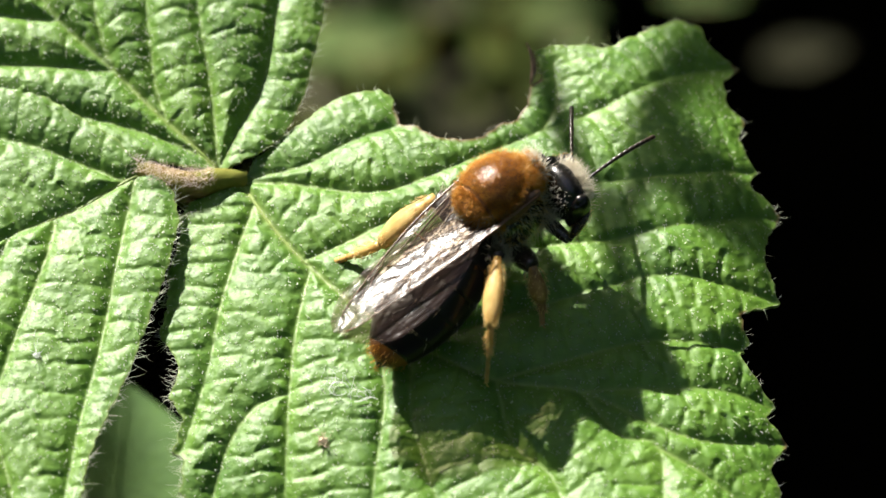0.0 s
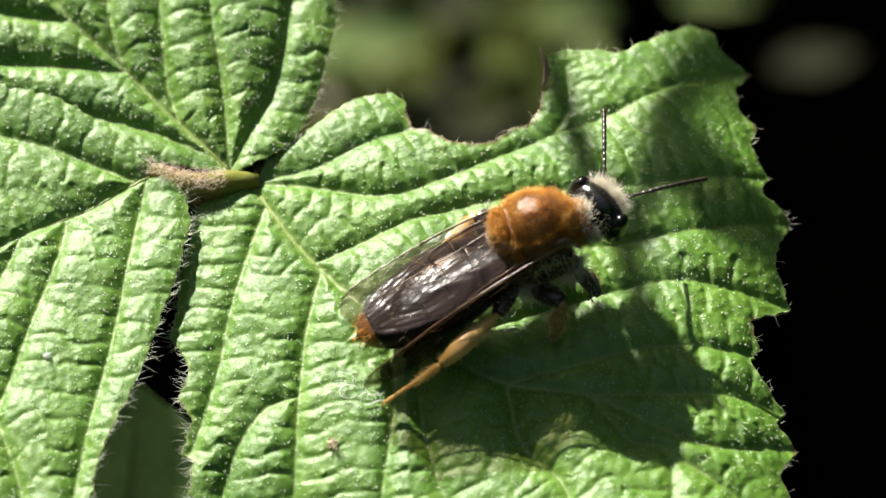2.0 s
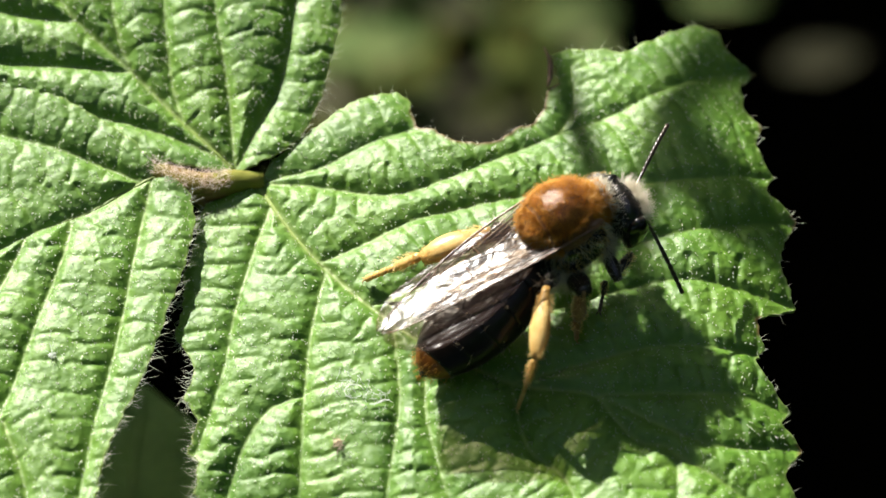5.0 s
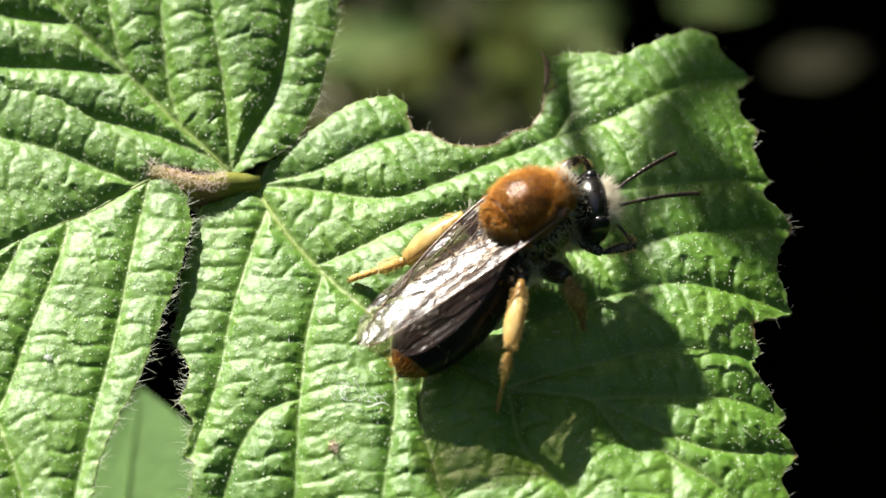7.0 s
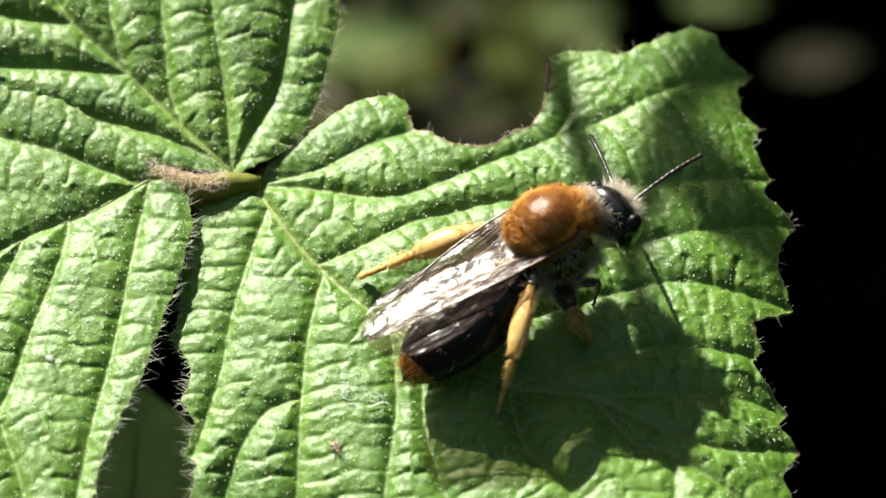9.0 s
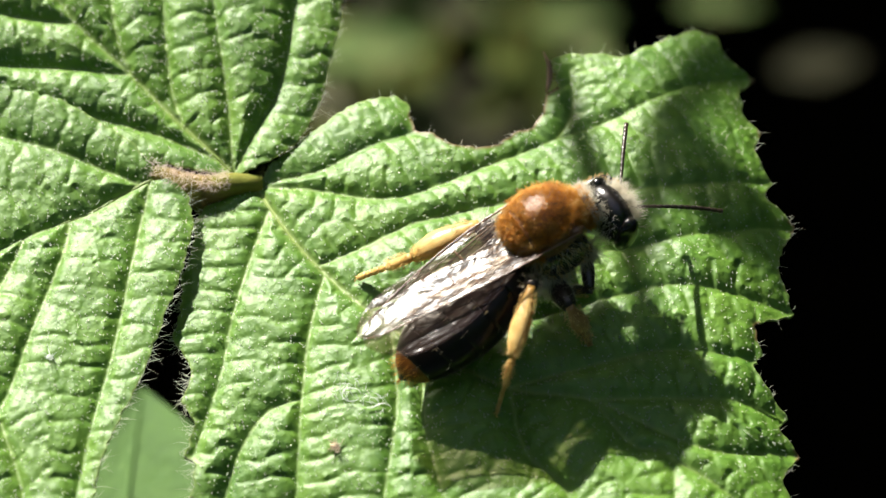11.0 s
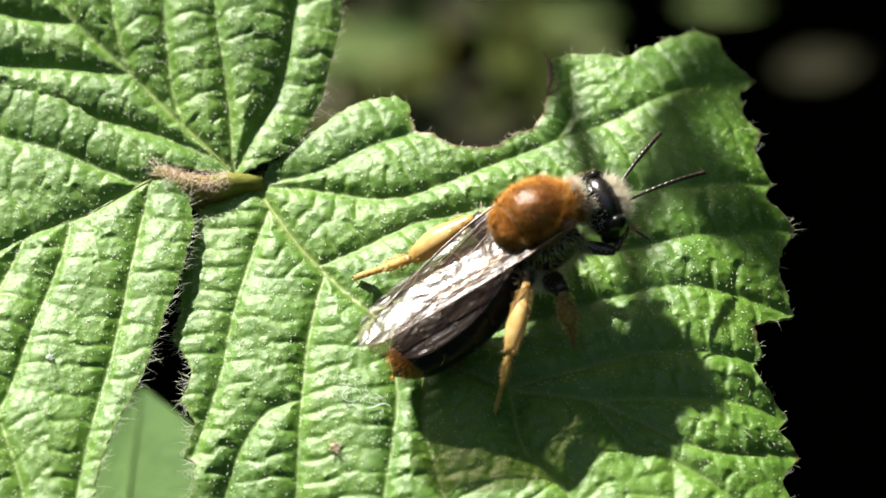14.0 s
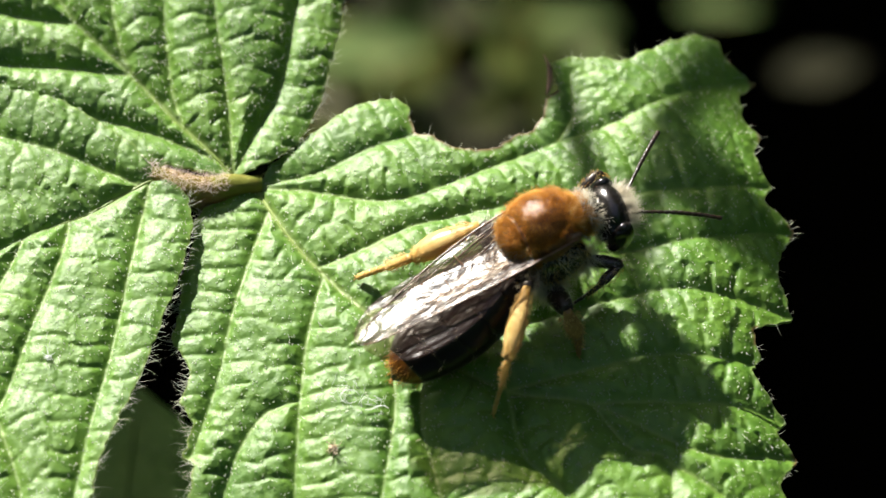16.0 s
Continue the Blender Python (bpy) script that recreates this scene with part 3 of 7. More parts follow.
crumb(-4.08, -8.60, 0.17, CRUMB, "tan dry plant crumb lying on the leaf")
crumb(-15.1, -5.0, 0.13, THREAD, "small white fluffy fleck lying on the leaf", side)
# A torn brown scrap at the corner of the bite
z = height(front, 4.2, 8.6)
strand("torn_edge", front[0], [(4.15, 7.7, z + 0.02), (4.28, 8.4, z + 0.10), (4.22, 9.1, z + 0.14), (4.02, 9.6, z + 0.20)], [0.05, 0.13, 0.12, 0.03], TWIG, "dried brown torn edge")
# Ground and the plants around and far below
def ground():
    n, v, f = 40, [], []
    for j in range(n + 1):
        for i in range(n + 1):
            a, b = (2 * i / n - 1), (2 * j / n - 1)
            x, y = a * abs(a) ** 2 * 60, b * abs(b) ** 2 * 60
            v.append((x, y, -0.42 + 0.02 * math.sin(9 * x) * math.cos(7 * y)))
    for j in range(n):
        for i in range(n):
            k = j * (n + 1) + i
            f.append((k, k + 1, k + n + 2, k + n + 1))
    tagged(part("ground", mesh_of("ground", v, f, SHADE_SOIL, scale=1.0)), "soil under the plants, deep shade put into its colour", "ground", kind="structure")


def simple_leaf(length, width, rows=9, fold=0.25, droop=0.15):
    """A folded, drooping leaf along x, base at the origin."""
    v, f = [], []
    for i in range(rows + 1):
        u = i / rows
        w = width * 0.5 * math.sin(math.pi * min(1, 0.03 + u * 0.97) ** 0.8) * (1 + 0.06 * math.sin(19 * u))
        for t in (-1, -0.5, 0, 0.5, 1):
            v.append((length * u, w * t, fold * abs(w * t) - droop * length * u * u + 0.02 * length * math.sin(9 * u) * t * t))
    for i in range(rows):
        for j in range(4):
            k = i * 5 + j
            f.append((k, k + 1, k + 6, k + 5))
    return v, f


def off_line(p, a, d):
    r = p - a
    k = r.dot(d)
    return (r - d * k).length, k


EYE_V, AXIS = Vector(EYE), (-Vector(EYE)).normalized()
LIT = [(Vector((-0.003, 0.0, 0.0)), 0.034, 1.0), (Vector((-0.009, 0.197, -0.266)), 0.036, 1.0), (Vector((0.020, 0.206, -0.27)), 0.022, 0.8), (Vector((0.056, 0.200, -0.266)), 0.007, 0.4), (Vector((0.042, 0.209, -0.265)), 0.006, 0.6), (Vector((-0.014, 0.003, -0.022)), 0.012, 1.0)]


def thicket():
    """An unseen bush added all round to keep most of the sky's light away; sunlight falls in through gaps."""
    vs, fs, count = [], [], 0
    while count < 11500:
        if count < 10500:
            a, r = rng.uniform(0, 2 * math.pi), rng.uniform(0.22, 1.0) ** 0.7 * 1.1
            p = Vector((float(r * math.cos(a)), float(r * math.sin(a)), float(rng.uniform(-0.40, 0.85))))
        else:
            # Extra leaves up the sun's line, added to shade the soil at the right.
            p = Vector((float(rng.uniform(0.05, 0.28)), float(rng.uniform(0.08, 0.42)), -0.42)) + SUN * float(rng.uniform(0.5, 1.3))
        ln = float(rng.uniform(0.05, 0.10))
        away, k = off_line(p, EYE_V, AXIS)
        if k > 0 and away < 0.05 + 0.19 * k + ln or (p - EYE_V).length < 0.16 or p.length < 0.16:
            continue
        if any(k > 0 and d < w + share * ln for d, k, w, share in ((*off_line(p, c, SUN), w, share) for c, w, share in LIT)):
            continue
        m = Matrix.Translation(p) @ Euler([float(rng.uniform(-0.9, 0.9)), float(rng.uniform(-0.9, 0.9)), float(rng.uniform(0, 6.28))]).to_matrix().to_4x4()
        v, f = simple_leaf(ln, ln * 0.75, 3)
        fs += [tuple(i + len(vs) for i in q) for q in f]
        vs += [tuple(m @ Vector(q)) for q in v]
        count += 1
    tagged(part("shade_thicket", mesh_of("shade_thicket", vs, fs, LEAF_FAR, scale=1.0)), "dense green bramble foliage added out of view to block the sky", "foliage", kind="stuff")


def far_leaf(name, place, size, turn, tilt, mat, label, category, group="", wide=0.7):
    v, f = simple_leaf(size, size * wide, 14, 0.06, 0.1)
    v = [(x - size / 2, y, z) for x, y, z in v]
    ob = tagged(part(name, mesh_of(name, v, f, mat)), label, category, group)
    ob.matrix_basis = pose(*(c * MM for c in place), *tilt, turn)
    rib = [v[i * 5 + 2] for i in range(15)]
    rib = [(x, y, z + 0.004 * size) for x, y, z in rib]
    part("midrib", mesh_of("midrib", *tube(rib, np.linspace(0.010 * size, 0.003 * size, 15), 6), mat), ob)
    return ob


ground()
thicket()
far = "blurred plants far below the leaf"
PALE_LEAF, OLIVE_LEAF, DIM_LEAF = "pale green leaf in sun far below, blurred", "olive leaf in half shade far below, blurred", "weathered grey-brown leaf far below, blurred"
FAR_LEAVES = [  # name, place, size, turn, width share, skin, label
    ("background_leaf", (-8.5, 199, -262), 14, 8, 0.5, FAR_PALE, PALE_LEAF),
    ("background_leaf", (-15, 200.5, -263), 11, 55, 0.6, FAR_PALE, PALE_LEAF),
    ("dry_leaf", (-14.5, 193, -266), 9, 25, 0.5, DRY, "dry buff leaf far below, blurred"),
    ("background_leaf", (8.2, 198.5, -263), 10, 95, 0.42, OLIVE_DIM, OLIVE_LEAF),
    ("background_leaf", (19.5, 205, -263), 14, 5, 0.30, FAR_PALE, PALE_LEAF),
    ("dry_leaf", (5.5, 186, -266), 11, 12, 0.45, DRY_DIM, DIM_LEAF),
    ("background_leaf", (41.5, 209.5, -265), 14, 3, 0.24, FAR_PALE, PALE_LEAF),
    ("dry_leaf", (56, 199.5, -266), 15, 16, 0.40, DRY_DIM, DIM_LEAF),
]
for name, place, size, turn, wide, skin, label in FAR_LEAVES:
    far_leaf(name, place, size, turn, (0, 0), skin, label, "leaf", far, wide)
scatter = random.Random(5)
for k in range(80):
    name, skin, label = scatter.choice([("background_leaf", OLIVE_DIM, OLIVE_LEAF)] * 5 + [("background_leaf", FAR_PALE, PALE_LEAF)] * 2 + [("dry_leaf", DRY_DIM, DIM_LEAF)] * 2)
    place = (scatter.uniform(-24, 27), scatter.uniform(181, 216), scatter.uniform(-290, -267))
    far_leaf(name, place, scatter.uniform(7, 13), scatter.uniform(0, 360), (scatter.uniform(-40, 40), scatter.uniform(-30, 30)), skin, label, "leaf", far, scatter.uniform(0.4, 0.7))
low_leaf = far_leaf("lower_leaf", (-14.6, -3.6, -22), 22, 88, (0, 0), LEAF_LOW, "smooth green leaf below the gap between two leaflets", "leaf", "", 0.9)
# Added out of view, only to shade the lower leaf at times.
sway_leaf = far_leaf("swaying_shade_leaf", (-45, 70, 30), 26, 60, (0, 0), LEAF_FAR, "unseen green leaf added above the plant, swaying to shade the lower leaf", "leaf", "", 0.8)


def forked_twig():
    """A thin forked twig above the leaf, out of the light's way but for its shadow."""
    shift = SUN * (0.052 / SUN.z)
    ob = tagged(new("forked_twig"), "thin bare forked twig above the leaf", "twig")
    for pts, r in (([(7.1, 0.2), (6.0, 3.75), (4.63, 8.44), (3.6, 12.5), (1.5, 19)], (0.62, 0.66)), ([(7.1, 0.2), (8.27, 4.02), (10.45, 9.86), (12.5, 14), (15, 20)], (0.62, 0.7)),
                   ([(6.9, 1.2), (7.1, 0.1), (7.6, -2.3)], (0.5, 0.5, 0.5))):
        q = [(x * 1.0, y * 1.0, 0.3 * math.sin(x)) for x, y in pts]
        strand("twig_arm", ob, q, r, TWIG, n=9, step=0.5)
    # Two unseen leaves added to the twig, to shade the blade's right side.
    for length, width, place in ((5.4, 3.8, (8.0, 5.5, 0.0, 0, 0, -22)), (4.6, 3.2, (8.6, 4.4, 0.6, 0, 0, -12))):
        leaf_part = part("twig_shade_leaf", mesh_of("twig_shade_leaf", *simple_leaf(length, width, 10, 0.15, 0.0), LEAF_FAR), ob, "unseen small green leaf added on the twig for its shade")
        leaf_part.matrix_basis = pose(*(c * MM for c in place[:3]), *place[3:])
    ob.location = shift


forked_twig()

# The bee. Its space: x forward, y to its left, z up, origin in the middle of the thorax.
bee = tagged(new("mining_bee"), "furry mining bee with rusty thorax and black abdomen on the leaf", "bee")
SPAN = {"hind": (1.9, 2.9, 2.7), "middle": (1.5, 1.5, 0.9), "front": (1.5, 1.3, 1.2)}  # femur, tibia, tarsus


def on_ball(centre, radii, count, accept, lean=(0, 0, 0), spread=0.35):
    """Roots and ways for hairs over an ellipsoid, where accept(direction) holds."""
    roots, ways = [], []
    while len(roots) < count:
        d = rng.normal(0, 1, 3)
        d /= np.linalg.norm(d)
        if accept(d):
            roots.append(np.array(centre) + np.array(radii) * d * 0.98)
            ways.append(d / np.array(radii) * min(radii) + np.array(lean) + rng.normal(0, spread, 3))
    return roots, ways


def thorax():
    r = (1.54, 1.42, 1.42)
    def dome(d):
        groove = math.exp(-((d[0] + 0.50 + 0.12 * d[1] ** 2) / 0.055) ** 2) * max(0, d[2])
        return 1 - 0.10 * max(0, -d[0]) ** 3 + 0.03 * max(0, d[2]) - 0.075 * groove
    v, f = ball((0, 0, 0), r, 72, 56, dome)
    body = part("thorax", mesh_of("thorax", v, f, THORAX_SKIN), bee, "thorax with a bare shiny brown disc")
    v, f = ball((-1.02, 0, 0.72), (0.42, 0.80, 0.36), 24, 16)
    shield = part("hind_shield", mesh_of("hind_shield", v, f, THORAX_SKIN), body, "raised brown plate behind the disc")
    p, w = on_ball((-1.02, 0, 0.72), (0.42, 0.80, 0.36), 900, lambda d: d[2] > -0.3, (-0.9, 0, 0.05), 0.35)
    part("fur", mesh_of("fur", *hairs(p, w, [rng.uniform(0.15, 0.42) for _ in p], 0.012, 0.4), RUST), shield, "rusty fringe fur")
    # Short velvet on top, none on the bare disc and in the groove, a long shaggy fringe low down and behind.
    def zone(low, high):
        def accept(d):
            hinge = abs(d[1]) > 0.62 and -0.25 < d[2] < 0.42 and -0.45 < d[0] < 0.6
            disc = (d[0] - 0.06) ** 2 + d[1] ** 2
            bare = d[2] > 0.5 and disc < 0.065 * (1 + 0.4 * rng.normal())
            return low < d[2] < high and not hinge and not bare and not -0.56 < d[0] + 0.12 * d[1] ** 2 < -0.45
        return accept
    for low, high, count, short, long, spread, size in ((0.45, 1.0, 9500, 0.09, 0.24, 0.28, 0.011), (-0.1, 0.5, 5200, 0.18, 0.46, 0.34, 0.012)):
        p, w = on_ball((0, 0, 0), r, count, zone(low, high), (-0.35, 0, 0.05), spread)
        part("fur", mesh_of("fur", *hairs(p, w, [rng.uniform(short, long) for _ in p], size, 0.4), RUST), body, "rust-brown fur")
    p, w = on_ball((0, 0, 0), r, 200, lambda d: -0.05 < d[2] < 0.55 and (d[0] < -0.55 or d[0] > 0.72), (-0.2, 0, 0.1), 0.5)
    part("fur", mesh_of("fur", *hairs(p, w, [rng.uniform(0.3, 0.62) for _ in p], 0.011, 0.5), GOLD), body, "golden stray hairs at the rim")
    p, w = on_ball((0, 0, 0), r, 1300, lambda d: d[2] < -0.1, (-0.2, 0, -0.3), 0.5)
    part("fur", mesh_of("fur", *hairs(p, w, [rng.uniform(0.35, 0.8) for _ in p], 0.013, 0.4), PALE), body, "pale fur on the flanks")
    p, w = on_ball((0, 0, 0), r, 320, lambda d: d[0] < -0.6 and -0.3 < d[2] < 0.4, (-0.5, 0, 0.2), 0.35)
    part("fur", mesh_of("fur", *hairs(p, w, [rng.uniform(0.3, 0.55) for _ in p], 0.014, 0.4), PALE), body, "pale fringe")
    v, f = tube([(1.2, 0, -0.3), (1.7, 0, -0.4), (2.3, 0, -0.5)], [0.8, 0.62, 0.5], 16)
    neck = part("neck", mesh_of("neck", v, f, BLACK), bee)
    p, w = [], []
    for _ in range(1500):
        a, u = rng.uniform(0, 6.283), rng.uniform(0, 0.75)
        r = 0.80 - 0.30 * u
        p.append((1.25 + u, r * math.cos(a), -0.3 - 0.2 * u + r * math.sin(a)))
        w.append((0.35, math.cos(a), math.sin(a)))
    part("fur", mesh_of("fur", *hairs(p, w, [rng.uniform(0.15, 0.38) for _ in p], 0.012, 0.5), RUST), neck, "rusty collar fur")
    p, w = [], []
    for _ in range(600):
        a, u = rng.uniform(0, 6.283), rng.uniform(0.5, 1.0)
        r = 0.80 - 0.30 * u
        p.append((1.25 + u, r * math.cos(a), -0.3 - 0.2 * u + r * math.sin(a)))
        w.append((0.1 + rng.normal(0, 0.4), math.cos(a), math.sin(a)))
    part("fur", mesh_of("fur", *hairs(p, w, [rng.uniform(0.25, 0.6) for _ in p], 0.012, 0.5), PALE), neck, "pale fur between thorax and head")
    # dark side plate and wing scale
    for s in (1, -1):
        v, f = ball((0.0, s * 0.98, -0.80), (1.15, 0.58, 1.0), 22, 16)
        plate = part("side_plate", mesh_of("side_plate", v, f, BLACK), bee, "black flank")
        p, w = on_ball((0.0, s * 0.98, -0.80), (1.15, 0.58, 1.0), 200, lambda d: d[1] * s > 0.05, (0.1, 0, -0.3), 0.45)
        part("fur", mesh_of("fur", *hairs(p, w, [rng.uniform(0.15, 0.45) for _ in p], 0.010, 0.5), GOLD), plate, "sparse golden fur")
        for x, y, z in ((-1.25, 0.65, -1.4), (-0.7, 0.95, -1.75), (0.85, 0.75, -1.65)):
            v, f = ball((x, s * y, z), (0.42, 0.40, 0.46), 16, 12)
            coxa = part("coxa", mesh_of("coxa", v, f, LEG_BLACK), bee)
            p, w = on_ball((x, s * y, z), (0.42, 0.40, 0.46), 460, lambda d: d[1] * s > -0.3 and d[2] < 0.6, (-0.3, 0, -0.1), 0.4)
            part("fur", mesh_of("fur", *hairs(p, w, [rng.uniform(0.4, 0.95) for _ in p], 0.012, 0.6), PALE), coxa, "pale fluff")
        v, f = ball((0.80, s * 1.30, 0.22), (0.38, 0.20, 0.24), 16, 10)
        part("wing_scale", mesh_of("wing_scale", v, f, WING_VEIN), bee, "small brown wing scale")


def lofted(rows):
    n = len(rows[0])
    v = [p for r in rows for p in r]
    f = [(j * n + i, j * n + (i + 1) % n, (j + 1) * n + (i + 1) % n, (j + 1) * n + i) for j in range(len(rows) - 1) for i in range(n)]
    return v, f


ABD_LEN = 6.7


def abd_radius(u):
    return 1.84 * (max(0.0, math.sin(math.pi * min(1.0, 0.05 + 0.97 * u))) ** 0.46) * (1.03 - 0.10 * u)


def build_abdomen():
    us = np.linspace(0, 1, 26)
    v, f = tube([(ABD_LEN * u, 0, 0) for u in us], [max(0.04, abd_radius(u) - 0.09) for u in us], 28, 0.70)
    core = part("abdomen", mesh_of("abdomen", v, f, LEG_BLACK), bee, "glossy black abdomen with an orange tip")
    cuts = [0.0, 0.21, 0.40, 0.57, 0.73, 0.87, 0.985]
    for i in range(6):
        rows = []
        u0, u1 = cuts[i], min(cuts[i + 1] + 0.02, 0.99)
        for k in range(9):
            u = u0 + (u1 - u0) * k / 8
            lip = 0.022 * (k / 8) ** 2
            r = abd_radius(u) + lip if k else abd_radius(u) - 0.06
            rows.append([(ABD_LEN * u, r * math.cos(a), 0.70 * r * math.sin(a)) for a in np.linspace(0, 2 * math.pi, 32, endpoint=False)])
        r = abd_radius(u1) - 0.05
        rows.append([(ABD_LEN * u1, r * math.cos(a), 0.70 * r * math.sin(a)) for a in np.linspace(0, 2 * math.pi, 32, endpoint=False)])
        part("abdomen_plate", mesh_of("abdomen_plate", *lofted(rows), AMBER if i == 5 else BAND), core, "amber last plate" if i == 5 else "")
        # sparse pale hairs along the rear rim of each plate and on the flanks
        if i < 5:
            p, w = [], []
            for _ in range(24):
                a = rng.uniform(0, 2 * math.pi)
                r = abd_radius(u1) + 0.02
                p.append((ABD_LEN * (u1 - rng.uniform(0, 0.05)), r * math.cos(a), 0.70 * r * math.sin(a)))
                w.append((1.0, 0.6 * math.cos(a), 0.6 * math.sin(a)))
            part("hair_band", mesh_of("hair_band", *hairs(p, w, [rng.uniform(0.2, 0.45) for _ in p], 0.008, 0.3), PALE if i else RUST), core, "thin pale hair band")
    p, w = [], []
    for _ in range(130):
        a, u = rng.uniform(0, 2 * math.pi), rng.uniform(0.90, 1.0)
        r = abd_radius(u)
        p.append((ABD_LEN * u, r * math.cos(a), 0.70 * r * math.sin(a)))
        w.append((1.0, 0.3 * math.cos(a) + rng.normal(0, 0.15), 0.3 * math.sin(a) + rng.normal(0, 0.15)))
    part("tail_fringe", mesh_of("tail_fringe", *hairs(p, w, [rng.uniform(0.15, 0.42) for _ in p], 0.009, 0.3), ORANGE), core, "orange hair at the tip")
    return core


def build_head():
    """Its space: x towards the face, y left, z up, origin in the middle."""
    v, f = ball((0, 0, 0), (0.78, 1.30, 1.10), 32, 22, lambda d: 1 - 0.12 * max(0, -d[2]) ** 2)
    head = part("head", mesh_of("head", v, f, BLACK), bee, "black head with pale hair on the face")
    for s in (1, -1):
        v, f = ball((0.08, s * 1.05, -0.06), (0.52, 0.38, 0.95), 22, 18)
        part("eye", mesh_of("eye", v, f, EYE_SKIN), head, "large glossy black eye")
        v, f = tube([(0.35, s * 0.42, -0.85), (0.62, s * 0.40, -1.15), (0.78, s * 0.12, -1.42)], [0.17, 0.14, 0.05], 8)
        part("jaw", mesh_of("jaw", v, f, BLACK), head)
    for y in (-0.2, 0.0, 0.2):
        v, f = ball((0.18, y, 1.0 if y else 1.04), (0.09, 0.09, 0.08), 10, 8)
        part("eyelet", mesh_of("eyelet", v, f, EYE_SKIN), head)
    v, f = ball((0.55, 0, -0.62), (0.30, 0.55, 0.42), 16, 12)
    part("clypeus", mesh_of("clypeus", v, f, BLACK), head)
    p, w = on_ball((0, 0, 0), (0.80, 1.18, 1.08), 900, lambda d: d[0] > 0.40 and abs(d[1]) < 0.72 and d[2] > -0.75, (0.5, 0, 0.4), 0.6)
    part("fur", mesh_of("fur", *hairs(p, w, [rng.uniform(0.25, 0.75) for _ in p], 0.012, 0.5), PALE), head, "cream-white face hair")
    p, w = on_ball((0, 0, 0), (0.74, 1.15, 1.0), 620, lambda d: d[0] < 0.1 and abs(d[1]) < 0.8 and (d[2] < 0.1 or d[0] < -0.5), (0, 0, -0.2), 0.4)
    part("fur", mesh_of("fur", *hairs(p, w, [rng.uniform(0.2, 0.45) for _ in p], 0.012, 0.4), PALE), head, "pale hair behind the eyes")
    return head


def build_antenna(head, s):
    """Along x from its socket: a slim shaft and a chain of ten short joints, gently curved."""
    v, f = tube([(0, 0, 0), (0.35, 0, 0.05), (0.85, 0, 0.08)], [0.07, 0.075, 0.085], 8)
    base = part("antenna", mesh_of("antenna", v, f, LEG_BLACK), head, "thin jointed black antenna")
    path, radii, x, z = [(0, 0, 0), (0.35, 0, 0.05), (0.85, 0, 0.08)], [0.07, 0.075, 0.06], 0.85, 0.08
    for i in range(11):
        ln, bend = 0.275, 0.02 - 0.035 * i
        r = 0.064 + 0.024 * min(1, i / 4)
        for u, k in ((0.12, 0.9), (0.5, 1.05), (0.88, 1.05), (1.0, 0.72 if i < 10 else 0.3)):
            path.append((x + u * ln * math.cos(bend), 0, z + u * ln * math.sin(bend)))
            radii.append(r * k)
        x, z = path[-1][0], path[-1][2]
    base.data = mesh_of("antenna", *tube(path, radii, 9), LEG_BLACK)
    return base


def build_wing(s, length, width, name, label):
    """Along x from hinge to tip; the trailing edge lies towards s * y."""
    def lead(u):
        return -0.10 * math.sin(math.pi * min(1, u * 1.15)) * width
    def trail(u):
        return width * (0.10 + 0.90 * math.sin(math.pi * min(1.0, 0.04 + 0.80 * u ** 1.25)) ** 0.65)
    nu, nv, v, f = 60, 18, [], []
    for i in range(nu + 1):
        u = i / nu
        tip = math.sqrt(max(0.0, 1 - max(0.0, (u - 0.85) / 0.15) ** 2))
        for j in range(nv + 1):
            t = j / nv
            a, b = lead(u) * tip + 0.28 * width * (1 - tip), 0.28 * width + (trail(u) - 0.28 * width) * tip
            y = a + (b - a) * t
            z = 0.10 * math.sin(3.1 * u) + 0.045 * math.sin(8 * t + 3 * u) * math.sin(math.pi * u) - 0.10 * t * t
            v.append((length * u, s * y, z))
    for i in range(nu):
        for j in range(nv):
            k = i * (nv + 1) + j
            f.append((k, k + 1, k + nv + 2, k + nv + 1))
    wing = part(name, mesh_of(name, v, f, WING), bee, label)
    wing.data.materials[0] = WING
    # veins: along the leading edge, three long ones and cross bars
    def at(u, t, up=0.012):
        i, j = min(nu, int(u * nu)), min(nv, int(t * nv))
        p = v[i * (nv + 1) + j]
        return (p[0], p[1], p[2] + up)
    lines = [[at(u, 0.0) for u in np.linspace(0, 0.97, 22)], [at(u, 0.10 + 0.05 * u) for u in np.linspace(0, 0.66, 14)],
             [at(u, 0.30 + 0.12 * u) for u in np.linspace(0.02, 0.82, 18)], [at(u, 0.62 + 0.12 * u) for u in np.linspace(0.05, 0.6, 14)],
             [at(0.66 - 0.02 * k, 0.12 + 0.06 * k) for k in range(6)], [at(0.48, 0.14 + 0.08 * k) for k in range(4)], [at(0.55, 0.36 + 0.09 * k) for k in range(4)],
             [at(0.58 + 0.05 * k, 0.02 + 0.03 * k) for k in range(6)]]
    for i, ln in enumerate(lines):
        r = 0.05 if i == 0 else 0.026
        part("wing_vein", mesh_of("wing_vein", *tube(ln, [r * (1 - 0.5 * k / len(ln)) for k in range(len(ln))], 5), WING_VEIN), wing)
    return wing


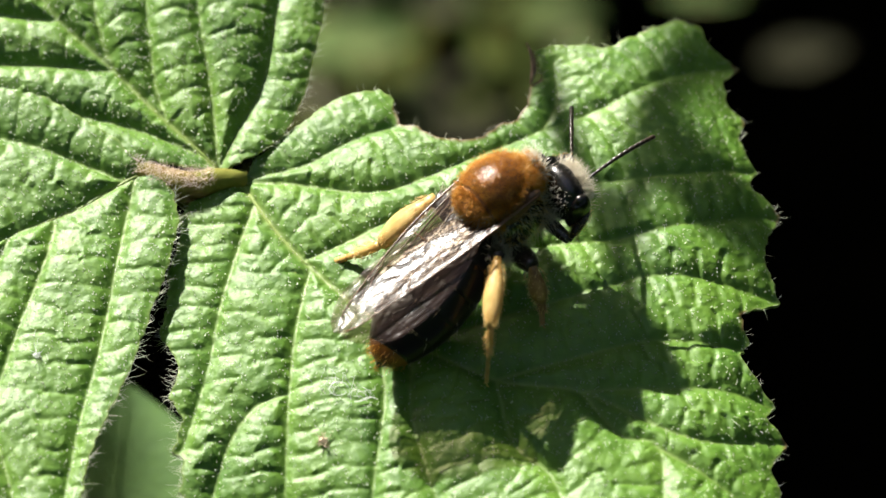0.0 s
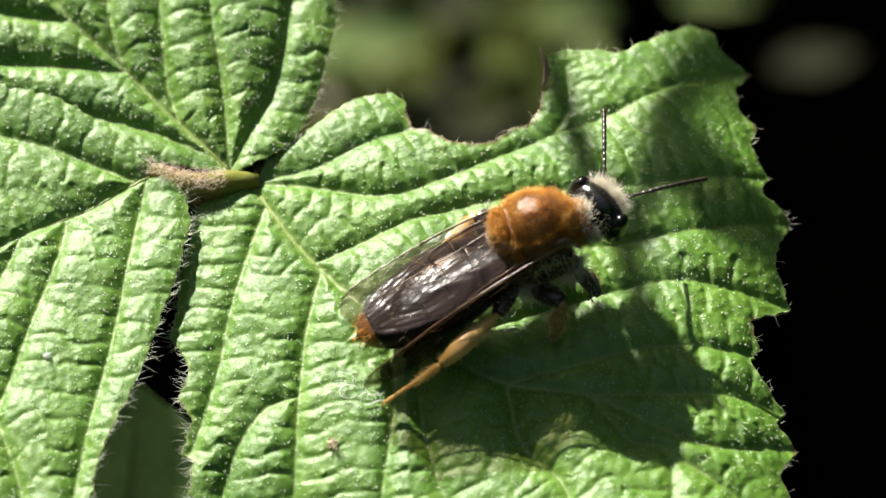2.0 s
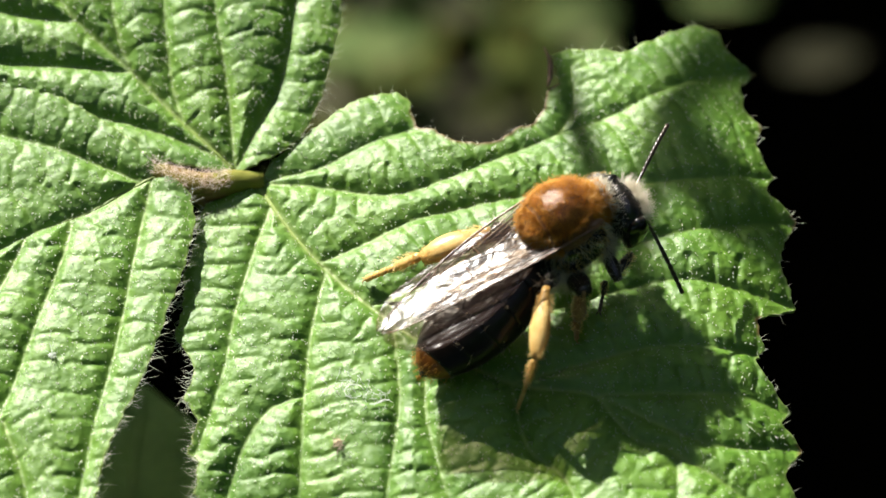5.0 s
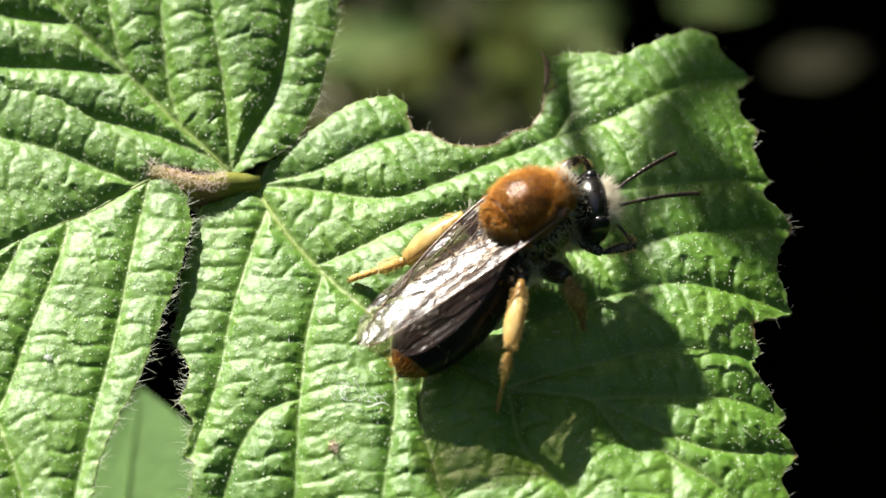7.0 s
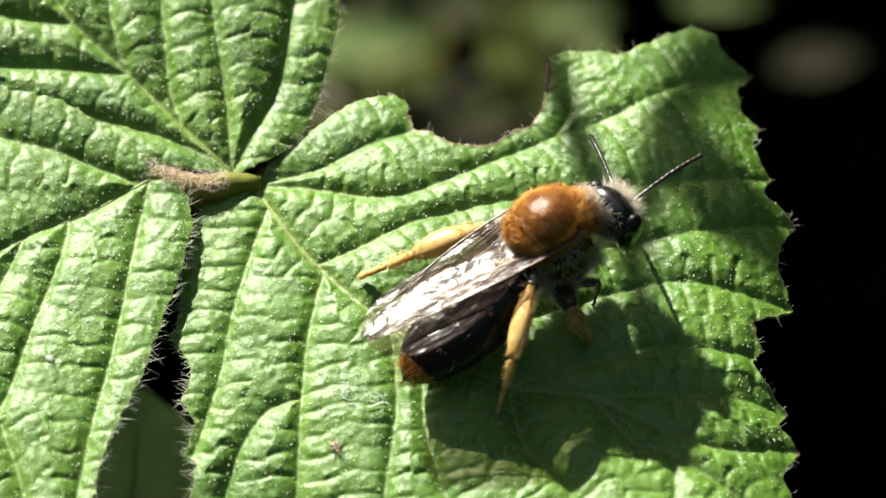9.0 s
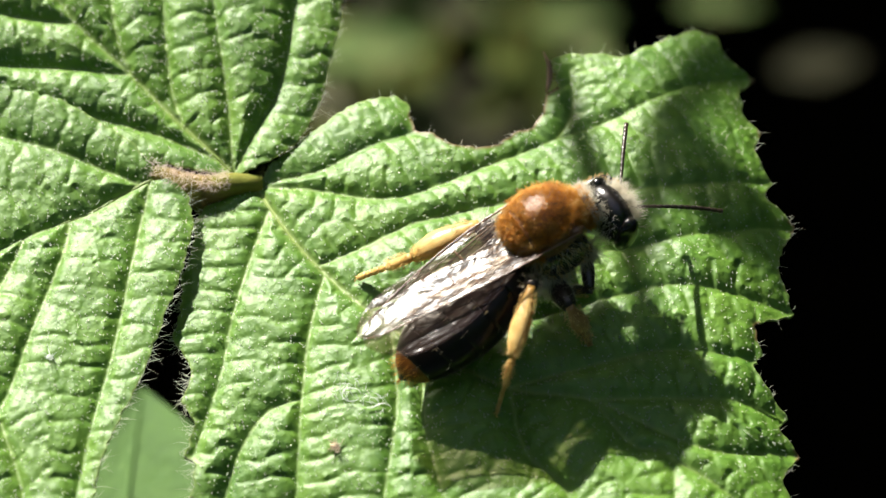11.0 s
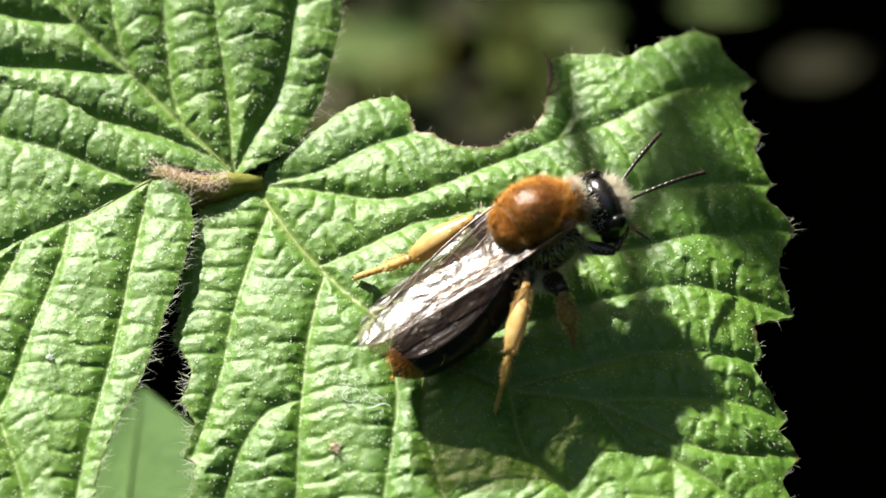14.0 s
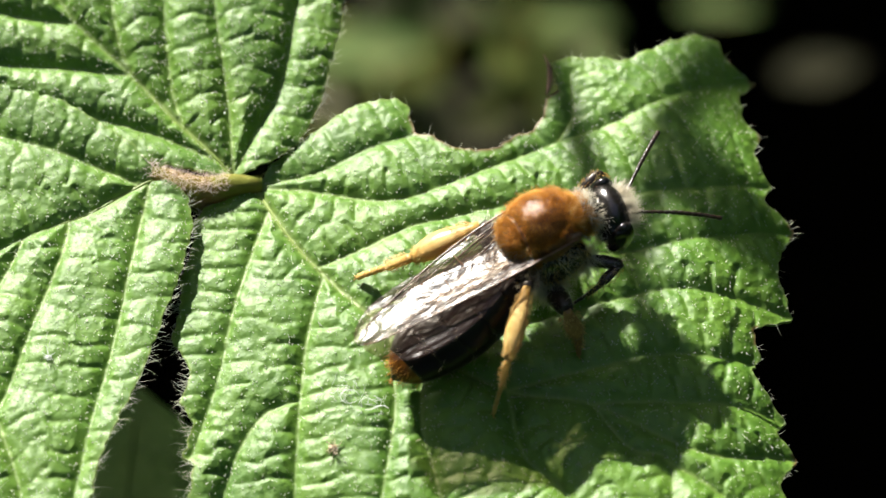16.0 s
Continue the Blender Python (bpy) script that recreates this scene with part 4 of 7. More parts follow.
def build_leg(kind, gold, full=1.0):
    """Femur, tibia and tarsus, each along x from its own joint."""
    a, b, c = SPAN[kind]
    fat = {"hind": 0.34, "middle": 0.26, "front": 0.22}[kind] * full
    skin = LEG_GOLD if gold else LEG_BROWN if kind == "middle" else LEG_BLACK
    us = np.linspace(0, 1, 12)
    v, f = tube([(a * u, 0, 0) for u in us], [fat * (0.55 + 0.6 * math.sin(math.pi * min(1, 0.12 + 0.8 * u))) for u in us], 12, 0.8)
    femur = part("femur", mesh_of("femur", v, f, LEG_BLACK), bee, "dark leg segment")
    v, f = tube([(b * u, 0, 0.06 * math.sin(3.1 * u)) for u in us], [fat * (0.42 + (0.72 if kind == "hind" else 0.5) * math.sin(math.pi * (0.03 + 0.94 * u) ** 1.35) ** 1.1) for u in us], 12, 0.72)
    tibia = part("tibia", mesh_of("tibia", v, f, skin), bee, "golden leg segment with hair brush" if gold else "dark leg segment")
    pieces, x = [], 0.0
    for i, share in enumerate((0.46, 0.14, 0.13, 0.11, 0.16)):
        ln = c * share
        r = fat * (0.46 if i == 0 else 0.30)
        pieces.append(tube([(x, 0, 0), (x + 0.15 * ln, 0, 0), (x + 0.85 * ln, 0, -0.02), (x + ln, 0, -0.02)], [r * 0.85, r, r * 1.0, r * 0.75], 9, 0.75))
        x += ln
    for s in (1, -1):
        pieces.append(tube([(x - 0.02, 0, 0), (x + 0.12, s * 0.09, 0.02), (x + 0.20, s * 0.12, -0.08)], [0.035, 0.028, 0.008], 5))
    tarsus = part("tarsus", mesh_of("tarsus", *joined(*pieces), skin), bee, "slender jointed foot")
    n = 420 if kind == "hind" else 150
    for seg, ln, fa, cnt, hl in ((femur, a, fat, n // 2, 0.55 if kind == "hind" else 0.3), (tibia, b, fat, n, 0.24 if kind == "hind" else 0.2), (tarsus, c * 0.5, fat * 0.6, n // 3, 0.2)):
        p, w = [], []
        for _ in range(cnt):
            t, u = rng.uniform(0, 6.283), rng.uniform(0.08, 0.97)
            k = 0.45 + 0.5 * math.sin(math.pi * min(1, 0.1 + 0.88 * u))
            p.append((ln * u, fa * k * math.cos(t), fa * 0.75 * k * math.sin(t)))
            w.append((0.9, math.cos(t), math.sin(t)))
        part("leg_hair", mesh_of("leg_hair", *hairs(p, w, [rng.uniform(0.5, 1.1) * hl for _ in p], 0.012, 0.3), PALE if seg == femur else GOLD), seg)
    return femur, tibia, tarsus


thorax()
bee_abdomen = build_abdomen()
bee_head = build_head()
antenna_left, antenna_right = build_antenna(bee_head, 1), build_antenna(bee_head, -1)
wing_right = build_wing(-1, 9.3, 2.4, "forewing", "smoky see-through forewing")
wing_left = build_wing(1, 9.3, 3.0, "forewing", "smoky see-through forewing")
hindwing_right = build_wing(-1, 6.6, 1.35, "hindwing", "smaller smoky hindwing")
hindwing_left = build_wing(1, 6.6, 1.65, "hindwing", "smaller smoky hindwing")
legs = {(k, s): build_leg(k, k == "hind", (1.45 if s == "left" else 1.05) if k == "hind" else 1.55 if k == "middle" else 1.1) for k in ("hind", "middle", "front") for s in ("left", "right")}

# How things move
def motions():
    walk(bee, [
        (0, pose(0.00262, -0.00017, 0.00375, -12.0, -13.0, 39.9)), (0.2, pose(0.00289, -0.00039, 0.00375, -12.0, -13.0, 34.6)),
        (0.5, pose(0.00278, -0.00048, 0.00375, -12.0, -13.0, 35.9)), (1, pose(0.00326, -0.00063, 0.00375, -12.0, -13.0, 32.8)),
        (1.5, pose(0.00344, -0.00159, 0.00375, -12.0, -13.0, 28.3)), (2, pose(0.00358, -0.00153, 0.00375, -12.0, -13.0, 13.5)),
        (2.5, pose(0.00383, -0.00138, 0.00375, -12.0, -13.0, 12.2)), (3, pose(0.00397, -0.00125, 0.00375, -12.0, -13.0, 22.2)),
        (3.5, pose(0.00405, -0.00124, 0.00375, -12.0, -13.0, 24.5)), (4, pose(0.00439, -0.00103, 0.00375, -12.0, -13.0, 23.7)),
        (4.2, pose(0.00461, -0.00114, 0.00375, -12.0, -13.0, 25.7)), (6.3, pose(0.00349, -0.00103, 0.00375, -12.0, -13.0, 35.8)),
        (6.5, pose(0.00333, -0.00089, 0.00375, -12.0, -13.0, 36.6)), (7, pose(0.00322, -0.00059, 0.00375, -12.0, -13.0, 37.7)),
        (7.5, pose(0.00315, -0.00075, 0.00375, -12.0, -13.0, 37.3)), (8, pose(0.00344, -0.00116, 0.00375, -12.0, -13.0, 34.7)),
        (8.5, pose(0.00334, -0.00113, 0.00375, -12.0, -13.0, 34.5)), (9, pose(0.00404, -0.00141, 0.00375, -12.0, -13.0, 30.6)),
        (9.2, pose(0.00399, -0.00145, 0.00375, -12.0, -13.0, 30.4)), (11.3, pose(0.00379, -0.00118, 0.00375, -12.0, -13.0, 31.7)),
        (11.5, pose(0.00389, -0.00117, 0.00375, -12.0, -13.0, 31.2)), (12, pose(0.00356, -0.00105, 0.00375, -12.0, -13.0, 32.7)),
        (12.5, pose(0.00337, -0.00082, 0.00375, -12.0, -13.0, 34.4)), (13, pose(0.00316, -0.00066, 0.00375, -12.0, -13.0, 35.9)),
        (13.5, pose(0.00339, -0.00077, 0.00375, -12.0, -13.0, 34.2)), (14, pose(0.00346, -0.00091, 0.00375, -12.0, -13.0, 33.0)),
        (14.5, pose(0.00347, -0.00102, 0.00375, -12.0, -13.0, 32.7)), (15, pose(0.00353, -0.00113, 0.00375, -12.0, -13.0, 32.4)),
        (15.5, pose(0.00362, -0.00142, 0.00375, -12.0, -13.0, 30.2)), (16, pose(0.00375, -0.00130, 0.00375, -12.0, -13.0, 29.6)),
    ])
    walk(bee_abdomen, [
        (0, pose(-0.00125, 0.00000, -0.00080, -2.3, 5.0, -168.7)), (0.2, pose(-0.00125, 0.00000, -0.00080, -2.3, 4.9, -168.7)),
        (0.5, pose(-0.00125, 0.00000, -0.00080, -2.3, 4.9, -168.7)), (1, pose(-0.00125, 0.00000, -0.00080, -2.3, 4.9, -168.7)),
        (1.5, pose(-0.00125, 0.00000, -0.00080, -2.3, 5.0, -168.7)), (2, pose(-0.00125, 0.00000, -0.00080, -2.3, 4.3, -168.6)),
        (2.5, pose(-0.00125, 0.00000, -0.00080, -2.3, 4.2, -168.5)), (3, pose(-0.00125, 0.00000, -0.00080, -2.3, 3.8, -168.5)),
        (3.5, pose(-0.00125, 0.00000, -0.00080, -2.3, 4.3, -168.6)), (4, pose(-0.00125, 0.00000, -0.00080, -2.3, 4.4, -168.6)),
        (4.2, pose(-0.00125, 0.00000, -0.00080, -2.3, 3.9, -168.5)), (6.3, pose(-0.00125, 0.00000, -0.00080, -2.3, 4.7, -168.7)),
        (6.5, pose(-0.00125, 0.00000, -0.00080, -2.3, 4.6, -168.7)), (7, pose(-0.00125, 0.00000, -0.00080, -2.3, 4.4, -168.6)),
        (7.5, pose(-0.00125, 0.00000, -0.00080, -2.3, 4.7, -168.7)), (8, pose(-0.00125, 0.00000, -0.00080, -2.3, 4.9, -168.7)),
        (8.5, pose(-0.00125, 0.00000, -0.00080, -2.3, 4.7, -168.7)), (9, pose(-0.00125, 0.00000, -0.00080, -2.3, 4.4, -168.6)),
        (9.2, pose(-0.00125, 0.00000, -0.00080, -2.3, 4.4, -168.6)), (11.3, pose(-0.00125, 0.00000, -0.00080, -2.3, 4.6, -168.6)),
        (11.5, pose(-0.00125, 0.00000, -0.00080, -2.3, 4.4, -168.6)), (12, pose(-0.00125, 0.00000, -0.00080, -2.3, 4.6, -168.7)),
        (12.5, pose(-0.00125, 0.00000, -0.00080, -2.3, 4.6, -168.6)), (13, pose(-0.00125, 0.00000, -0.00080, -2.3, 4.6, -168.6)),
        (13.5, pose(-0.00125, 0.00000, -0.00080, -2.3, 4.5, -168.6)), (14, pose(-0.00125, 0.00000, -0.00080, -2.3, 4.5, -168.6)),
        (14.5, pose(-0.00125, 0.00000, -0.00080, -2.3, 4.9, -168.7)), (15, pose(-0.00125, 0.00000, -0.00080, -2.3, 4.6, -168.7)),
        (15.5, pose(-0.00125, 0.00000, -0.00080, -2.3, 4.9, -168.7)), (16, pose(-0.00125, 0.00000, -0.00080, -2.3, 4.8, -168.7)),
    ])
    walk(bee_head, [
        (0, pose(0.00201, -0.00096, -0.00126, 11.1, 24.1, -3.3)), (0.2, pose(0.00214, -0.00077, -0.00131, 6.6, 31.6, -20.6)),
        (0.5, pose(0.00202, -0.00091, -0.00129, 5.8, 36.9, -23.7)), (1, pose(0.00227, -0.00056, -0.00132, 12.9, 28.0, 3.3)),
        (1.5, pose(0.00251, -0.00003, -0.00121, 22.4, 20.9, 12.0)), (2, pose(0.00240, 0.00085, -0.00097, 27.2, 9.3, 35.0)),
        (2.5, pose(0.00229, 0.00098, -0.00097, 27.3, 8.9, 36.3)), (3, pose(0.00240, 0.00036, -0.00117, 24.3, 15.5, 24.6)),
        (3.5, pose(0.00246, 0.00022, -0.00122, 24.0, 16.2, 22.2)), (4, pose(0.00226, 0.00006, -0.00120, 17.9, 17.3, 5.1)),
        (4.2, pose(0.00206, -0.00027, -0.00123, 15.8, 19.2, -4.1)), (6.3, pose(0.00244, -0.00023, -0.00127, 19.8, 25.9, 12.8)),
        (6.5, pose(0.00247, -0.00014, -0.00126, 19.3, 23.2, 11.2)), (7, pose(0.00210, -0.00078, -0.00133, 4.8, 32.1, -26.4)),
        (7.5, pose(0.00229, -0.00066, -0.00125, 9.2, 33.6, -11.9)), (8, pose(0.00244, -0.00047, -0.00120, 15.0, 31.4, 11.3)),
        (8.5, pose(0.00248, -0.00025, -0.00122, 22.2, 21.2, 10.7)), (9, pose(0.00232, -0.00005, -0.00124, 15.8, 24.5, 18.2)),
        (9.2, pose(0.00233, 0.00002, -0.00123, 15.8, 24.5, 18.4)), (11.3, pose(0.00244, -0.00033, -0.00125, 15.0, 21.3, 0.7)),
        (11.5, pose(0.00243, -0.00035, -0.00125, 10.8, 24.3, -4.6)), (12, pose(0.00248, 0.00007, -0.00124, 32.1, 15.9, 11.3)),
        (12.5, pose(0.00239, 0.00011, -0.00122, 48.1, 11.9, 6.4)), (13, pose(0.00246, -0.00007, -0.00127, 22.8, 25.9, 12.7)),
        (13.5, pose(0.00241, -0.00026, -0.00129, 19.3, 29.8, 9.1)), (14, pose(0.00244, -0.00034, -0.00124, 16.1, 24.1, -3.4)),
        (14.5, pose(0.00242, -0.00052, -0.00120, 5.5, 31.9, -24.1)), (15, pose(0.00246, -0.00053, -0.00114, 14.1, 32.3, 7.2)),
        (15.5, pose(0.00249, -0.00047, -0.00113, 9.2, 27.3, -10.7)), (16, pose(0.00257, -0.00010, -0.00114, 14.4, 26.0, -2.5)),
    ])
    walk(antenna_right, [
        (0, pose(0.00062, -0.00026, 0.00035, -2.0, -12.6, 6.9)), (0.2, pose(0.00062, -0.00026, 0.00035, -3.4, -8.9, 12.0)),
        (0.5, pose(0.00062, -0.00026, 0.00035, -5.1, -14.2, 17.9)), (1, pose(0.00062, -0.00026, 0.00035, 0.3, -16.7, -1.1)),
        (1.5, pose(0.00062, -0.00026, 0.00035, 9.6, -6.7, -35.3)), (2, pose(0.00062, -0.00026, 0.00035, 7.5, -11.7, -27.0)),
        (2.5, pose(0.00062, -0.00026, 0.00035, 11.2, -10.6, -42.4)), (3, pose(0.00062, -0.00026, 0.00035, 9.8, -12.6, -36.4)),
        (3.5, pose(0.00062, -0.00026, 0.00035, 5.3, -11.6, -18.5)), (4, pose(0.00062, -0.00026, 0.00035, 10.1, -0.3, -36.6)),
        (4.2, pose(0.00062, -0.00026, 0.00035, 12.8, 7.9, -46.9)), (6.3, pose(0.00062, -0.00026, 0.00035, 19.9, 41.4, -104.6)),
        (6.5, pose(0.00062, -0.00026, 0.00035, 20.3, 41.5, -102.3)), (7, pose(0.00062, -0.00026, 0.00035, -2.9, -9.8, 10.1)),
        (7.5, pose(0.00062, -0.00026, 0.00035, -2.4, -12.0, 8.5)), (8, pose(0.00062, -0.00026, 0.00035, 8.0, -14.9, -29.1)),
        (8.5, pose(0.00062, -0.00026, 0.00035, 10.9, -9.7, -41.0)), (9, pose(0.00062, -0.00026, 0.00035, 1.1, -20.3, -3.7)),
        (9.2, pose(0.00062, -0.00026, 0.00035, 0.5, -20.6, -1.9)), (11.3, pose(0.00062, -0.00026, 0.00035, 8.6, -1.5, -30.3)),
        (11.5, pose(0.00062, -0.00026, 0.00035, 3.0, -6.2, -10.4)), (12, pose(0.00062, -0.00026, 0.00035, 14.9, -12.8, -63.3)),
        (12.5, pose(0.00062, -0.00026, 0.00035, 17.8, -22.6, -86.1)), (13, pose(0.00062, -0.00026, 0.00035, 17.8, 31.0, -105.8)),
        (13.5, pose(0.00062, -0.00026, 0.00035, 18.4, 39.9, -111.9)), (14, pose(0.00062, -0.00026, 0.00035, -0.7, -9.9, 2.5)),
        (14.5, pose(0.00062, -0.00026, 0.00035, -1.1, -3.5, 3.9)), (15, pose(0.00062, -0.00026, 0.00035, -3.6, -20.5, 12.4)),
        (15.5, pose(0.00062, -0.00026, 0.00035, 4.3, 1.4, -14.4)), (16, pose(0.00062, -0.00026, 0.00035, 4.8, -4.3, -16.5)),
    ])
    walk(antenna_left, [
        (0, pose(0.00062, 0.00026, 0.00035, -14.1, 0.9, 56.3)), (0.2, pose(0.00062, 0.00026, 0.00035, -6.2, -8.7, 21.8)),
        (0.5, pose(0.00062, 0.00026, 0.00035, -5.8, -14.6, 20.7)), (1, pose(0.00062, 0.00026, 0.00035, 1.0, -9.6, -3.5)),
        (1.5, pose(0.00062, 0.00026, 0.00035, 7.8, -1.8, -27.4)), (2, pose(0.00062, 0.00026, 0.00035, -11.9, -3.4, 45.2)),
        (2.5, pose(0.00062, 0.00026, 0.00035, -9.2, -4.0, 33.1)), (3, pose(0.00062, 0.00026, 0.00035, -11.1, -7.2, 42.0)),
        (3.5, pose(0.00062, 0.00026, 0.00035, -13.1, -4.7, 51.6)), (4, pose(0.00062, 0.00026, 0.00035, -11.8, -2.7, 44.6)),
        (4.2, pose(0.00062, 0.00026, 0.00035, -10.1, -0.8, 36.5)), (6.3, pose(0.00062, 0.00026, 0.00035, -13.4, -13.6, 53.7)),
        (6.5, pose(0.00062, 0.00026, 0.00035, -13.7, -6.2, 55.6)), (7, pose(0.00062, 0.00026, 0.00035, -9.4, -7.6, 34.4)),
        (7.5, pose(0.00062, 0.00026, 0.00035, -4.1, -15.1, 14.3)), (8, pose(0.00062, 0.00026, 0.00035, 7.6, -11.7, -27.5)),
        (8.5, pose(0.00062, 0.00026, 0.00035, 10.4, -5.2, -38.3)), (9, pose(0.00062, 0.00026, 0.00035, -14.8, 3.1, 60.8)),
        (9.2, pose(0.00062, 0.00026, 0.00035, -14.2, 2.3, 56.6)), (11.3, pose(0.00062, 0.00026, 0.00035, -12.5, -2.5, 48.1)),
        (11.5, pose(0.00062, 0.00026, 0.00035, -6.2, 11.5, 19.5)), (12, pose(0.00062, 0.00026, 0.00035, -12.3, 3.9, 45.8)),
        (12.5, pose(0.00062, 0.00026, 0.00035, -8.6, 13.2, 27.3)), (13, pose(0.00062, 0.00026, 0.00035, -11.7, -12.0, 44.7)),
        (13.5, pose(0.00062, 0.00026, 0.00035, -13.5, -13.6, 54.0)), (14, pose(0.00062, 0.00026, 0.00035, -9.5, -1.3, 34.2)),
        (14.5, pose(0.00062, 0.00026, 0.00035, -4.7, -3.2, 16.1)), (15, pose(0.00062, 0.00026, 0.00035, -3.6, -7.9, 12.4)),
        (15.5, pose(0.00062, 0.00026, 0.00035, 4.2, 6.6, -13.5)), (16, pose(0.00062, 0.00026, 0.00035, -11.9, -6.5, 45.7)),
    ])
    walk(wing_right, [
        (0, pose(0.00092, -0.00150, 0.00030, 8.2, -3.7, 176.5)), (0.2, pose(0.00092, -0.00150, 0.00030, 7.4, -3.5, 177.7)),
        (0.5, pose(0.00092, -0.00150, 0.00030, 7.6, -3.7, 176.9)), (1, pose(0.00092, -0.00150, 0.00030, 6.5, -2.3, -179.2)),
        (1.5, pose(0.00092, -0.00150, 0.00030, 45.5, 5.6, 176.7)), (2, pose(0.00092, -0.00150, 0.00030, 65.1, 9.3, -167.2)),
        (2.5, pose(0.00092, -0.00150, 0.00030, 65.4, 10.1, -163.5)), (3, pose(0.00092, -0.00150, 0.00030, 64.5, 7.3, -174.3)),
        (3.5, pose(0.00092, -0.00150, 0.00030, 45.7, 7.5, -176.6)), (4, pose(0.00092, -0.00150, 0.00030, 5.4, -3.1, -181.3)),
        (4.2, pose(0.00092, -0.00150, 0.00030, 6.0, -4.2, 174.5)), (6.3, pose(0.00092, -0.00150, 0.00030, 7.1, -2.8, -179.6)),
        (6.5, pose(0.00092, -0.00150, 0.00030, 7.1, -2.6, -178.4)), (7, pose(0.00092, -0.00150, 0.00030, 7.6, -3.4, 177.9)),
        (7.5, pose(0.00092, -0.00150, 0.00030, 7.6, -3.4, 177.5)), (8, pose(0.00092, -0.00150, 0.00030, 7.5, -3.7, 175.6)),
        (8.5, pose(0.00092, -0.00150, 0.00030, 7.4, -3.6, 175.3)), (9, pose(0.00092, -0.00150, 0.00030, 6.9, -3.7, 175.4)),
        (9.2, pose(0.00092, -0.00150, 0.00030, 6.7, -3.5, 177.0)), (11.3, pose(0.00092, -0.00150, 0.00030, 7.1, -3.7, 175.5)),
        (11.5, pose(0.00092, -0.00150, 0.00030, 7.0, -3.7, 175.7)), (12, pose(0.00092, -0.00150, 0.00030, 7.2, -3.7, 175.6)),
        (12.5, pose(0.00092, -0.00150, 0.00030, 7.5, -3.7, 176.1)), (13, pose(0.00092, -0.00150, 0.00030, 7.3, -3.0, 178.5)),
        (13.5, pose(0.00092, -0.00150, 0.00030, 7.1, -3.1, -181.5)), (14, pose(0.00092, -0.00150, 0.00030, 6.9, -3.0, -181.0)),
        (14.5, pose(0.00092, -0.00150, 0.00030, 6.9, -3.1, 178.2)), (15, pose(0.00092, -0.00150, 0.00030, 6.9, -3.3, 178.6)),
        (15.5, pose(0.00092, -0.00150, 0.00030, 6.7, -3.4, 177.6)), (16, pose(0.00092, -0.00150, 0.00030, 6.6, -3.3, 177.8)),
    ])
    walk(hindwing_right, [
        (0, pose(-0.00005, -0.00135, 0.00018, 8.7, -1.6, 172.7)), (0.2, pose(-0.00005, -0.00135, 0.00018, 7.9, -1.4, 173.9)),
        (0.5, pose(-0.00005, -0.00135, 0.00018, 8.2, -1.7, 173.1)), (1, pose(-0.00005, -0.00135, 0.00018, 7.0, -0.4, 177.0)),
        (1.5, pose(-0.00005, -0.00135, 0.00018, 45.3, 9.5, 174.9)), (2, pose(-0.00005, -0.00135, 0.00018, 65.1, 13.6, -167.6)),
        (2.5, pose(-0.00005, -0.00135, 0.00018, 65.4, 14.3, -163.8)), (3, pose(-0.00005, -0.00135, 0.00018, 64.5, 11.6, -174.7)),
        (3.5, pose(-0.00005, -0.00135, 0.00018, 45.5, 11.4, -178.3)), (4, pose(-0.00005, -0.00135, 0.00018, 5.9, -1.2, 174.8)),
        (4.2, pose(-0.00005, -0.00135, 0.00018, 6.5, -2.2, 170.7)), (6.3, pose(-0.00005, -0.00135, 0.00018, 7.6, -0.8, 176.6)),
        (6.5, pose(-0.00005, -0.00135, 0.00018, 7.6, -0.6, 177.8)), (7, pose(-0.00005, -0.00135, 0.00018, 8.1, -1.3, 174.1)),
        (7.5, pose(-0.00005, -0.00135, 0.00018, 8.1, -1.4, 173.7)), (8, pose(-0.00005, -0.00135, 0.00018, 8.1, -1.7, 171.8)),
        (8.5, pose(-0.00005, -0.00135, 0.00018, 8.0, -1.6, 171.5)), (9, pose(-0.00005, -0.00135, 0.00018, 7.5, -1.7, 171.6)),
        (9.2, pose(-0.00005, -0.00135, 0.00018, 7.3, -1.5, 173.2)), (11.3, pose(-0.00005, -0.00135, 0.00018, 7.7, -1.7, 171.7)),
        (11.5, pose(-0.00005, -0.00135, 0.00018, 7.6, -1.7, 171.9)), (12, pose(-0.00005, -0.00135, 0.00018, 7.8, -1.7, 171.8)),
        (12.5, pose(-0.00005, -0.00135, 0.00018, 8.0, -1.7, 172.3)), (13, pose(-0.00005, -0.00135, 0.00018, 7.8, -1.0, 174.7)),
        (13.5, pose(-0.00005, -0.00135, 0.00018, 7.6, -1.1, 174.7)), (14, pose(-0.00005, -0.00135, 0.00018, 7.4, -1.1, 175.2)),
        (14.5, pose(-0.00005, -0.00135, 0.00018, 7.5, -1.1, 174.4)), (15, pose(-0.00005, -0.00135, 0.00018, 7.5, -1.3, 174.8)),
        (15.5, pose(-0.00005, -0.00135, 0.00018, 7.3, -1.4, 173.8)), (16, pose(-0.00005, -0.00135, 0.00018, 7.1, -1.4, 174.0)),
    ])
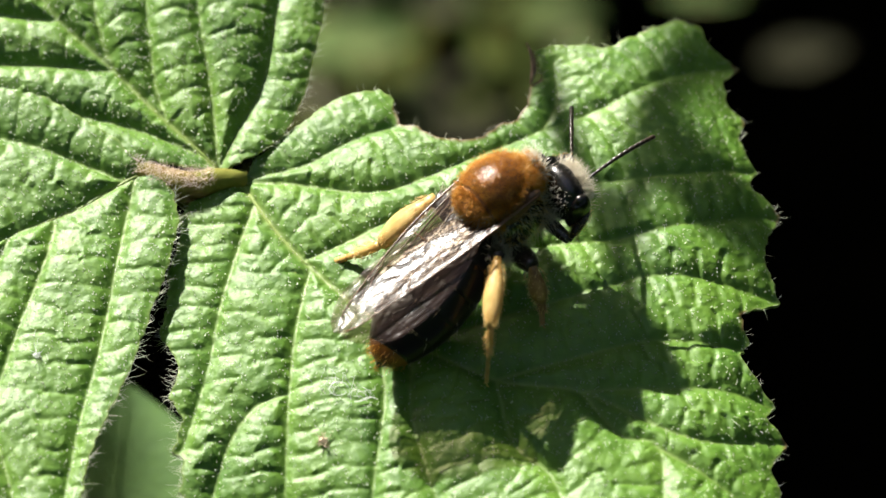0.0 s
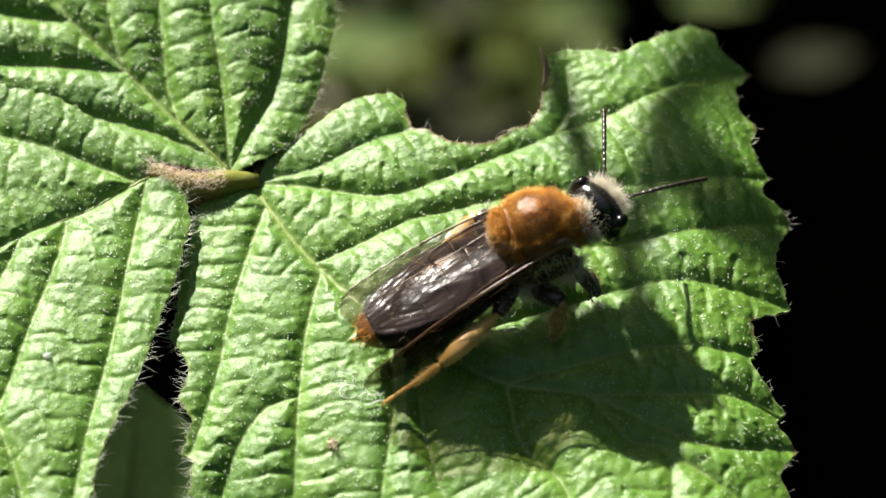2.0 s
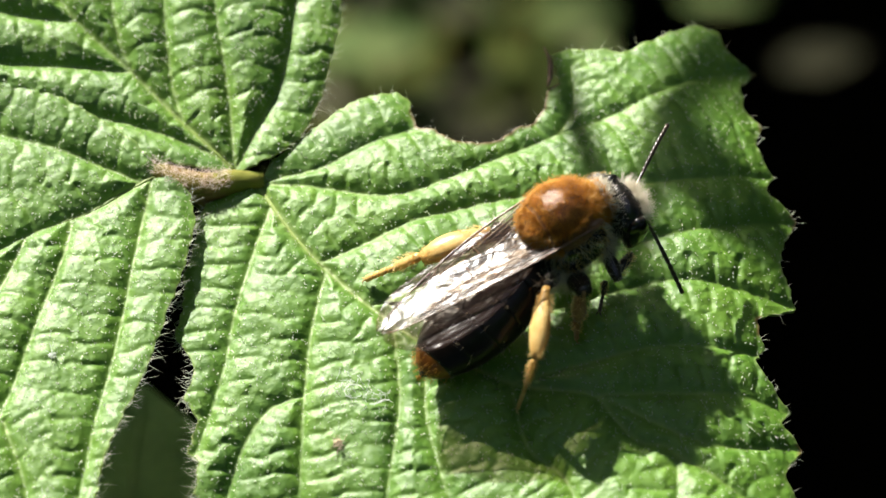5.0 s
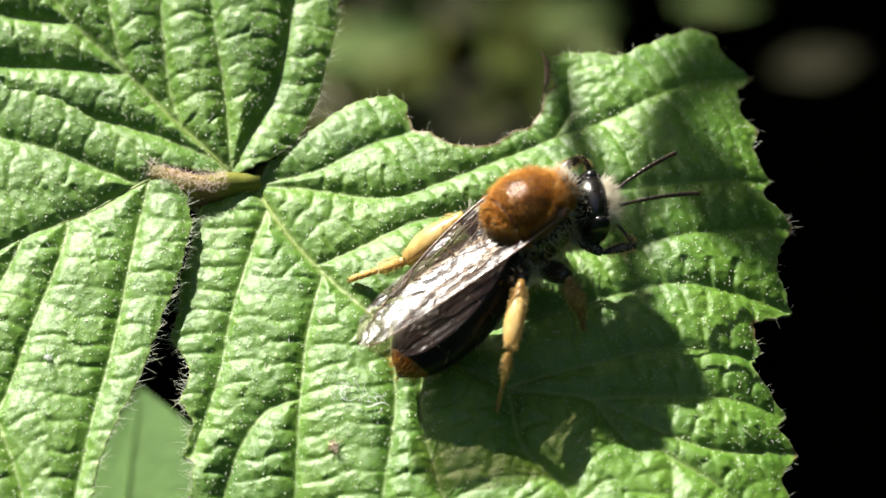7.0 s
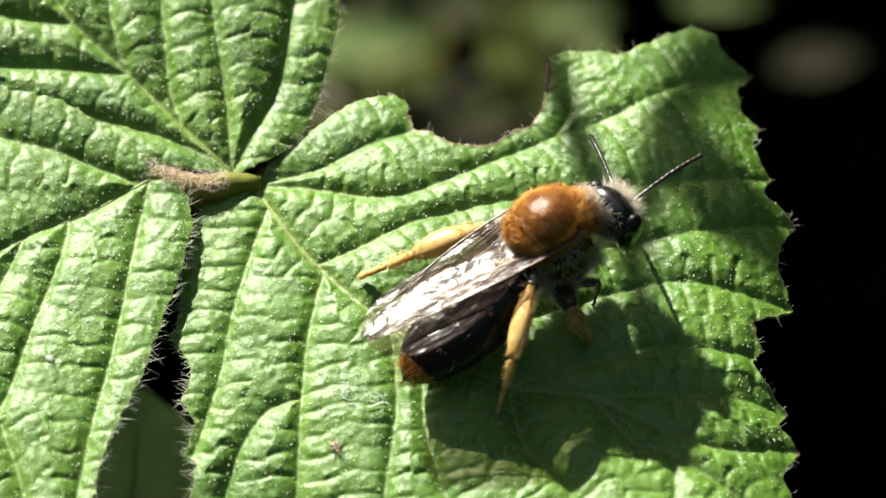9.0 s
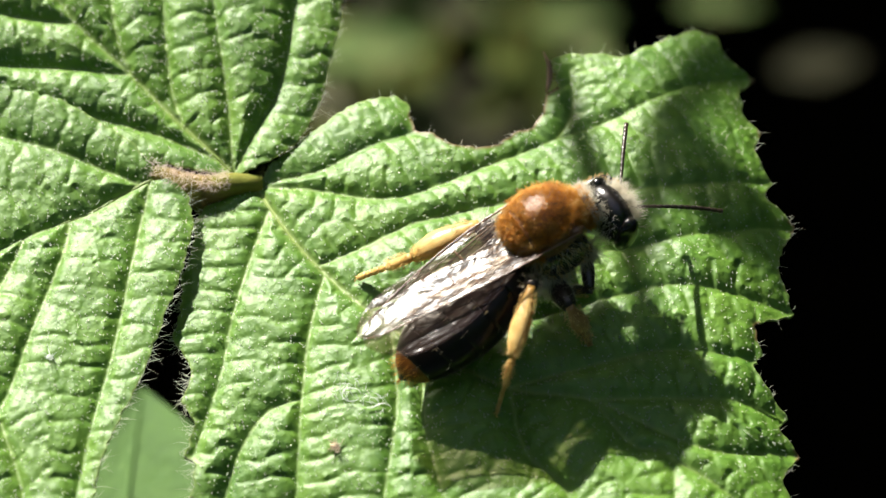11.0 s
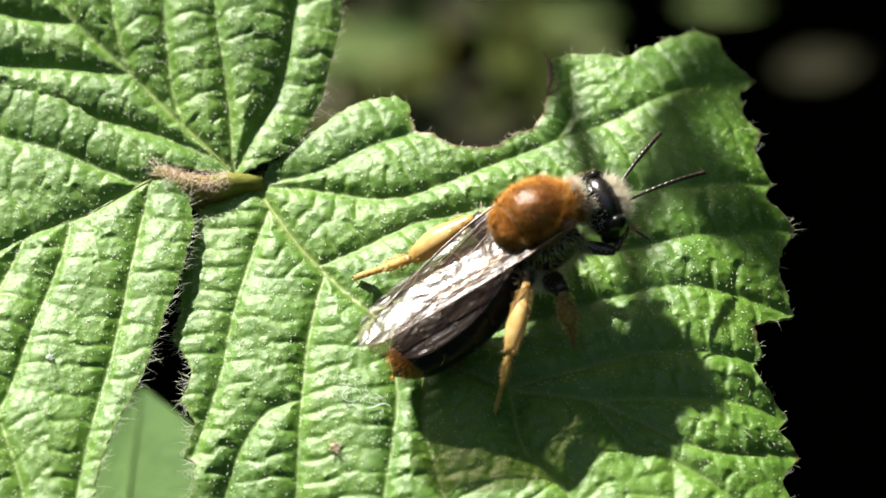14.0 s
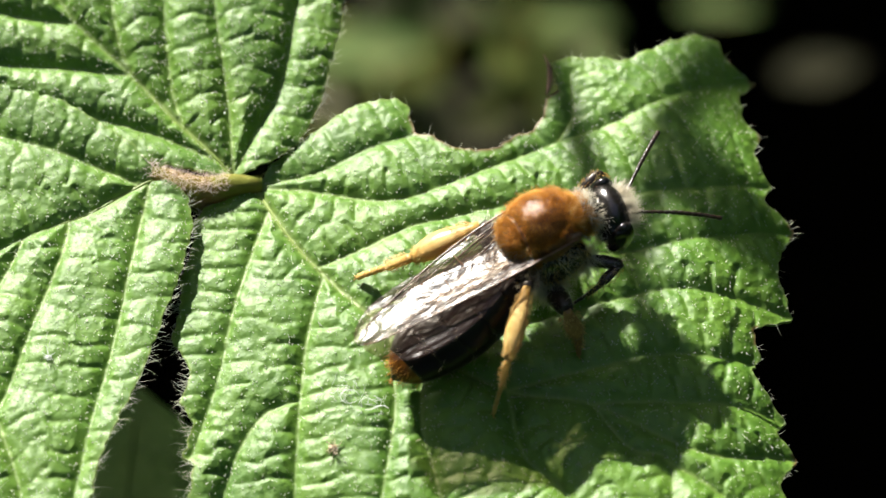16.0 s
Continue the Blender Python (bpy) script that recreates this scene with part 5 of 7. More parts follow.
    walk(wing_left, [
        (0, pose(0.00092, 0.00150, 0.00030, -2.1, -1.7, -171.9)), (0.2, pose(0.00092, 0.00150, 0.00030, -2.5, -1.5, -170.8)),
        (0.5, pose(0.00092, 0.00150, 0.00030, -2.3, -1.8, -171.9)), (1, pose(0.00092, 0.00150, 0.00030, -3.1, -0.2, -168.0)),
        (1.5, pose(0.00092, 0.00150, 0.00030, -5.5, -4.1, -170.5)), (2, pose(0.00092, 0.00150, 0.00030, -9.1, -2.3, -166.3)),
        (2.5, pose(0.00092, 0.00150, 0.00030, -9.2, -1.3, -164.7)), (3, pose(0.00092, 0.00150, 0.00030, -8.4, -2.0, -166.7)),
        (3.5, pose(0.00092, 0.00150, 0.00030, -8.2, -2.4, -168.4)), (4, pose(0.00092, 0.00150, 0.00030, -9.8, -0.9, -169.3)),
        (4.2, pose(0.00092, 0.00150, 0.00030, -3.3, -2.1, -173.9)), (6.3, pose(0.00092, 0.00150, 0.00030, -2.8, -0.7, -168.1)),
        (6.5, pose(0.00092, 0.00150, 0.00030, -2.9, -0.5, -167.0)), (7, pose(0.00092, 0.00150, 0.00030, -2.4, -1.4, -171.0)),
        (7.5, pose(0.00092, 0.00150, 0.00030, -2.4, -1.4, -171.3)), (8, pose(0.00092, 0.00150, 0.00030, -2.4, -1.8, -173.0)),
        (8.5, pose(0.00092, 0.00150, 0.00030, -2.4, -1.7, -173.3)), (9, pose(0.00092, 0.00150, 0.00030, -2.7, -1.8, -173.2)),
        (9.2, pose(0.00092, 0.00150, 0.00030, -2.8, -1.5, -171.7)), (11.3, pose(0.00092, 0.00150, 0.00030, -2.6, -1.7, -173.0)),
        (11.5, pose(0.00092, 0.00150, 0.00030, -2.6, -1.8, -173.0)), (12, pose(0.00092, 0.00150, 0.00030, -2.5, -1.7, -173.0)),
        (12.5, pose(0.00092, 0.00150, 0.00030, -2.4, -1.7, -172.5)), (13, pose(0.00092, 0.00150, 0.00030, -2.7, -1.0, -170.2)),
        (13.5, pose(0.00092, 0.00150, 0.00030, -2.8, -1.0, -170.3)), (14, pose(0.00092, 0.00150, 0.00030, -2.8, -1.0, -169.7)),
        (14.5, pose(0.00092, 0.00150, 0.00030, -2.8, -1.1, -170.4)), (15, pose(0.00092, 0.00150, 0.00030, -2.8, -1.2, -170.1)),
        (15.5, pose(0.00092, 0.00150, 0.00030, -2.9, -1.4, -171.0)), (16, pose(0.00092, 0.00150, 0.00030, -3.0, -1.3, -171.0)),
    ])
    walk(hindwing_left, [
        (0, pose(-0.00005, 0.00135, 0.00018, -2.5, 0.0, -168.0)), (0.2, pose(-0.00005, 0.00135, 0.00018, -2.9, 0.2, -166.9)),
        (0.5, pose(-0.00005, 0.00135, 0.00018, -2.8, -0.1, -167.9)), (1, pose(-0.00005, 0.00135, 0.00018, -3.5, 1.5, -164.1)),
        (1.5, pose(-0.00005, 0.00135, 0.00018, -6.1, -2.6, -166.4)), (2, pose(-0.00005, 0.00135, 0.00018, -9.5, -0.7, -162.4)),
        (2.5, pose(-0.00005, 0.00135, 0.00018, -9.6, 0.3, -160.7)), (3, pose(-0.00005, 0.00135, 0.00018, -8.8, -0.5, -162.7)),
        (3.5, pose(-0.00005, 0.00135, 0.00018, -8.7, -0.9, -164.4)), (4, pose(-0.00005, 0.00135, 0.00018, -10.1, 0.9, -165.4)),
        (4.2, pose(-0.00005, 0.00135, 0.00018, -3.8, -0.4, -170.0)), (6.3, pose(-0.00005, 0.00135, 0.00018, -3.2, 1.0, -164.2)),
        (6.5, pose(-0.00005, 0.00135, 0.00018, -3.2, 1.3, -163.0)), (7, pose(-0.00005, 0.00135, 0.00018, -2.9, 0.3, -167.1)),
        (7.5, pose(-0.00005, 0.00135, 0.00018, -2.9, 0.3, -167.4)), (8, pose(-0.00005, 0.00135, 0.00018, -2.8, -0.1, -169.1)),
        (8.5, pose(-0.00005, 0.00135, 0.00018, -2.9, 0.0, -169.4)), (9, pose(-0.00005, 0.00135, 0.00018, -3.2, -0.1, -169.3)),
        (9.2, pose(-0.00005, 0.00135, 0.00018, -3.3, 0.2, -167.8)), (11.3, pose(-0.00005, 0.00135, 0.00018, -3.1, 0.0, -169.1)),
        (11.5, pose(-0.00005, 0.00135, 0.00018, -3.1, -0.1, -169.0)), (12, pose(-0.00005, 0.00135, 0.00018, -3.0, 0.0, -169.1)),
        (12.5, pose(-0.00005, 0.00135, 0.00018, -2.9, 0.0, -168.5)), (13, pose(-0.00005, 0.00135, 0.00018, -3.1, 0.7, -166.2)),
        (13.5, pose(-0.00005, 0.00135, 0.00018, -3.2, 0.7, -166.4)), (14, pose(-0.00005, 0.00135, 0.00018, -3.2, 0.7, -165.8)),
        (14.5, pose(-0.00005, 0.00135, 0.00018, -3.2, 0.6, -166.5)), (15, pose(-0.00005, 0.00135, 0.00018, -3.2, 0.5, -166.2)),
        (15.5, pose(-0.00005, 0.00135, 0.00018, -3.3, 0.4, -167.1)), (16, pose(-0.00005, 0.00135, 0.00018, -3.4, 0.4, -167.0)),
    ])
    walk(legs['hind', 'right'][0], [
        (0, pose(-0.00130, -0.00070, -0.00150, -0.5, -42.9, -108.9)), (0.2, pose(-0.00130, -0.00070, -0.00150, -0.5, -40.6, -108.1)),
        (0.5, pose(-0.00130, -0.00070, -0.00150, -0.2, -36.8, -121.3)), (1, pose(-0.00130, -0.00070, -0.00150, 0.1, -30.0, -140.3)),
        (1.5, pose(-0.00130, -0.00070, -0.00150, 0.0, -18.8, -137.1)), (2, pose(-0.00130, -0.00070, -0.00150, -0.2, -2.6, -123.0)),
        (2.5, pose(-0.00130, -0.00070, -0.00150, -0.1, -3.6, -126.9)), (3, pose(-0.00130, -0.00070, -0.00150, 0.1, -8.8, -142.7)),
        (3.5, pose(-0.00130, -0.00070, -0.00150, 0.1, -9.6, -144.0)), (4, pose(-0.00130, -0.00070, -0.00150, 0.1, -11.8, -145.4)),
        (4.2, pose(-0.00130, -0.00070, -0.00150, -0.2, -38.4, -124.2)), (6.3, pose(-0.00130, -0.00070, -0.00150, -0.3, -39.1, -115.9)),
        (6.5, pose(-0.00130, -0.00070, -0.00150, -0.4, -37.7, -113.7)), (7, pose(-0.00130, -0.00070, -0.00150, -0.3, -35.9, -115.6)),
        (7.5, pose(-0.00130, -0.00070, -0.00150, -0.4, -37.2, -110.1)), (8, pose(-0.00130, -0.00070, -0.00150, -0.5, -45.0, -108.9)),
        (8.5, pose(-0.00130, -0.00070, -0.00150, -0.6, -41.6, -103.7)), (9, pose(-0.00130, -0.00070, -0.00150, -0.4, -48.8, -117.2)),
        (9.2, pose(-0.00130, -0.00070, -0.00150, -0.4, -49.4, -114.8)), (11.3, pose(-0.00130, -0.00070, -0.00150, -0.5, -44.9, -110.0)),
        (11.5, pose(-0.00130, -0.00070, -0.00150, -0.4, -45.3, -112.8)), (12, pose(-0.00130, -0.00070, -0.00150, -0.4, -44.4, -111.7)),
        (12.5, pose(-0.00130, -0.00070, -0.00150, -0.4, -39.6, -109.7)), (13, pose(-0.00130, -0.00070, -0.00150, -0.5, -36.1, -107.0)),
        (13.5, pose(-0.00130, -0.00070, -0.00150, -0.4, -38.8, -109.4)), (14, pose(-0.00130, -0.00070, -0.00150, -0.5, -41.0, -108.3)),
        (14.5, pose(-0.00130, -0.00070, -0.00150, -0.5, -42.8, -106.8)), (15, pose(-0.00130, -0.00070, -0.00150, -0.5, -45.4, -107.0)),
        (15.5, pose(-0.00130, -0.00070, -0.00150, -0.7, -51.3, -103.1)), (16, pose(-0.00130, -0.00070, -0.00150, -0.6, -49.4, -107.8)),
    ])
    walk(legs['hind', 'right'][1], [
        (0, pose(-0.00175, -0.00202, -0.00021, 0.0, 8.8, -137.5)), (0.2, pose(-0.00175, -0.00207, -0.00026, 0.2, 3.1, -151.3)),
        (0.5, pose(-0.00209, -0.00200, -0.00036, 0.1, 4.0, -143.8)), (1, pose(-0.00257, -0.00175, -0.00055, 0.4, 13.7, -165.1)),
        (1.5, pose(-0.00262, -0.00193, -0.00089, 0.4, 7.3, -164.6)), (2, pose(-0.00233, -0.00229, -0.00141, 0.2, 4.2, -152.7)),
        (2.5, pose(-0.00244, -0.00222, -0.00138, 0.2, 4.1, -151.2)), (3, pose(-0.00279, -0.00184, -0.00121, 0.4, 1.8, -167.1)),
        (3.5, pose(-0.00281, -0.00180, -0.00118, 0.5, 0.7, -171.9)), (4, pose(-0.00283, -0.00176, -0.00111, 0.4, 0.4, -167.4)),
        (4.2, pose(-0.00214, -0.00193, -0.00032, -0.0, 11.3, -132.7)), (6.3, pose(-0.00194, -0.00203, -0.00030, 0.0, 11.1, -135.6)),
        (6.5, pose(-0.00190, -0.00208, -0.00034, 0.0, 9.8, -136.2)), (7, pose(-0.00196, -0.00209, -0.00038, 0.0, 7.6, -137.6)),
        (7.5, pose(-0.00182, -0.00212, -0.00035, 0.0, 9.0, -138.0)), (8, pose(-0.00173, -0.00197, -0.00016, 0.1, 12.9, -138.6)),
        (8.5, pose(-0.00164, -0.00208, -0.00024, 0.1, 12.5, -139.1)), (9, pose(-0.00187, -0.00181, -0.00007, 0.1, 14.6, -139.0)),
        (9.2, pose(-0.00182, -0.00182, -0.00006, 0.1, 15.3, -139.0)), (11.3, pose(-0.00176, -0.00197, -0.00016, 0.1, 13.7, -139.9)),
        (11.5, pose(-0.00182, -0.00193, -0.00015, 0.1, 13.6, -139.6)), (12, pose(-0.00180, -0.00196, -0.00017, 0.1, 13.2, -138.6)),
        (12.5, pose(-0.00179, -0.00208, -0.00029, 0.1, 10.9, -138.8)), (13, pose(-0.00175, -0.00217, -0.00038, 0.1, 9.3, -138.8)),
        (13.5, pose(-0.00179, -0.00210, -0.00031, 0.1, 10.4, -138.6)), (14, pose(-0.00175, -0.00206, -0.00025, 0.0, 11.8, -138.4)),
        (14.5, pose(-0.00170, -0.00203, -0.00021, 0.1, 13.0, -138.8)), (15, pose(-0.00169, -0.00197, -0.00015, 0.1, 14.0, -139.4)),
        (15.5, pose(-0.00157, -0.00186, -0.00002, 0.1, 17.5, -138.9)), (16, pose(-0.00168, -0.00188, -0.00006, 0.0, 16.2, -137.9)),
    ])
    walk(legs['hind', 'right'][2], [
        (0, pose(-0.00386, -0.00395, -0.00065, 1.2, 63.0, -177.1)), (0.2, pose(-0.00429, -0.00346, -0.00042, 0.9, 35.8, 161.7)),
        (0.5, pose(-0.00443, -0.00371, -0.00057, 1.2, 55.1, 165.0)), (1, pose(-0.00529, -0.00247, -0.00123, 0.8, 25.2, 154.6)),
        (1.5, pose(-0.00539, -0.00269, -0.00125, 0.8, 16.7, 145.1)), (2, pose(-0.00491, -0.00362, -0.00163, 0.6, 20.3, -177.6)),
        (2.5, pose(-0.00498, -0.00361, -0.00159, 0.6, 11.4, 179.0)), (3, pose(-0.00562, -0.00248, -0.00130, 0.8, 15.8, 159.0)),
        (3.5, pose(-0.00569, -0.00221, -0.00122, 0.8, 15.5, 158.5)), (4, pose(-0.00566, -0.00239, -0.00113, 0.7, 18.4, 162.8)),
        (4.2, pose(-0.00406, -0.00402, -0.00089, 1.3, 57.4, 167.1)), (6.3, pose(-0.00398, -0.00402, -0.00086, 1.1, 54.7, 173.3)),
        (6.5, pose(-0.00397, -0.00405, -0.00083, 1.0, 53.9, 178.3)), (7, pose(-0.00409, -0.00402, -0.00077, 0.9, 54.7, -174.3)),
        (7.5, pose(-0.00395, -0.00404, -0.00081, 0.9, 55.4, -176.2)), (8, pose(-0.00386, -0.00384, -0.00080, 1.0, 57.2, -178.6)),
        (8.5, pose(-0.00378, -0.00393, -0.00087, 1.0, 56.2, -179.0)), (9, pose(-0.00399, -0.00365, -0.00080, 1.0, 56.7, -178.3)),
        (9.2, pose(-0.00393, -0.00366, -0.00082, 1.0, 56.9, -178.5)), (11.3, pose(-0.00392, -0.00378, -0.00085, 1.0, 56.3, -177.6)),
        (11.5, pose(-0.00396, -0.00376, -0.00083, 1.0, 56.3, -177.0)), (12, pose(-0.00392, -0.00383, -0.00084, 1.0, 56.7, -175.3)),
        (12.5, pose(-0.00394, -0.00395, -0.00084, 0.9, 55.2, -174.9)), (13, pose(-0.00390, -0.00405, -0.00085, 0.9, 54.0, -174.7)),
        (13.5, pose(-0.00393, -0.00398, -0.00083, 0.9, 54.7, -174.8)), (14, pose(-0.00387, -0.00395, -0.00085, 0.9, 55.4, -175.6)),
        (14.5, pose(-0.00383, -0.00389, -0.00086, 1.0, 56.2, -176.7)), (15, pose(-0.00383, -0.00381, -0.00085, 1.0, 56.8, -177.8)),
        (15.5, pose(-0.00365, -0.00368, -0.00089, 1.1, 58.1, -178.4)), (16, pose(-0.00375, -0.00374, -0.00087, 1.0, 58.1, -177.7)),
    ])
    walk(legs['hind', 'left'][0], [
        (0, pose(-0.00130, 0.00070, -0.00150, 0.9, -42.2, 104.5)), (0.2, pose(-0.00130, 0.00070, -0.00150, 1.0, -40.6, 113.2)),
        (0.5, pose(-0.00130, 0.00070, -0.00150, 1.0, -41.5, 107.8)), (1, pose(-0.00130, 0.00070, -0.00150, 1.0, -39.4, 121.0)),
        (1.5, pose(-0.00130, 0.00070, -0.00150, 0.8, -38.6, 93.3)), (2, pose(-0.00130, 0.00070, -0.00150, 1.1, -43.2, 118.3)),
        (2.5, pose(-0.00130, 0.00070, -0.00150, 1.1, -42.8, 127.7)), (3, pose(-0.00130, 0.00070, -0.00150, 1.0, -40.6, 115.2)),
        (3.5, pose(-0.00130, 0.00070, -0.00150, 0.9, -39.9, 108.2)), (4, pose(-0.00130, 0.00070, -0.00150, 1.0, -40.6, 115.9)),
        (4.2, pose(-0.00130, 0.00070, -0.00150, 1.0, -38.3, 142.8)), (6.3, pose(-0.00130, 0.00070, -0.00150, 1.0, -43.9, 110.6)),
        (6.5, pose(-0.00130, 0.00070, -0.00150, 1.1, -46.9, 110.0)), (7, pose(-0.00130, 0.00070, -0.00150, 1.2, -51.9, 117.1)),
        (7.5, pose(-0.00130, 0.00070, -0.00150, 1.2, -51.9, 108.2)), (8, pose(-0.00130, 0.00070, -0.00150, 1.0, -45.0, 105.3)),
        (8.5, pose(-0.00130, 0.00070, -0.00150, 1.0, -46.8, 102.9)), (9, pose(-0.00130, 0.00070, -0.00150, 1.0, -40.5, 116.2)),
        (9.2, pose(-0.00130, 0.00070, -0.00150, 1.0, -40.6, 114.7)), (11.3, pose(-0.00130, 0.00070, -0.00150, 1.1, -44.1, 115.3)),
        (11.5, pose(-0.00130, 0.00070, -0.00150, 1.1, -43.4, 118.4)), (12, pose(-0.00130, 0.00070, -0.00150, 1.1, -47.3, 112.6)),
        (12.5, pose(-0.00130, 0.00070, -0.00150, 1.2, -51.9, 113.4)), (13, pose(-0.00130, 0.00070, -0.00150, 1.4, -57.2, 110.8)),
        (13.5, pose(-0.00130, 0.00070, -0.00150, 1.3, -52.6, 115.9)), (14, pose(-0.00130, 0.00070, -0.00150, 1.2, -50.3, 113.8)),
        (14.5, pose(-0.00130, 0.00070, -0.00150, 1.1, -49.0, 110.0)), (15, pose(-0.00130, 0.00070, -0.00150, 1.1, -47.0, 108.3)),
        (15.5, pose(-0.00130, 0.00070, -0.00150, 1.0, -43.6, 105.4)), (16, pose(-0.00130, 0.00070, -0.00150, 1.0, -44.3, 112.8)),
    ])
    walk(legs['hind', 'left'][1], [
        (0, pose(-0.00165, 0.00206, -0.00022, 0.7, 17.4, 166.2)), (0.2, pose(-0.00187, 0.00203, -0.00026, 0.7, 13.7, 167.4)),
        (0.5, pose(-0.00173, 0.00205, -0.00024, 0.7, 16.3, 169.2)), (1, pose(-0.00206, 0.00196, -0.00029, 0.7, 10.8, 167.7)),
        (1.5, pose(-0.00139, 0.00218, -0.00032, 0.4, 21.3, -165.4)), (2, pose(-0.00196, 0.00192, -0.00020, 0.2, 26.1, -150.0)),
        (2.5, pose(-0.00215, 0.00180, -0.00021, 0.2, 24.6, -150.7)), (3, pose(-0.00191, 0.00201, -0.00026, 0.4, 19.9, -163.0)),
        (3.5, pose(-0.00175, 0.00209, -0.00028, 0.5, 18.8, -167.7)), (4, pose(-0.00193, 0.00200, -0.00026, 0.5, 17.1, -169.4)),
        (4.2, pose(-0.00249, 0.00160, -0.00032, 0.7, -2.8, 164.7)), (6.3, pose(-0.00178, 0.00198, -0.00018, 0.7, 5.7, 166.1)),
        (6.5, pose(-0.00174, 0.00192, -0.00011, 0.7, 8.7, 168.2)), (7, pose(-0.00183, 0.00174, -0.00001, 0.7, 12.5, 169.5)),
        (7.5, pose(-0.00167, 0.00181, -0.00001, 0.7, 13.0, 170.2)), (8, pose(-0.00165, 0.00200, -0.00016, 0.7, 7.0, 167.7)),
        (8.5, pose(-0.00159, 0.00197, -0.00012, 0.7, 8.9, 169.3)), (9, pose(-0.00194, 0.00200, -0.00026, 0.7, 0.7, 164.9)),
        (9.2, pose(-0.00190, 0.00201, -0.00026, 0.7, 1.0, 165.1)), (11.3, pose(-0.00188, 0.00193, -0.00018, 0.7, 4.4, 167.3)),
        (11.5, pose(-0.00196, 0.00191, -0.00019, 0.7, 3.4, 167.0)), (12, pose(-0.00179, 0.00189, -0.00010, 0.7, 7.8, 169.2)),
        (12.5, pose(-0.00176, 0.00178, -0.00000, 0.7, 11.8, 170.2)), (13, pose(-0.00167, 0.00166, 0.00010, 0.7, 15.7, 170.6)),
        (13.5, pose(-0.00180, 0.00174, 0.00001, 0.7, 12.0, 170.2)), (14, pose(-0.00179, 0.00181, -0.00004, 0.7, 10.3, 170.1)),
        (14.5, pose(-0.00173, 0.00187, -0.00007, 0.7, 9.4, 169.7)), (15, pose(-0.00171, 0.00193, -0.00011, 0.7, 7.8, 168.5)),
        (15.5, pose(-0.00167, 0.00203, -0.00019, 0.7, 5.0, 167.5)), (16, pose(-0.00183, 0.00195, -0.00017, 0.7, 4.8, 168.1)),
    ])
    walk(legs['hind', 'left'][2], [
        (0, pose(-0.00434, 0.00272, -0.00109, 0.8, 18.8, 138.7)), (0.2, pose(-0.00462, 0.00264, -0.00095, 0.8, 21.9, 146.5)),
        (0.5, pose(-0.00447, 0.00258, -0.00105, 0.8, 18.8, 144.2)), (1, pose(-0.00484, 0.00256, -0.00084, 0.8, 21.7, 151.8)),
        (1.5, pose(-0.00400, 0.00150, -0.00137, 1.9, 78.9, -160.5)), (2, pose(-0.00421, 0.00062, -0.00148, 1.5, 76.8, -159.2)),
        (2.5, pose(-0.00445, 0.00051, -0.00142, 0.7, 75.3, -147.9)), (3, pose(-0.00452, 0.00121, -0.00125, 0.4, 71.3, -143.8)),
        (3.5, pose(-0.00444, 0.00150, -0.00122, 0.1, 63.7, -138.8)), (4, pose(-0.00465, 0.00149, -0.00112, 0.1, 56.5, -137.8)),
        (4.2, pose(-0.00528, 0.00236, -0.00018, 0.8, 20.0, 154.0)), (6.3, pose(-0.00458, 0.00267, -0.00047, 0.8, 20.7, 142.9)),
        (6.5, pose(-0.00455, 0.00251, -0.00055, 0.9, 20.2, 141.2)), (7, pose(-0.00462, 0.00226, -0.00063, 0.8, 19.3, 139.2)),
        (7.5, pose(-0.00445, 0.00230, -0.00066, 0.8, 19.2, 139.5)), (8, pose(-0.00447, 0.00261, -0.00051, 0.8, 20.4, 143.2)),
        (8.5, pose(-0.00441, 0.00250, -0.00056, 0.8, 20.0, 142.7)), (9, pose(-0.00474, 0.00275, -0.00030, 0.8, 20.1, 148.9)),
        (9.2, pose(-0.00470, 0.00276, -0.00031, 0.8, 20.2, 148.9)), (11.3, pose(-0.00470, 0.00257, -0.00040, 0.8, 20.2, 146.3)),
        (11.5, pose(-0.00478, 0.00257, -0.00037, 0.8, 20.1, 147.2)), (12, pose(-0.00462, 0.00243, -0.00050, 0.8, 19.9, 144.4)),
        (12.5, pose(-0.00456, 0.00226, -0.00060, 0.8, 19.2, 142.0)), (13, pose(-0.00442, 0.00212, -0.00069, 0.8, 18.3, 140.4)),
        (13.5, pose(-0.00460, 0.00222, -0.00060, 0.8, 19.1, 142.1)), (14, pose(-0.00460, 0.00230, -0.00056, 0.8, 19.4, 143.4)),
        (14.5, pose(-0.00454, 0.00239, -0.00054, 0.8, 19.4, 143.8)), (15, pose(-0.00452, 0.00250, -0.00050, 0.8, 19.6, 144.4)),
        (15.5, pose(-0.00449, 0.00265, -0.00044, 0.8, 19.9, 147.0)), (16, pose(-0.00465, 0.00255, -0.00041, 0.8, 19.8, 147.7)),
    ])
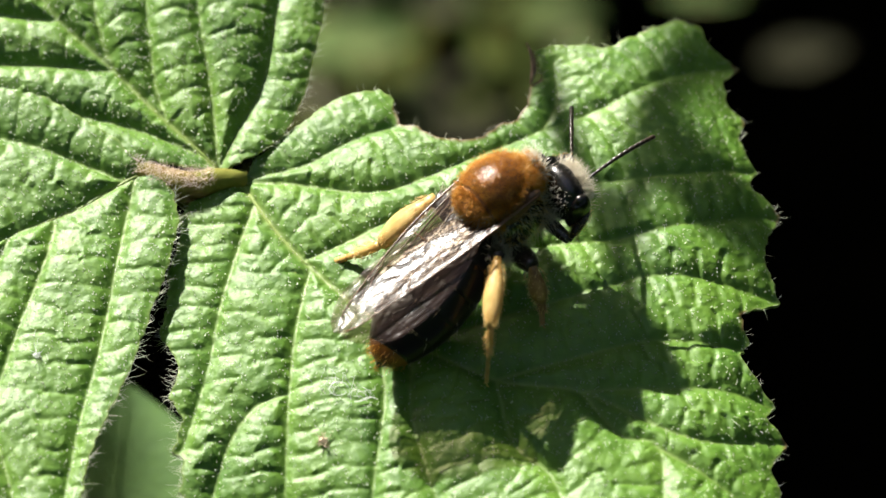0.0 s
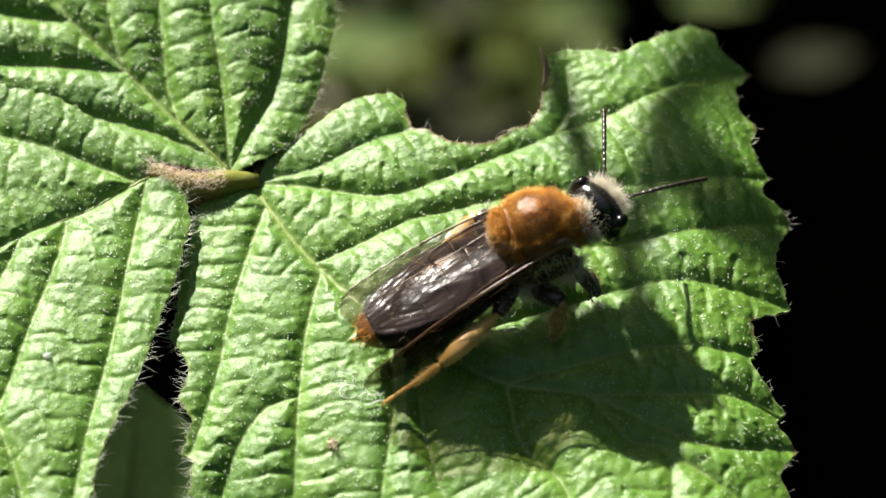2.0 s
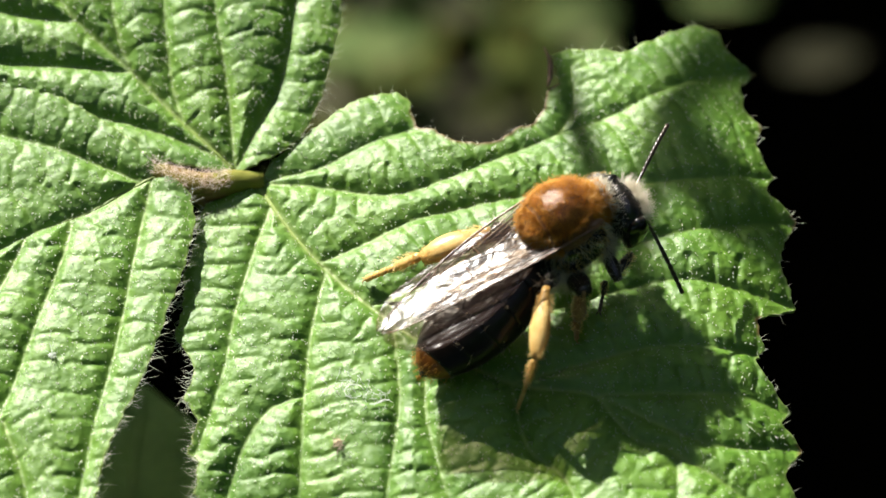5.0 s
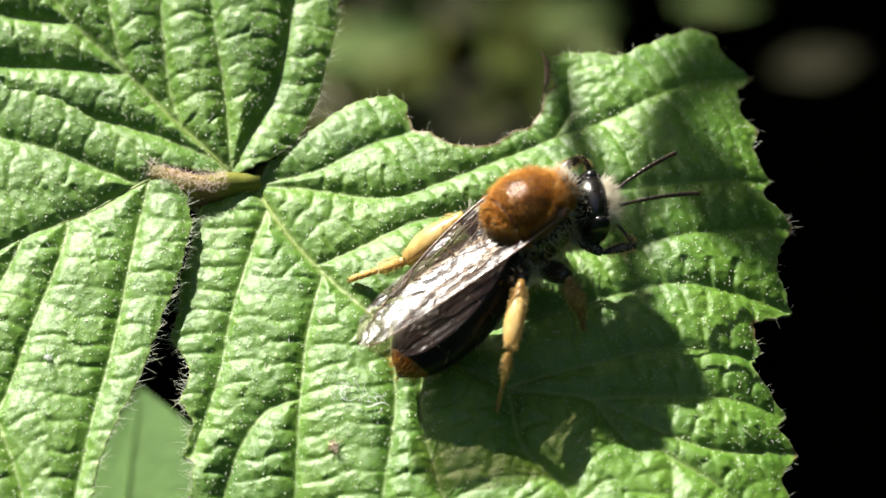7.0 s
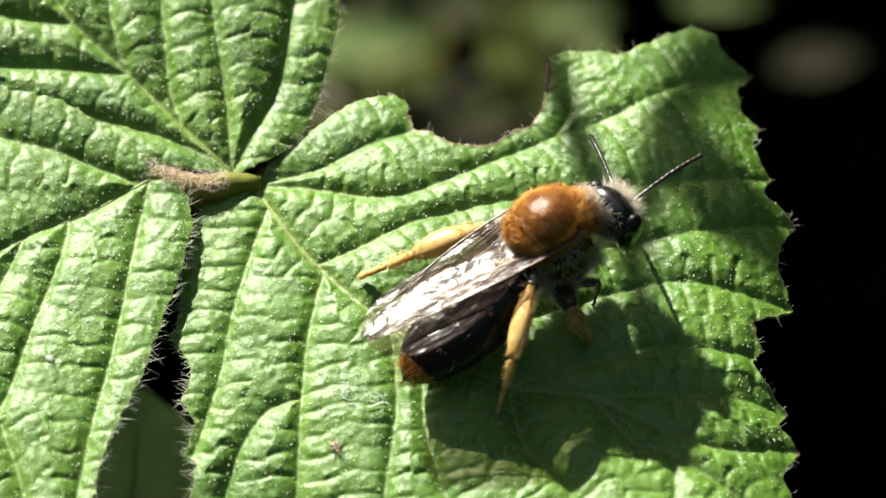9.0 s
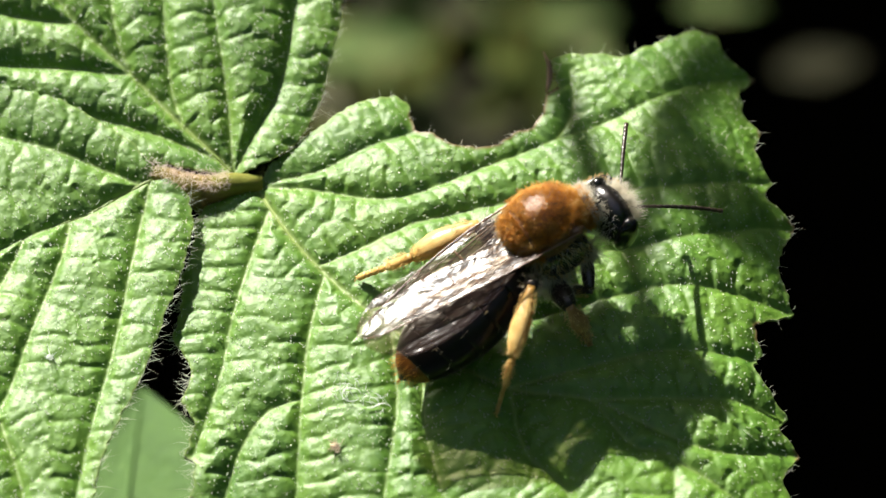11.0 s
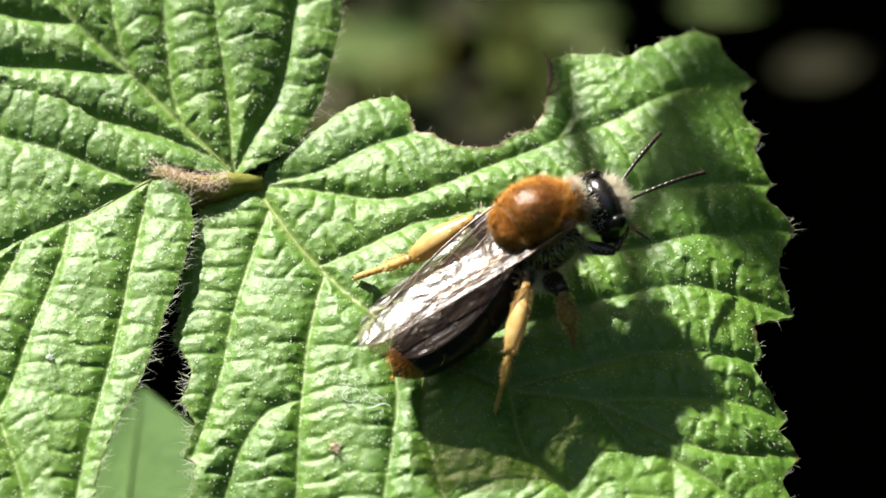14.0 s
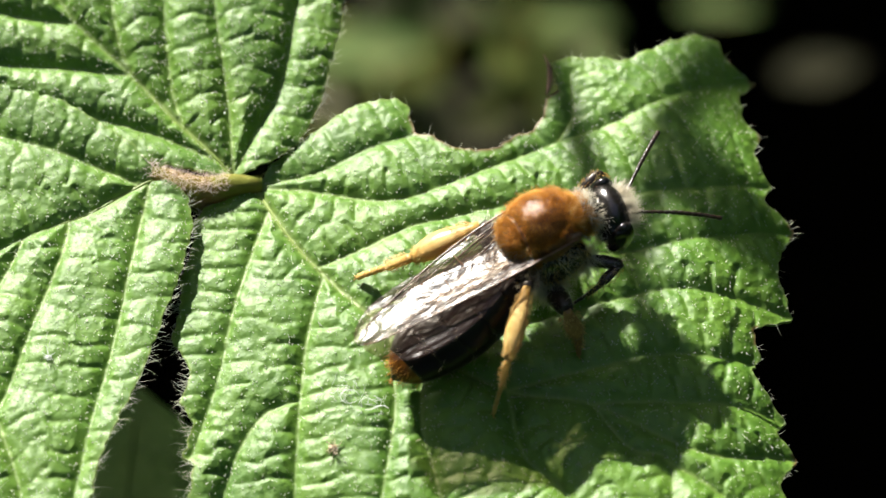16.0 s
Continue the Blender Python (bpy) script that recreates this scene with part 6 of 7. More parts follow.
    walk(legs['middle', 'right'][0], [
        (0, pose(-0.00075, -0.00105, -0.00190, -0.5, -14.6, -94.2)), (0.2, pose(-0.00075, -0.00105, -0.00190, -0.6, -17.5, -91.7)),
        (0.5, pose(-0.00075, -0.00105, -0.00190, -0.5, -15.4, -94.3)), (1, pose(-0.00075, -0.00105, -0.00190, -0.7, -7.8, -79.9)),
        (1.5, pose(-0.00075, -0.00105, -0.00190, -0.8, -5.9, -65.2)), (2, pose(-0.00075, -0.00105, -0.00190, -0.8, -1.6, -53.9)),
        (2.5, pose(-0.00075, -0.00105, -0.00190, -0.8, -4.0, -59.3)), (3, pose(-0.00075, -0.00105, -0.00190, -0.6, -12.1, -84.8)),
        (3.5, pose(-0.00075, -0.00105, -0.00190, -0.7, -10.2, -81.3)), (4, pose(-0.00075, -0.00105, -0.00190, -0.6, -8.8, -88.1)),
        (4.2, pose(-0.00075, -0.00105, -0.00190, -0.3, -23.5, -113.9)), (6.3, pose(-0.00075, -0.00105, -0.00190, -0.8, -12.4, -58.1)),
        (6.5, pose(-0.00075, -0.00105, -0.00190, -0.8, -10.5, -62.8)), (7, pose(-0.00075, -0.00105, -0.00190, -0.7, -11.5, -76.2)),
        (7.5, pose(-0.00075, -0.00105, -0.00190, -0.7, -11.8, -70.9)), (8, pose(-0.00075, -0.00105, -0.00190, -0.6, -9.9, -82.9)),
        (8.5, pose(-0.00075, -0.00105, -0.00190, -0.6, -4.9, -84.7)), (9, pose(-0.00075, -0.00105, -0.00190, -0.5, -11.8, -99.5)),
        (9.2, pose(-0.00075, -0.00105, -0.00190, -0.5, -11.1, -96.0)), (11.3, pose(-0.00075, -0.00105, -0.00190, -0.5, -4.9, -95.4)),
        (11.5, pose(-0.00075, -0.00105, -0.00190, -0.5, -5.7, -97.9)), (12, pose(-0.00075, -0.00105, -0.00190, -0.8, -16.7, -67.2)),
        (12.5, pose(-0.00075, -0.00105, -0.00190, -0.7, -10.6, -71.3)), (13, pose(-0.00075, -0.00105, -0.00190, -0.6, -12.2, -90.4)),
        (13.5, pose(-0.00075, -0.00105, -0.00190, -0.6, -16.0, -92.6)), (14, pose(-0.00075, -0.00105, -0.00190, -0.6, -18.5, -89.9)),
        (14.5, pose(-0.00075, -0.00105, -0.00190, -0.6, -20.1, -86.9)), (15, pose(-0.00075, -0.00105, -0.00190, -0.6, -25.0, -90.7)),
        (15.5, pose(-0.00075, -0.00105, -0.00190, -0.6, -15.1, -84.6)), (16, pose(-0.00075, -0.00105, -0.00190, -0.6, -6.9, -91.3)),
    ])
    walk(legs['middle', 'right'][1], [
        (0, pose(-0.00086, -0.00250, -0.00152, -0.1, 49.9, -128.6)), (0.2, pose(-0.00079, -0.00248, -0.00145, -0.1, 57.3, -130.5)),
        (0.5, pose(-0.00086, -0.00249, -0.00150, -0.1, 56.3, -131.8)), (1, pose(-0.00049, -0.00251, -0.00170, 0.2, 53.4, -144.9)),
        (1.5, pose(-0.00012, -0.00240, -0.00175, 1.2, 61.2, 177.7)), (2, pose(0.00013, -0.00226, -0.00186, 0.9, 63.9, -163.6)),
        (2.5, pose(0.00001, -0.00234, -0.00179, 0.9, 61.8, -167.7)), (3, pose(-0.00062, -0.00251, -0.00158, 1.3, 61.4, 177.3)),
        (3.5, pose(-0.00053, -0.00251, -0.00163, 0.9, 50.0, 179.5)), (4, pose(-0.00070, -0.00253, -0.00167, 0.7, 42.9, -174.0)),
        (4.2, pose(-0.00131, -0.00231, -0.00130, 0.9, 55.6, -175.2)), (6.3, pose(0.00002, -0.00229, -0.00158, 0.5, 64.0, -148.8)),
        (6.5, pose(-0.00008, -0.00236, -0.00163, -0.0, 64.3, -134.3)), (7, pose(-0.00040, -0.00248, -0.00160, -0.6, 64.2, -115.7)),
        (7.5, pose(-0.00027, -0.00244, -0.00159, -0.7, 65.5, -115.9)), (8, pose(-0.00057, -0.00252, -0.00164, -0.9, 68.2, -111.6)),
        (8.5, pose(-0.00061, -0.00254, -0.00177, -1.1, 65.3, -101.2)), (9, pose(-0.00099, -0.00250, -0.00159, -6.7, 83.8, -77.4)),
        (9.2, pose(-0.00090, -0.00251, -0.00161, -8.4, 85.0, -78.6)), (11.3, pose(-0.00089, -0.00254, -0.00177, -2.1, 73.3, -87.5)),
        (11.5, pose(-0.00096, -0.00253, -0.00175, -2.3, 74.5, -86.0)), (12, pose(-0.00019, -0.00237, -0.00147, -0.5, 62.7, -118.1)),
        (12.5, pose(-0.00028, -0.00245, -0.00162, -0.5, 52.3, -113.4)), (13, pose(-0.00076, -0.00252, -0.00158, -0.3, 51.3, -120.1)),
        (13.5, pose(-0.00081, -0.00249, -0.00149, -0.3, 55.6, -121.7)), (14, pose(-0.00075, -0.00247, -0.00142, -0.3, 58.9, -123.6)),
        (14.5, pose(-0.00067, -0.00246, -0.00138, -0.3, 60.3, -125.7)), (15, pose(-0.00077, -0.00241, -0.00127, -0.3, 64.0, -124.8)),
        (15.5, pose(-0.00061, -0.00249, -0.00151, -0.2, 71.9, -131.0)), (16, pose(-0.00078, -0.00254, -0.00172, -2.1, 78.9, -106.9)),
    ])
    walk(legs['middle', 'right'][2], [
        (0, pose(-0.00146, -0.00325, -0.00267, 0.5, 57.5, -152.7)), (0.2, pose(-0.00132, -0.00310, -0.00271, 0.6, 61.0, -155.3)),
        (0.5, pose(-0.00141, -0.00311, -0.00275, 0.8, 62.0, -162.5)), (1, pose(-0.00122, -0.00303, -0.00290, 1.2, 62.6, -179.1)),
        (1.5, pose(-0.00084, -0.00237, -0.00306, 2.0, 66.4, 142.7)), (2, pose(-0.00050, -0.00245, -0.00320, 1.9, 65.7, 123.6)),
        (2.5, pose(-0.00068, -0.00249, -0.00312, 2.0, 66.8, 130.9)), (3, pose(-0.00134, -0.00248, -0.00290, 2.1, 67.4, 135.2)),
        (3.5, pose(-0.00149, -0.00250, -0.00278, 1.9, 65.1, 138.7)), (4, pose(-0.00179, -0.00265, -0.00269, 1.7, 62.8, 142.9)),
        (4.2, pose(-0.00215, -0.00238, -0.00254, 2.2, 69.4, 151.9)), (6.3, pose(-0.00054, -0.00263, -0.00293, 0.7, 66.2, -155.1)),
        (6.5, pose(-0.00053, -0.00283, -0.00298, 0.7, 66.6, -154.0)), (7, pose(-0.00068, -0.00307, -0.00295, 0.5, 67.9, -147.5)),
        (7.5, pose(-0.00054, -0.00300, -0.00296, 0.5, 68.1, -147.5)), (8, pose(-0.00077, -0.00303, -0.00304, 11.4, 87.0, -171.7)),
        (8.5, pose(-0.00073, -0.00315, -0.00313, 13.0, 88.0, -156.6)), (9, pose(-0.00096, -0.00266, -0.00308, 19.5, 89.3, 80.7)),
        (9.2, pose(-0.00088, -0.00264, -0.00311, 16.3, 88.9, 84.7)), (11.3, pose(-0.00087, -0.00297, -0.00321, 5.3, 83.8, 96.2)),
        (11.5, pose(-0.00093, -0.00293, -0.00320, 4.8, 83.1, 95.8)), (12, pose(-0.00052, -0.00298, -0.00280, 0.1, 68.7, -138.4)),
        (12.5, pose(-0.00064, -0.00329, -0.00281, 0.0, 69.3, -136.1)), (13, pose(-0.00123, -0.00333, -0.00275, 0.1, 65.3, -139.3)),
        (13.5, pose(-0.00126, -0.00321, -0.00272, 0.3, 67.9, -142.3)), (14, pose(-0.00118, -0.00312, -0.00271, 0.4, 69.7, -145.6)),
        (14.5, pose(-0.00111, -0.00306, -0.00269, 0.6, 70.9, -149.3)), (15, pose(-0.00114, -0.00295, -0.00261, 0.7, 71.7, -149.2)),
        (15.5, pose(-0.00092, -0.00284, -0.00294, 1.9, 74.7, -172.1)), (16, pose(-0.00087, -0.00281, -0.00319, 1.3, 71.7, -164.7)),
    ])
    walk(legs['middle', 'left'][0], [
        (0, pose(-0.00075, 0.00105, -0.00190, -0.6, -30.5, 7.5)), (0.2, pose(-0.00075, 0.00105, -0.00190, -0.4, -36.9, 24.6)),
        (0.5, pose(-0.00075, 0.00105, -0.00190, -0.4, -33.7, 18.2)), (1, pose(-0.00075, 0.00105, -0.00190, -0.1, -46.5, 39.9)),
        (1.5, pose(-0.00075, 0.00105, -0.00190, 0.2, -31.5, 55.7)), (2, pose(-0.00075, 0.00105, -0.00190, 0.5, -39.8, 74.5)),
        (2.5, pose(-0.00075, 0.00105, -0.00190, 0.7, -44.1, 81.0)), (3, pose(-0.00075, 0.00105, -0.00190, 0.4, -42.2, 66.1)),
        (3.5, pose(-0.00075, 0.00105, -0.00190, 0.3, -41.0, 59.9)), (4, pose(-0.00075, 0.00105, -0.00190, 0.5, -48.7, 70.6)),
        (4.2, pose(-0.00075, 0.00105, -0.00190, 0.7, -45.1, 80.2)), (6.3, pose(-0.00075, 0.00105, -0.00190, 0.0, -32.1, 46.7)),
        (6.5, pose(-0.00075, 0.00105, -0.00190, -0.1, -31.9, 38.7)), (7, pose(-0.00075, 0.00105, -0.00190, -0.3, -35.0, 28.3)),
        (7.5, pose(-0.00075, 0.00105, -0.00190, -0.3, -31.3, 28.0)), (8, pose(-0.00075, 0.00105, -0.00190, -0.0, -30.6, 44.8)),
        (8.5, pose(-0.00075, 0.00105, -0.00190, -0.1, -30.1, 40.8)), (9, pose(-0.00075, 0.00105, -0.00190, 0.4, -34.2, 68.3)),
        (9.2, pose(-0.00075, 0.00105, -0.00190, 0.4, -33.6, 66.8)), (11.3, pose(-0.00075, 0.00105, -0.00190, 0.2, -36.6, 56.1)),
        (11.5, pose(-0.00075, 0.00105, -0.00190, 0.3, -38.0, 60.6)), (12, pose(-0.00075, 0.00105, -0.00190, -0.0, -36.1, 44.3)),
        (12.5, pose(-0.00075, 0.00105, -0.00190, -0.3, -36.6, 30.0)), (13, pose(-0.00075, 0.00105, -0.00190, -0.5, -33.7, 14.9)),
        (13.5, pose(-0.00075, 0.00105, -0.00190, -0.3, -38.1, 27.2)), (14, pose(-0.00075, 0.00105, -0.00190, -0.2, -37.6, 33.4)),
        (14.5, pose(-0.00075, 0.00105, -0.00190, -0.2, -35.9, 35.1)), (15, pose(-0.00075, 0.00105, -0.00190, -0.1, -35.3, 38.8)),
        (15.5, pose(-0.00075, 0.00105, -0.00190, 0.0, -33.1, 47.1)), (16, pose(-0.00075, 0.00105, -0.00190, 0.1, -37.2, 50.7)),
    ])
    walk(legs['middle', 'left'][1], [
        (0, pose(0.00053, 0.00122, -0.00114, -0.0, 42.4, 43.8)), (0.2, pose(0.00034, 0.00155, -0.00100, 0.0, 43.0, 47.6)),
        (0.5, pose(0.00043, 0.00144, -0.00107, -0.0, 43.4, 44.2)), (1, pose(0.00004, 0.00171, -0.00081, -0.0, 49.9, 42.9)),
        (1.5, pose(-0.00003, 0.00211, -0.00112, 0.1, 24.0, 50.4)), (2, pose(-0.00044, 0.00216, -0.00094, 0.3, 25.1, 65.3)),
        (2.5, pose(-0.00058, 0.00211, -0.00086, 0.4, 30.4, 67.5)), (3, pose(-0.00030, 0.00207, -0.00089, 0.2, 37.6, 58.9)),
        (3.5, pose(-0.00018, 0.00203, -0.00092, 0.2, 40.4, 57.8)), (4, pose(-0.00042, 0.00198, -0.00077, 0.3, 48.8, 60.0)),
        (4.2, pose(-0.00057, 0.00209, -0.00084, 0.3, 40.1, 60.3)), (6.3, pose(0.00012, 0.00198, -0.00110, -0.1, 36.9, 37.9)),
        (6.5, pose(0.00024, 0.00185, -0.00111, -0.2, 41.6, 34.9)), (7, pose(0.00033, 0.00163, -0.00104, -0.3, 51.9, 32.8)),
        (7.5, pose(0.00038, 0.00165, -0.00112, -0.2, 46.6, 32.6)), (8, pose(0.00017, 0.00196, -0.00114, -0.1, 35.0, 38.5)),
        (8.5, pose(0.00023, 0.00190, -0.00115, -0.1, 36.5, 37.3)), (9, pose(-0.00029, 0.00220, -0.00106, 0.1, 26.5, 50.4)),
        (9.2, pose(-0.00026, 0.00220, -0.00107, 0.1, 26.1, 50.2)), (11.3, pose(-0.00008, 0.00205, -0.00101, -0.0, 38.5, 42.4)),
        (11.5, pose(-0.00017, 0.00208, -0.00098, -0.0, 38.6, 43.6)), (12, pose(0.00012, 0.00190, -0.00102, -0.1, 44.3, 38.7)),
        (12.5, pose(0.00029, 0.00165, -0.00101, -0.2, 52.2, 36.4)), (13, pose(0.00046, 0.00137, -0.00107, -0.2, 54.7, 36.5)),
        (13.5, pose(0.00030, 0.00159, -0.00097, -0.2, 55.0, 37.4)), (14, pose(0.00024, 0.00170, -0.00098, -0.2, 51.7, 37.7)),
        (14.5, pose(0.00024, 0.00175, -0.00102, -0.1, 48.6, 37.8)), (15, pose(0.00020, 0.00182, -0.00103, -0.1, 45.9, 38.2)),
        (15.5, pose(0.00011, 0.00197, -0.00108, -0.1, 36.9, 41.9)), (16, pose(0.00001, 0.00197, -0.00099, -0.0, 41.9, 42.4)),
    ])
    walk(legs['middle', 'left'][2], [
        (0, pose(0.00133, 0.00199, -0.00215, 0.8, 62.7, 73.8)), (0.2, pose(0.00108, 0.00236, -0.00202, 0.9, 62.4, 78.8)),
        (0.5, pose(0.00122, 0.00220, -0.00210, 1.0, 64.2, 80.2)), (1, pose(0.00075, 0.00237, -0.00196, 1.2, 65.8, 85.3)),
        (1.5, pose(0.00084, 0.00316, -0.00173, 1.0, 61.9, 83.5)), (2, pose(0.00013, 0.00339, -0.00158, 1.4, 62.1, 102.8)),
        (2.5, pose(-0.00009, 0.00331, -0.00162, 1.7, 63.5, 113.6)), (3, pose(0.00031, 0.00308, -0.00181, 1.8, 64.5, 118.0)),
        (3.5, pose(0.00043, 0.00300, -0.00189, 1.8, 63.9, 124.3)), (4, pose(0.00007, 0.00284, -0.00190, 1.7, 61.6, 129.2)),
        (4.2, pose(-0.00000, 0.00309, -0.00180, 1.8, 64.2, 130.3)), (6.3, pose(0.00107, 0.00271, -0.00200, 1.9, 70.6, 97.9)),
        (6.5, pose(0.00116, 0.00249, -0.00210, 1.9, 70.4, 100.1)), (7, pose(0.00111, 0.00213, -0.00222, 1.8, 69.4, 100.5)),
        (7.5, pose(0.00125, 0.00221, -0.00221, 1.8, 69.4, 100.7)), (8, pose(0.00113, 0.00272, -0.00200, 1.7, 69.0, 95.9)),
        (8.5, pose(0.00119, 0.00263, -0.00204, 1.7, 68.6, 96.7)), (9, pose(0.00056, 0.00324, -0.00173, 1.5, 67.4, 93.9)),
        (9.2, pose(0.00060, 0.00323, -0.00173, 1.5, 66.9, 93.0)), (11.3, pose(0.00079, 0.00284, -0.00194, 1.6, 66.4, 101.3)),
        (11.5, pose(0.00068, 0.00289, -0.00191, 1.6, 66.3, 102.0)), (12, pose(0.00095, 0.00257, -0.00206, 1.6, 65.5, 101.6)),
        (12.5, pose(0.00103, 0.00220, -0.00219, 1.5, 64.7, 100.0)), (13, pose(0.00115, 0.00189, -0.00229, 1.5, 64.5, 98.5)),
        (13.5, pose(0.00098, 0.00211, -0.00220, 1.4, 63.7, 98.9)), (14, pose(0.00098, 0.00227, -0.00216, 1.4, 63.3, 100.4)),
        (14.5, pose(0.00103, 0.00236, -0.00215, 1.5, 63.2, 101.0)), (15, pose(0.00102, 0.00246, -0.00211, 1.4, 63.1, 101.2)),
        (15.5, pose(0.00100, 0.00277, -0.00198, 1.4, 63.0, 99.7)), (16, pose(0.00083, 0.00273, -0.00199, 1.4, 62.2, 102.4)),
    ])
    walk(legs['front', 'right'][0], [
        (0, pose(0.00090, -0.00080, -0.00180, -0.6, 17.6, -85.6)), (0.2, pose(0.00090, -0.00080, -0.00180, -0.6, 18.7, -89.9)),
        (0.5, pose(0.00090, -0.00080, -0.00180, -0.5, 16.3, -96.2)), (1, pose(0.00090, -0.00080, -0.00180, -0.9, 26.5, -52.4)),
        (1.5, pose(0.00090, -0.00080, -0.00180, -0.9, 30.9, -45.9)), (2, pose(0.00090, -0.00080, -0.00180, -1.1, 43.7, -55.3)),
        (2.5, pose(0.00090, -0.00080, -0.00180, -0.9, 38.8, -16.7)), (3, pose(0.00090, -0.00080, -0.00180, -0.9, 33.2, -27.1)),
        (3.5, pose(0.00090, -0.00080, -0.00180, -1.0, 33.6, -41.8)), (4, pose(0.00090, -0.00080, -0.00180, -0.6, 26.7, -97.3)),
        (4.2, pose(0.00090, -0.00080, -0.00180, -0.3, 27.2, -114.6)), (6.3, pose(0.00090, -0.00080, -0.00180, -0.8, 12.0, -43.8)),
        (6.5, pose(0.00090, -0.00080, -0.00180, -0.8, 11.4, -31.0)), (7, pose(0.00090, -0.00080, -0.00180, -0.8, 19.2, -70.7)),
        (7.5, pose(0.00090, -0.00080, -0.00180, -0.8, 22.1, -69.9)), (8, pose(0.00090, -0.00080, -0.00180, -0.8, 22.2, -61.7)),
        (8.5, pose(0.00090, -0.00080, -0.00180, -0.8, 9.4, -43.6)), (9, pose(0.00090, -0.00080, -0.00180, 0.5, 15.2, -169.2)),
        (9.2, pose(0.00090, -0.00080, -0.00180, 0.2, 25.2, -151.1)), (11.3, pose(0.00090, -0.00080, -0.00180, -0.4, 16.6, -107.2)),
        (11.5, pose(0.00090, -0.00080, -0.00180, -0.7, 9.3, -21.9)), (12, pose(0.00090, -0.00080, -0.00180, -0.6, -14.0, -2.5)),
        (12.5, pose(0.00090, -0.00080, -0.00180, -0.8, -0.9, -32.8)), (13, pose(0.00090, -0.00080, -0.00180, -0.8, 12.5, -49.0)),
        (13.5, pose(0.00090, -0.00080, -0.00180, -0.8, 12.1, -45.7)), (14, pose(0.00090, -0.00080, -0.00180, -0.8, 10.7, -45.4)),
        (14.5, pose(0.00090, -0.00080, -0.00180, -0.8, 12.8, -34.1)), (15, pose(0.00090, -0.00080, -0.00180, -0.8, 22.5, -68.0)),
        (15.5, pose(0.00090, -0.00080, -0.00180, -0.6, 25.3, -94.4)), (16, pose(0.00090, -0.00080, -0.00180, -0.8, 17.5, -36.1)),
    ])
    walk(legs['front', 'right'][1], [
        (0, pose(0.00101, -0.00223, -0.00225, -0.7, -29.6, -3.9)), (0.2, pose(0.00090, -0.00222, -0.00228, -0.6, 14.3, 1.6)),
        (0.5, pose(0.00074, -0.00223, -0.00222, -0.5, 24.1, 6.3)), (1, pose(0.00172, -0.00186, -0.00247, 0.0, -18.5, 47.9)),
        (1.5, pose(0.00180, -0.00172, -0.00257, 0.7, 21.9, 167.0)), (2, pose(0.00152, -0.00169, -0.00284, 0.6, -2.6, 96.6)),
        (2.5, pose(0.00202, -0.00114, -0.00274, 0.8, -1.1, 152.2)), (3, pose(0.00202, -0.00137, -0.00262, 0.8, 3.2, 153.0)),
        (3.5, pose(0.00183, -0.00163, -0.00263, 0.8, 3.4, 140.5)), (4, pose(0.00073, -0.00213, -0.00247, 0.8, 17.9, 128.1)),
        (4.2, pose(0.00034, -0.00201, -0.00249, 0.7, 16.1, 108.6)), (6.3, pose(0.00196, -0.00182, -0.00211, -0.8, 7.2, -55.9)),
        (6.5, pose(0.00216, -0.00156, -0.00210, -0.1, -14.3, 39.4)), (7, pose(0.00137, -0.00214, -0.00229, -0.8, 10.6, -25.9)),
        (7.5, pose(0.00138, -0.00211, -0.00236, -0.5, -0.3, 4.7)), (8, pose(0.00156, -0.00202, -0.00237, -0.1, 14.4, 35.8)),
        (8.5, pose(0.00197, -0.00182, -0.00205, 0.5, 15.1, -169.4)), (9, pose(-0.00052, -0.00107, -0.00219, -0.8, 23.2, -16.8)),
        (9.2, pose(-0.00029, -0.00146, -0.00244, -0.6, 15.1, 3.1)), (11.3, pose(0.00047, -0.00217, -0.00223, 0.8, 15.8, 156.4)),
        (11.5, pose(0.00227, -0.00135, -0.00204, 0.5, 6.5, -169.7)), (12, pose(0.00235, -0.00086, -0.00144, 0.4, 39.6, 67.2)),
        (12.5, pose(0.00216, -0.00161, -0.00178, 0.3, 3.0, 68.3)), (13, pose(0.00186, -0.00191, -0.00213, -0.4, 26.0, -109.1)),
        (13.5, pose(0.00192, -0.00185, -0.00211, -0.0, 30.7, -133.2)), (14, pose(0.00194, -0.00185, -0.00208, -0.1, 1.6, 36.9)),
        (14.5, pose(0.00211, -0.00162, -0.00213, -0.6, 4.0, -4.6)), (15, pose(0.00142, -0.00208, -0.00238, -0.2, -4.3, 27.0)),
        (15.5, pose(0.00079, -0.00215, -0.00244, -0.3, 42.8, 27.0)), (16, pose(0.00206, -0.00164, -0.00225, 0.5, 6.6, -171.0)),
    ])
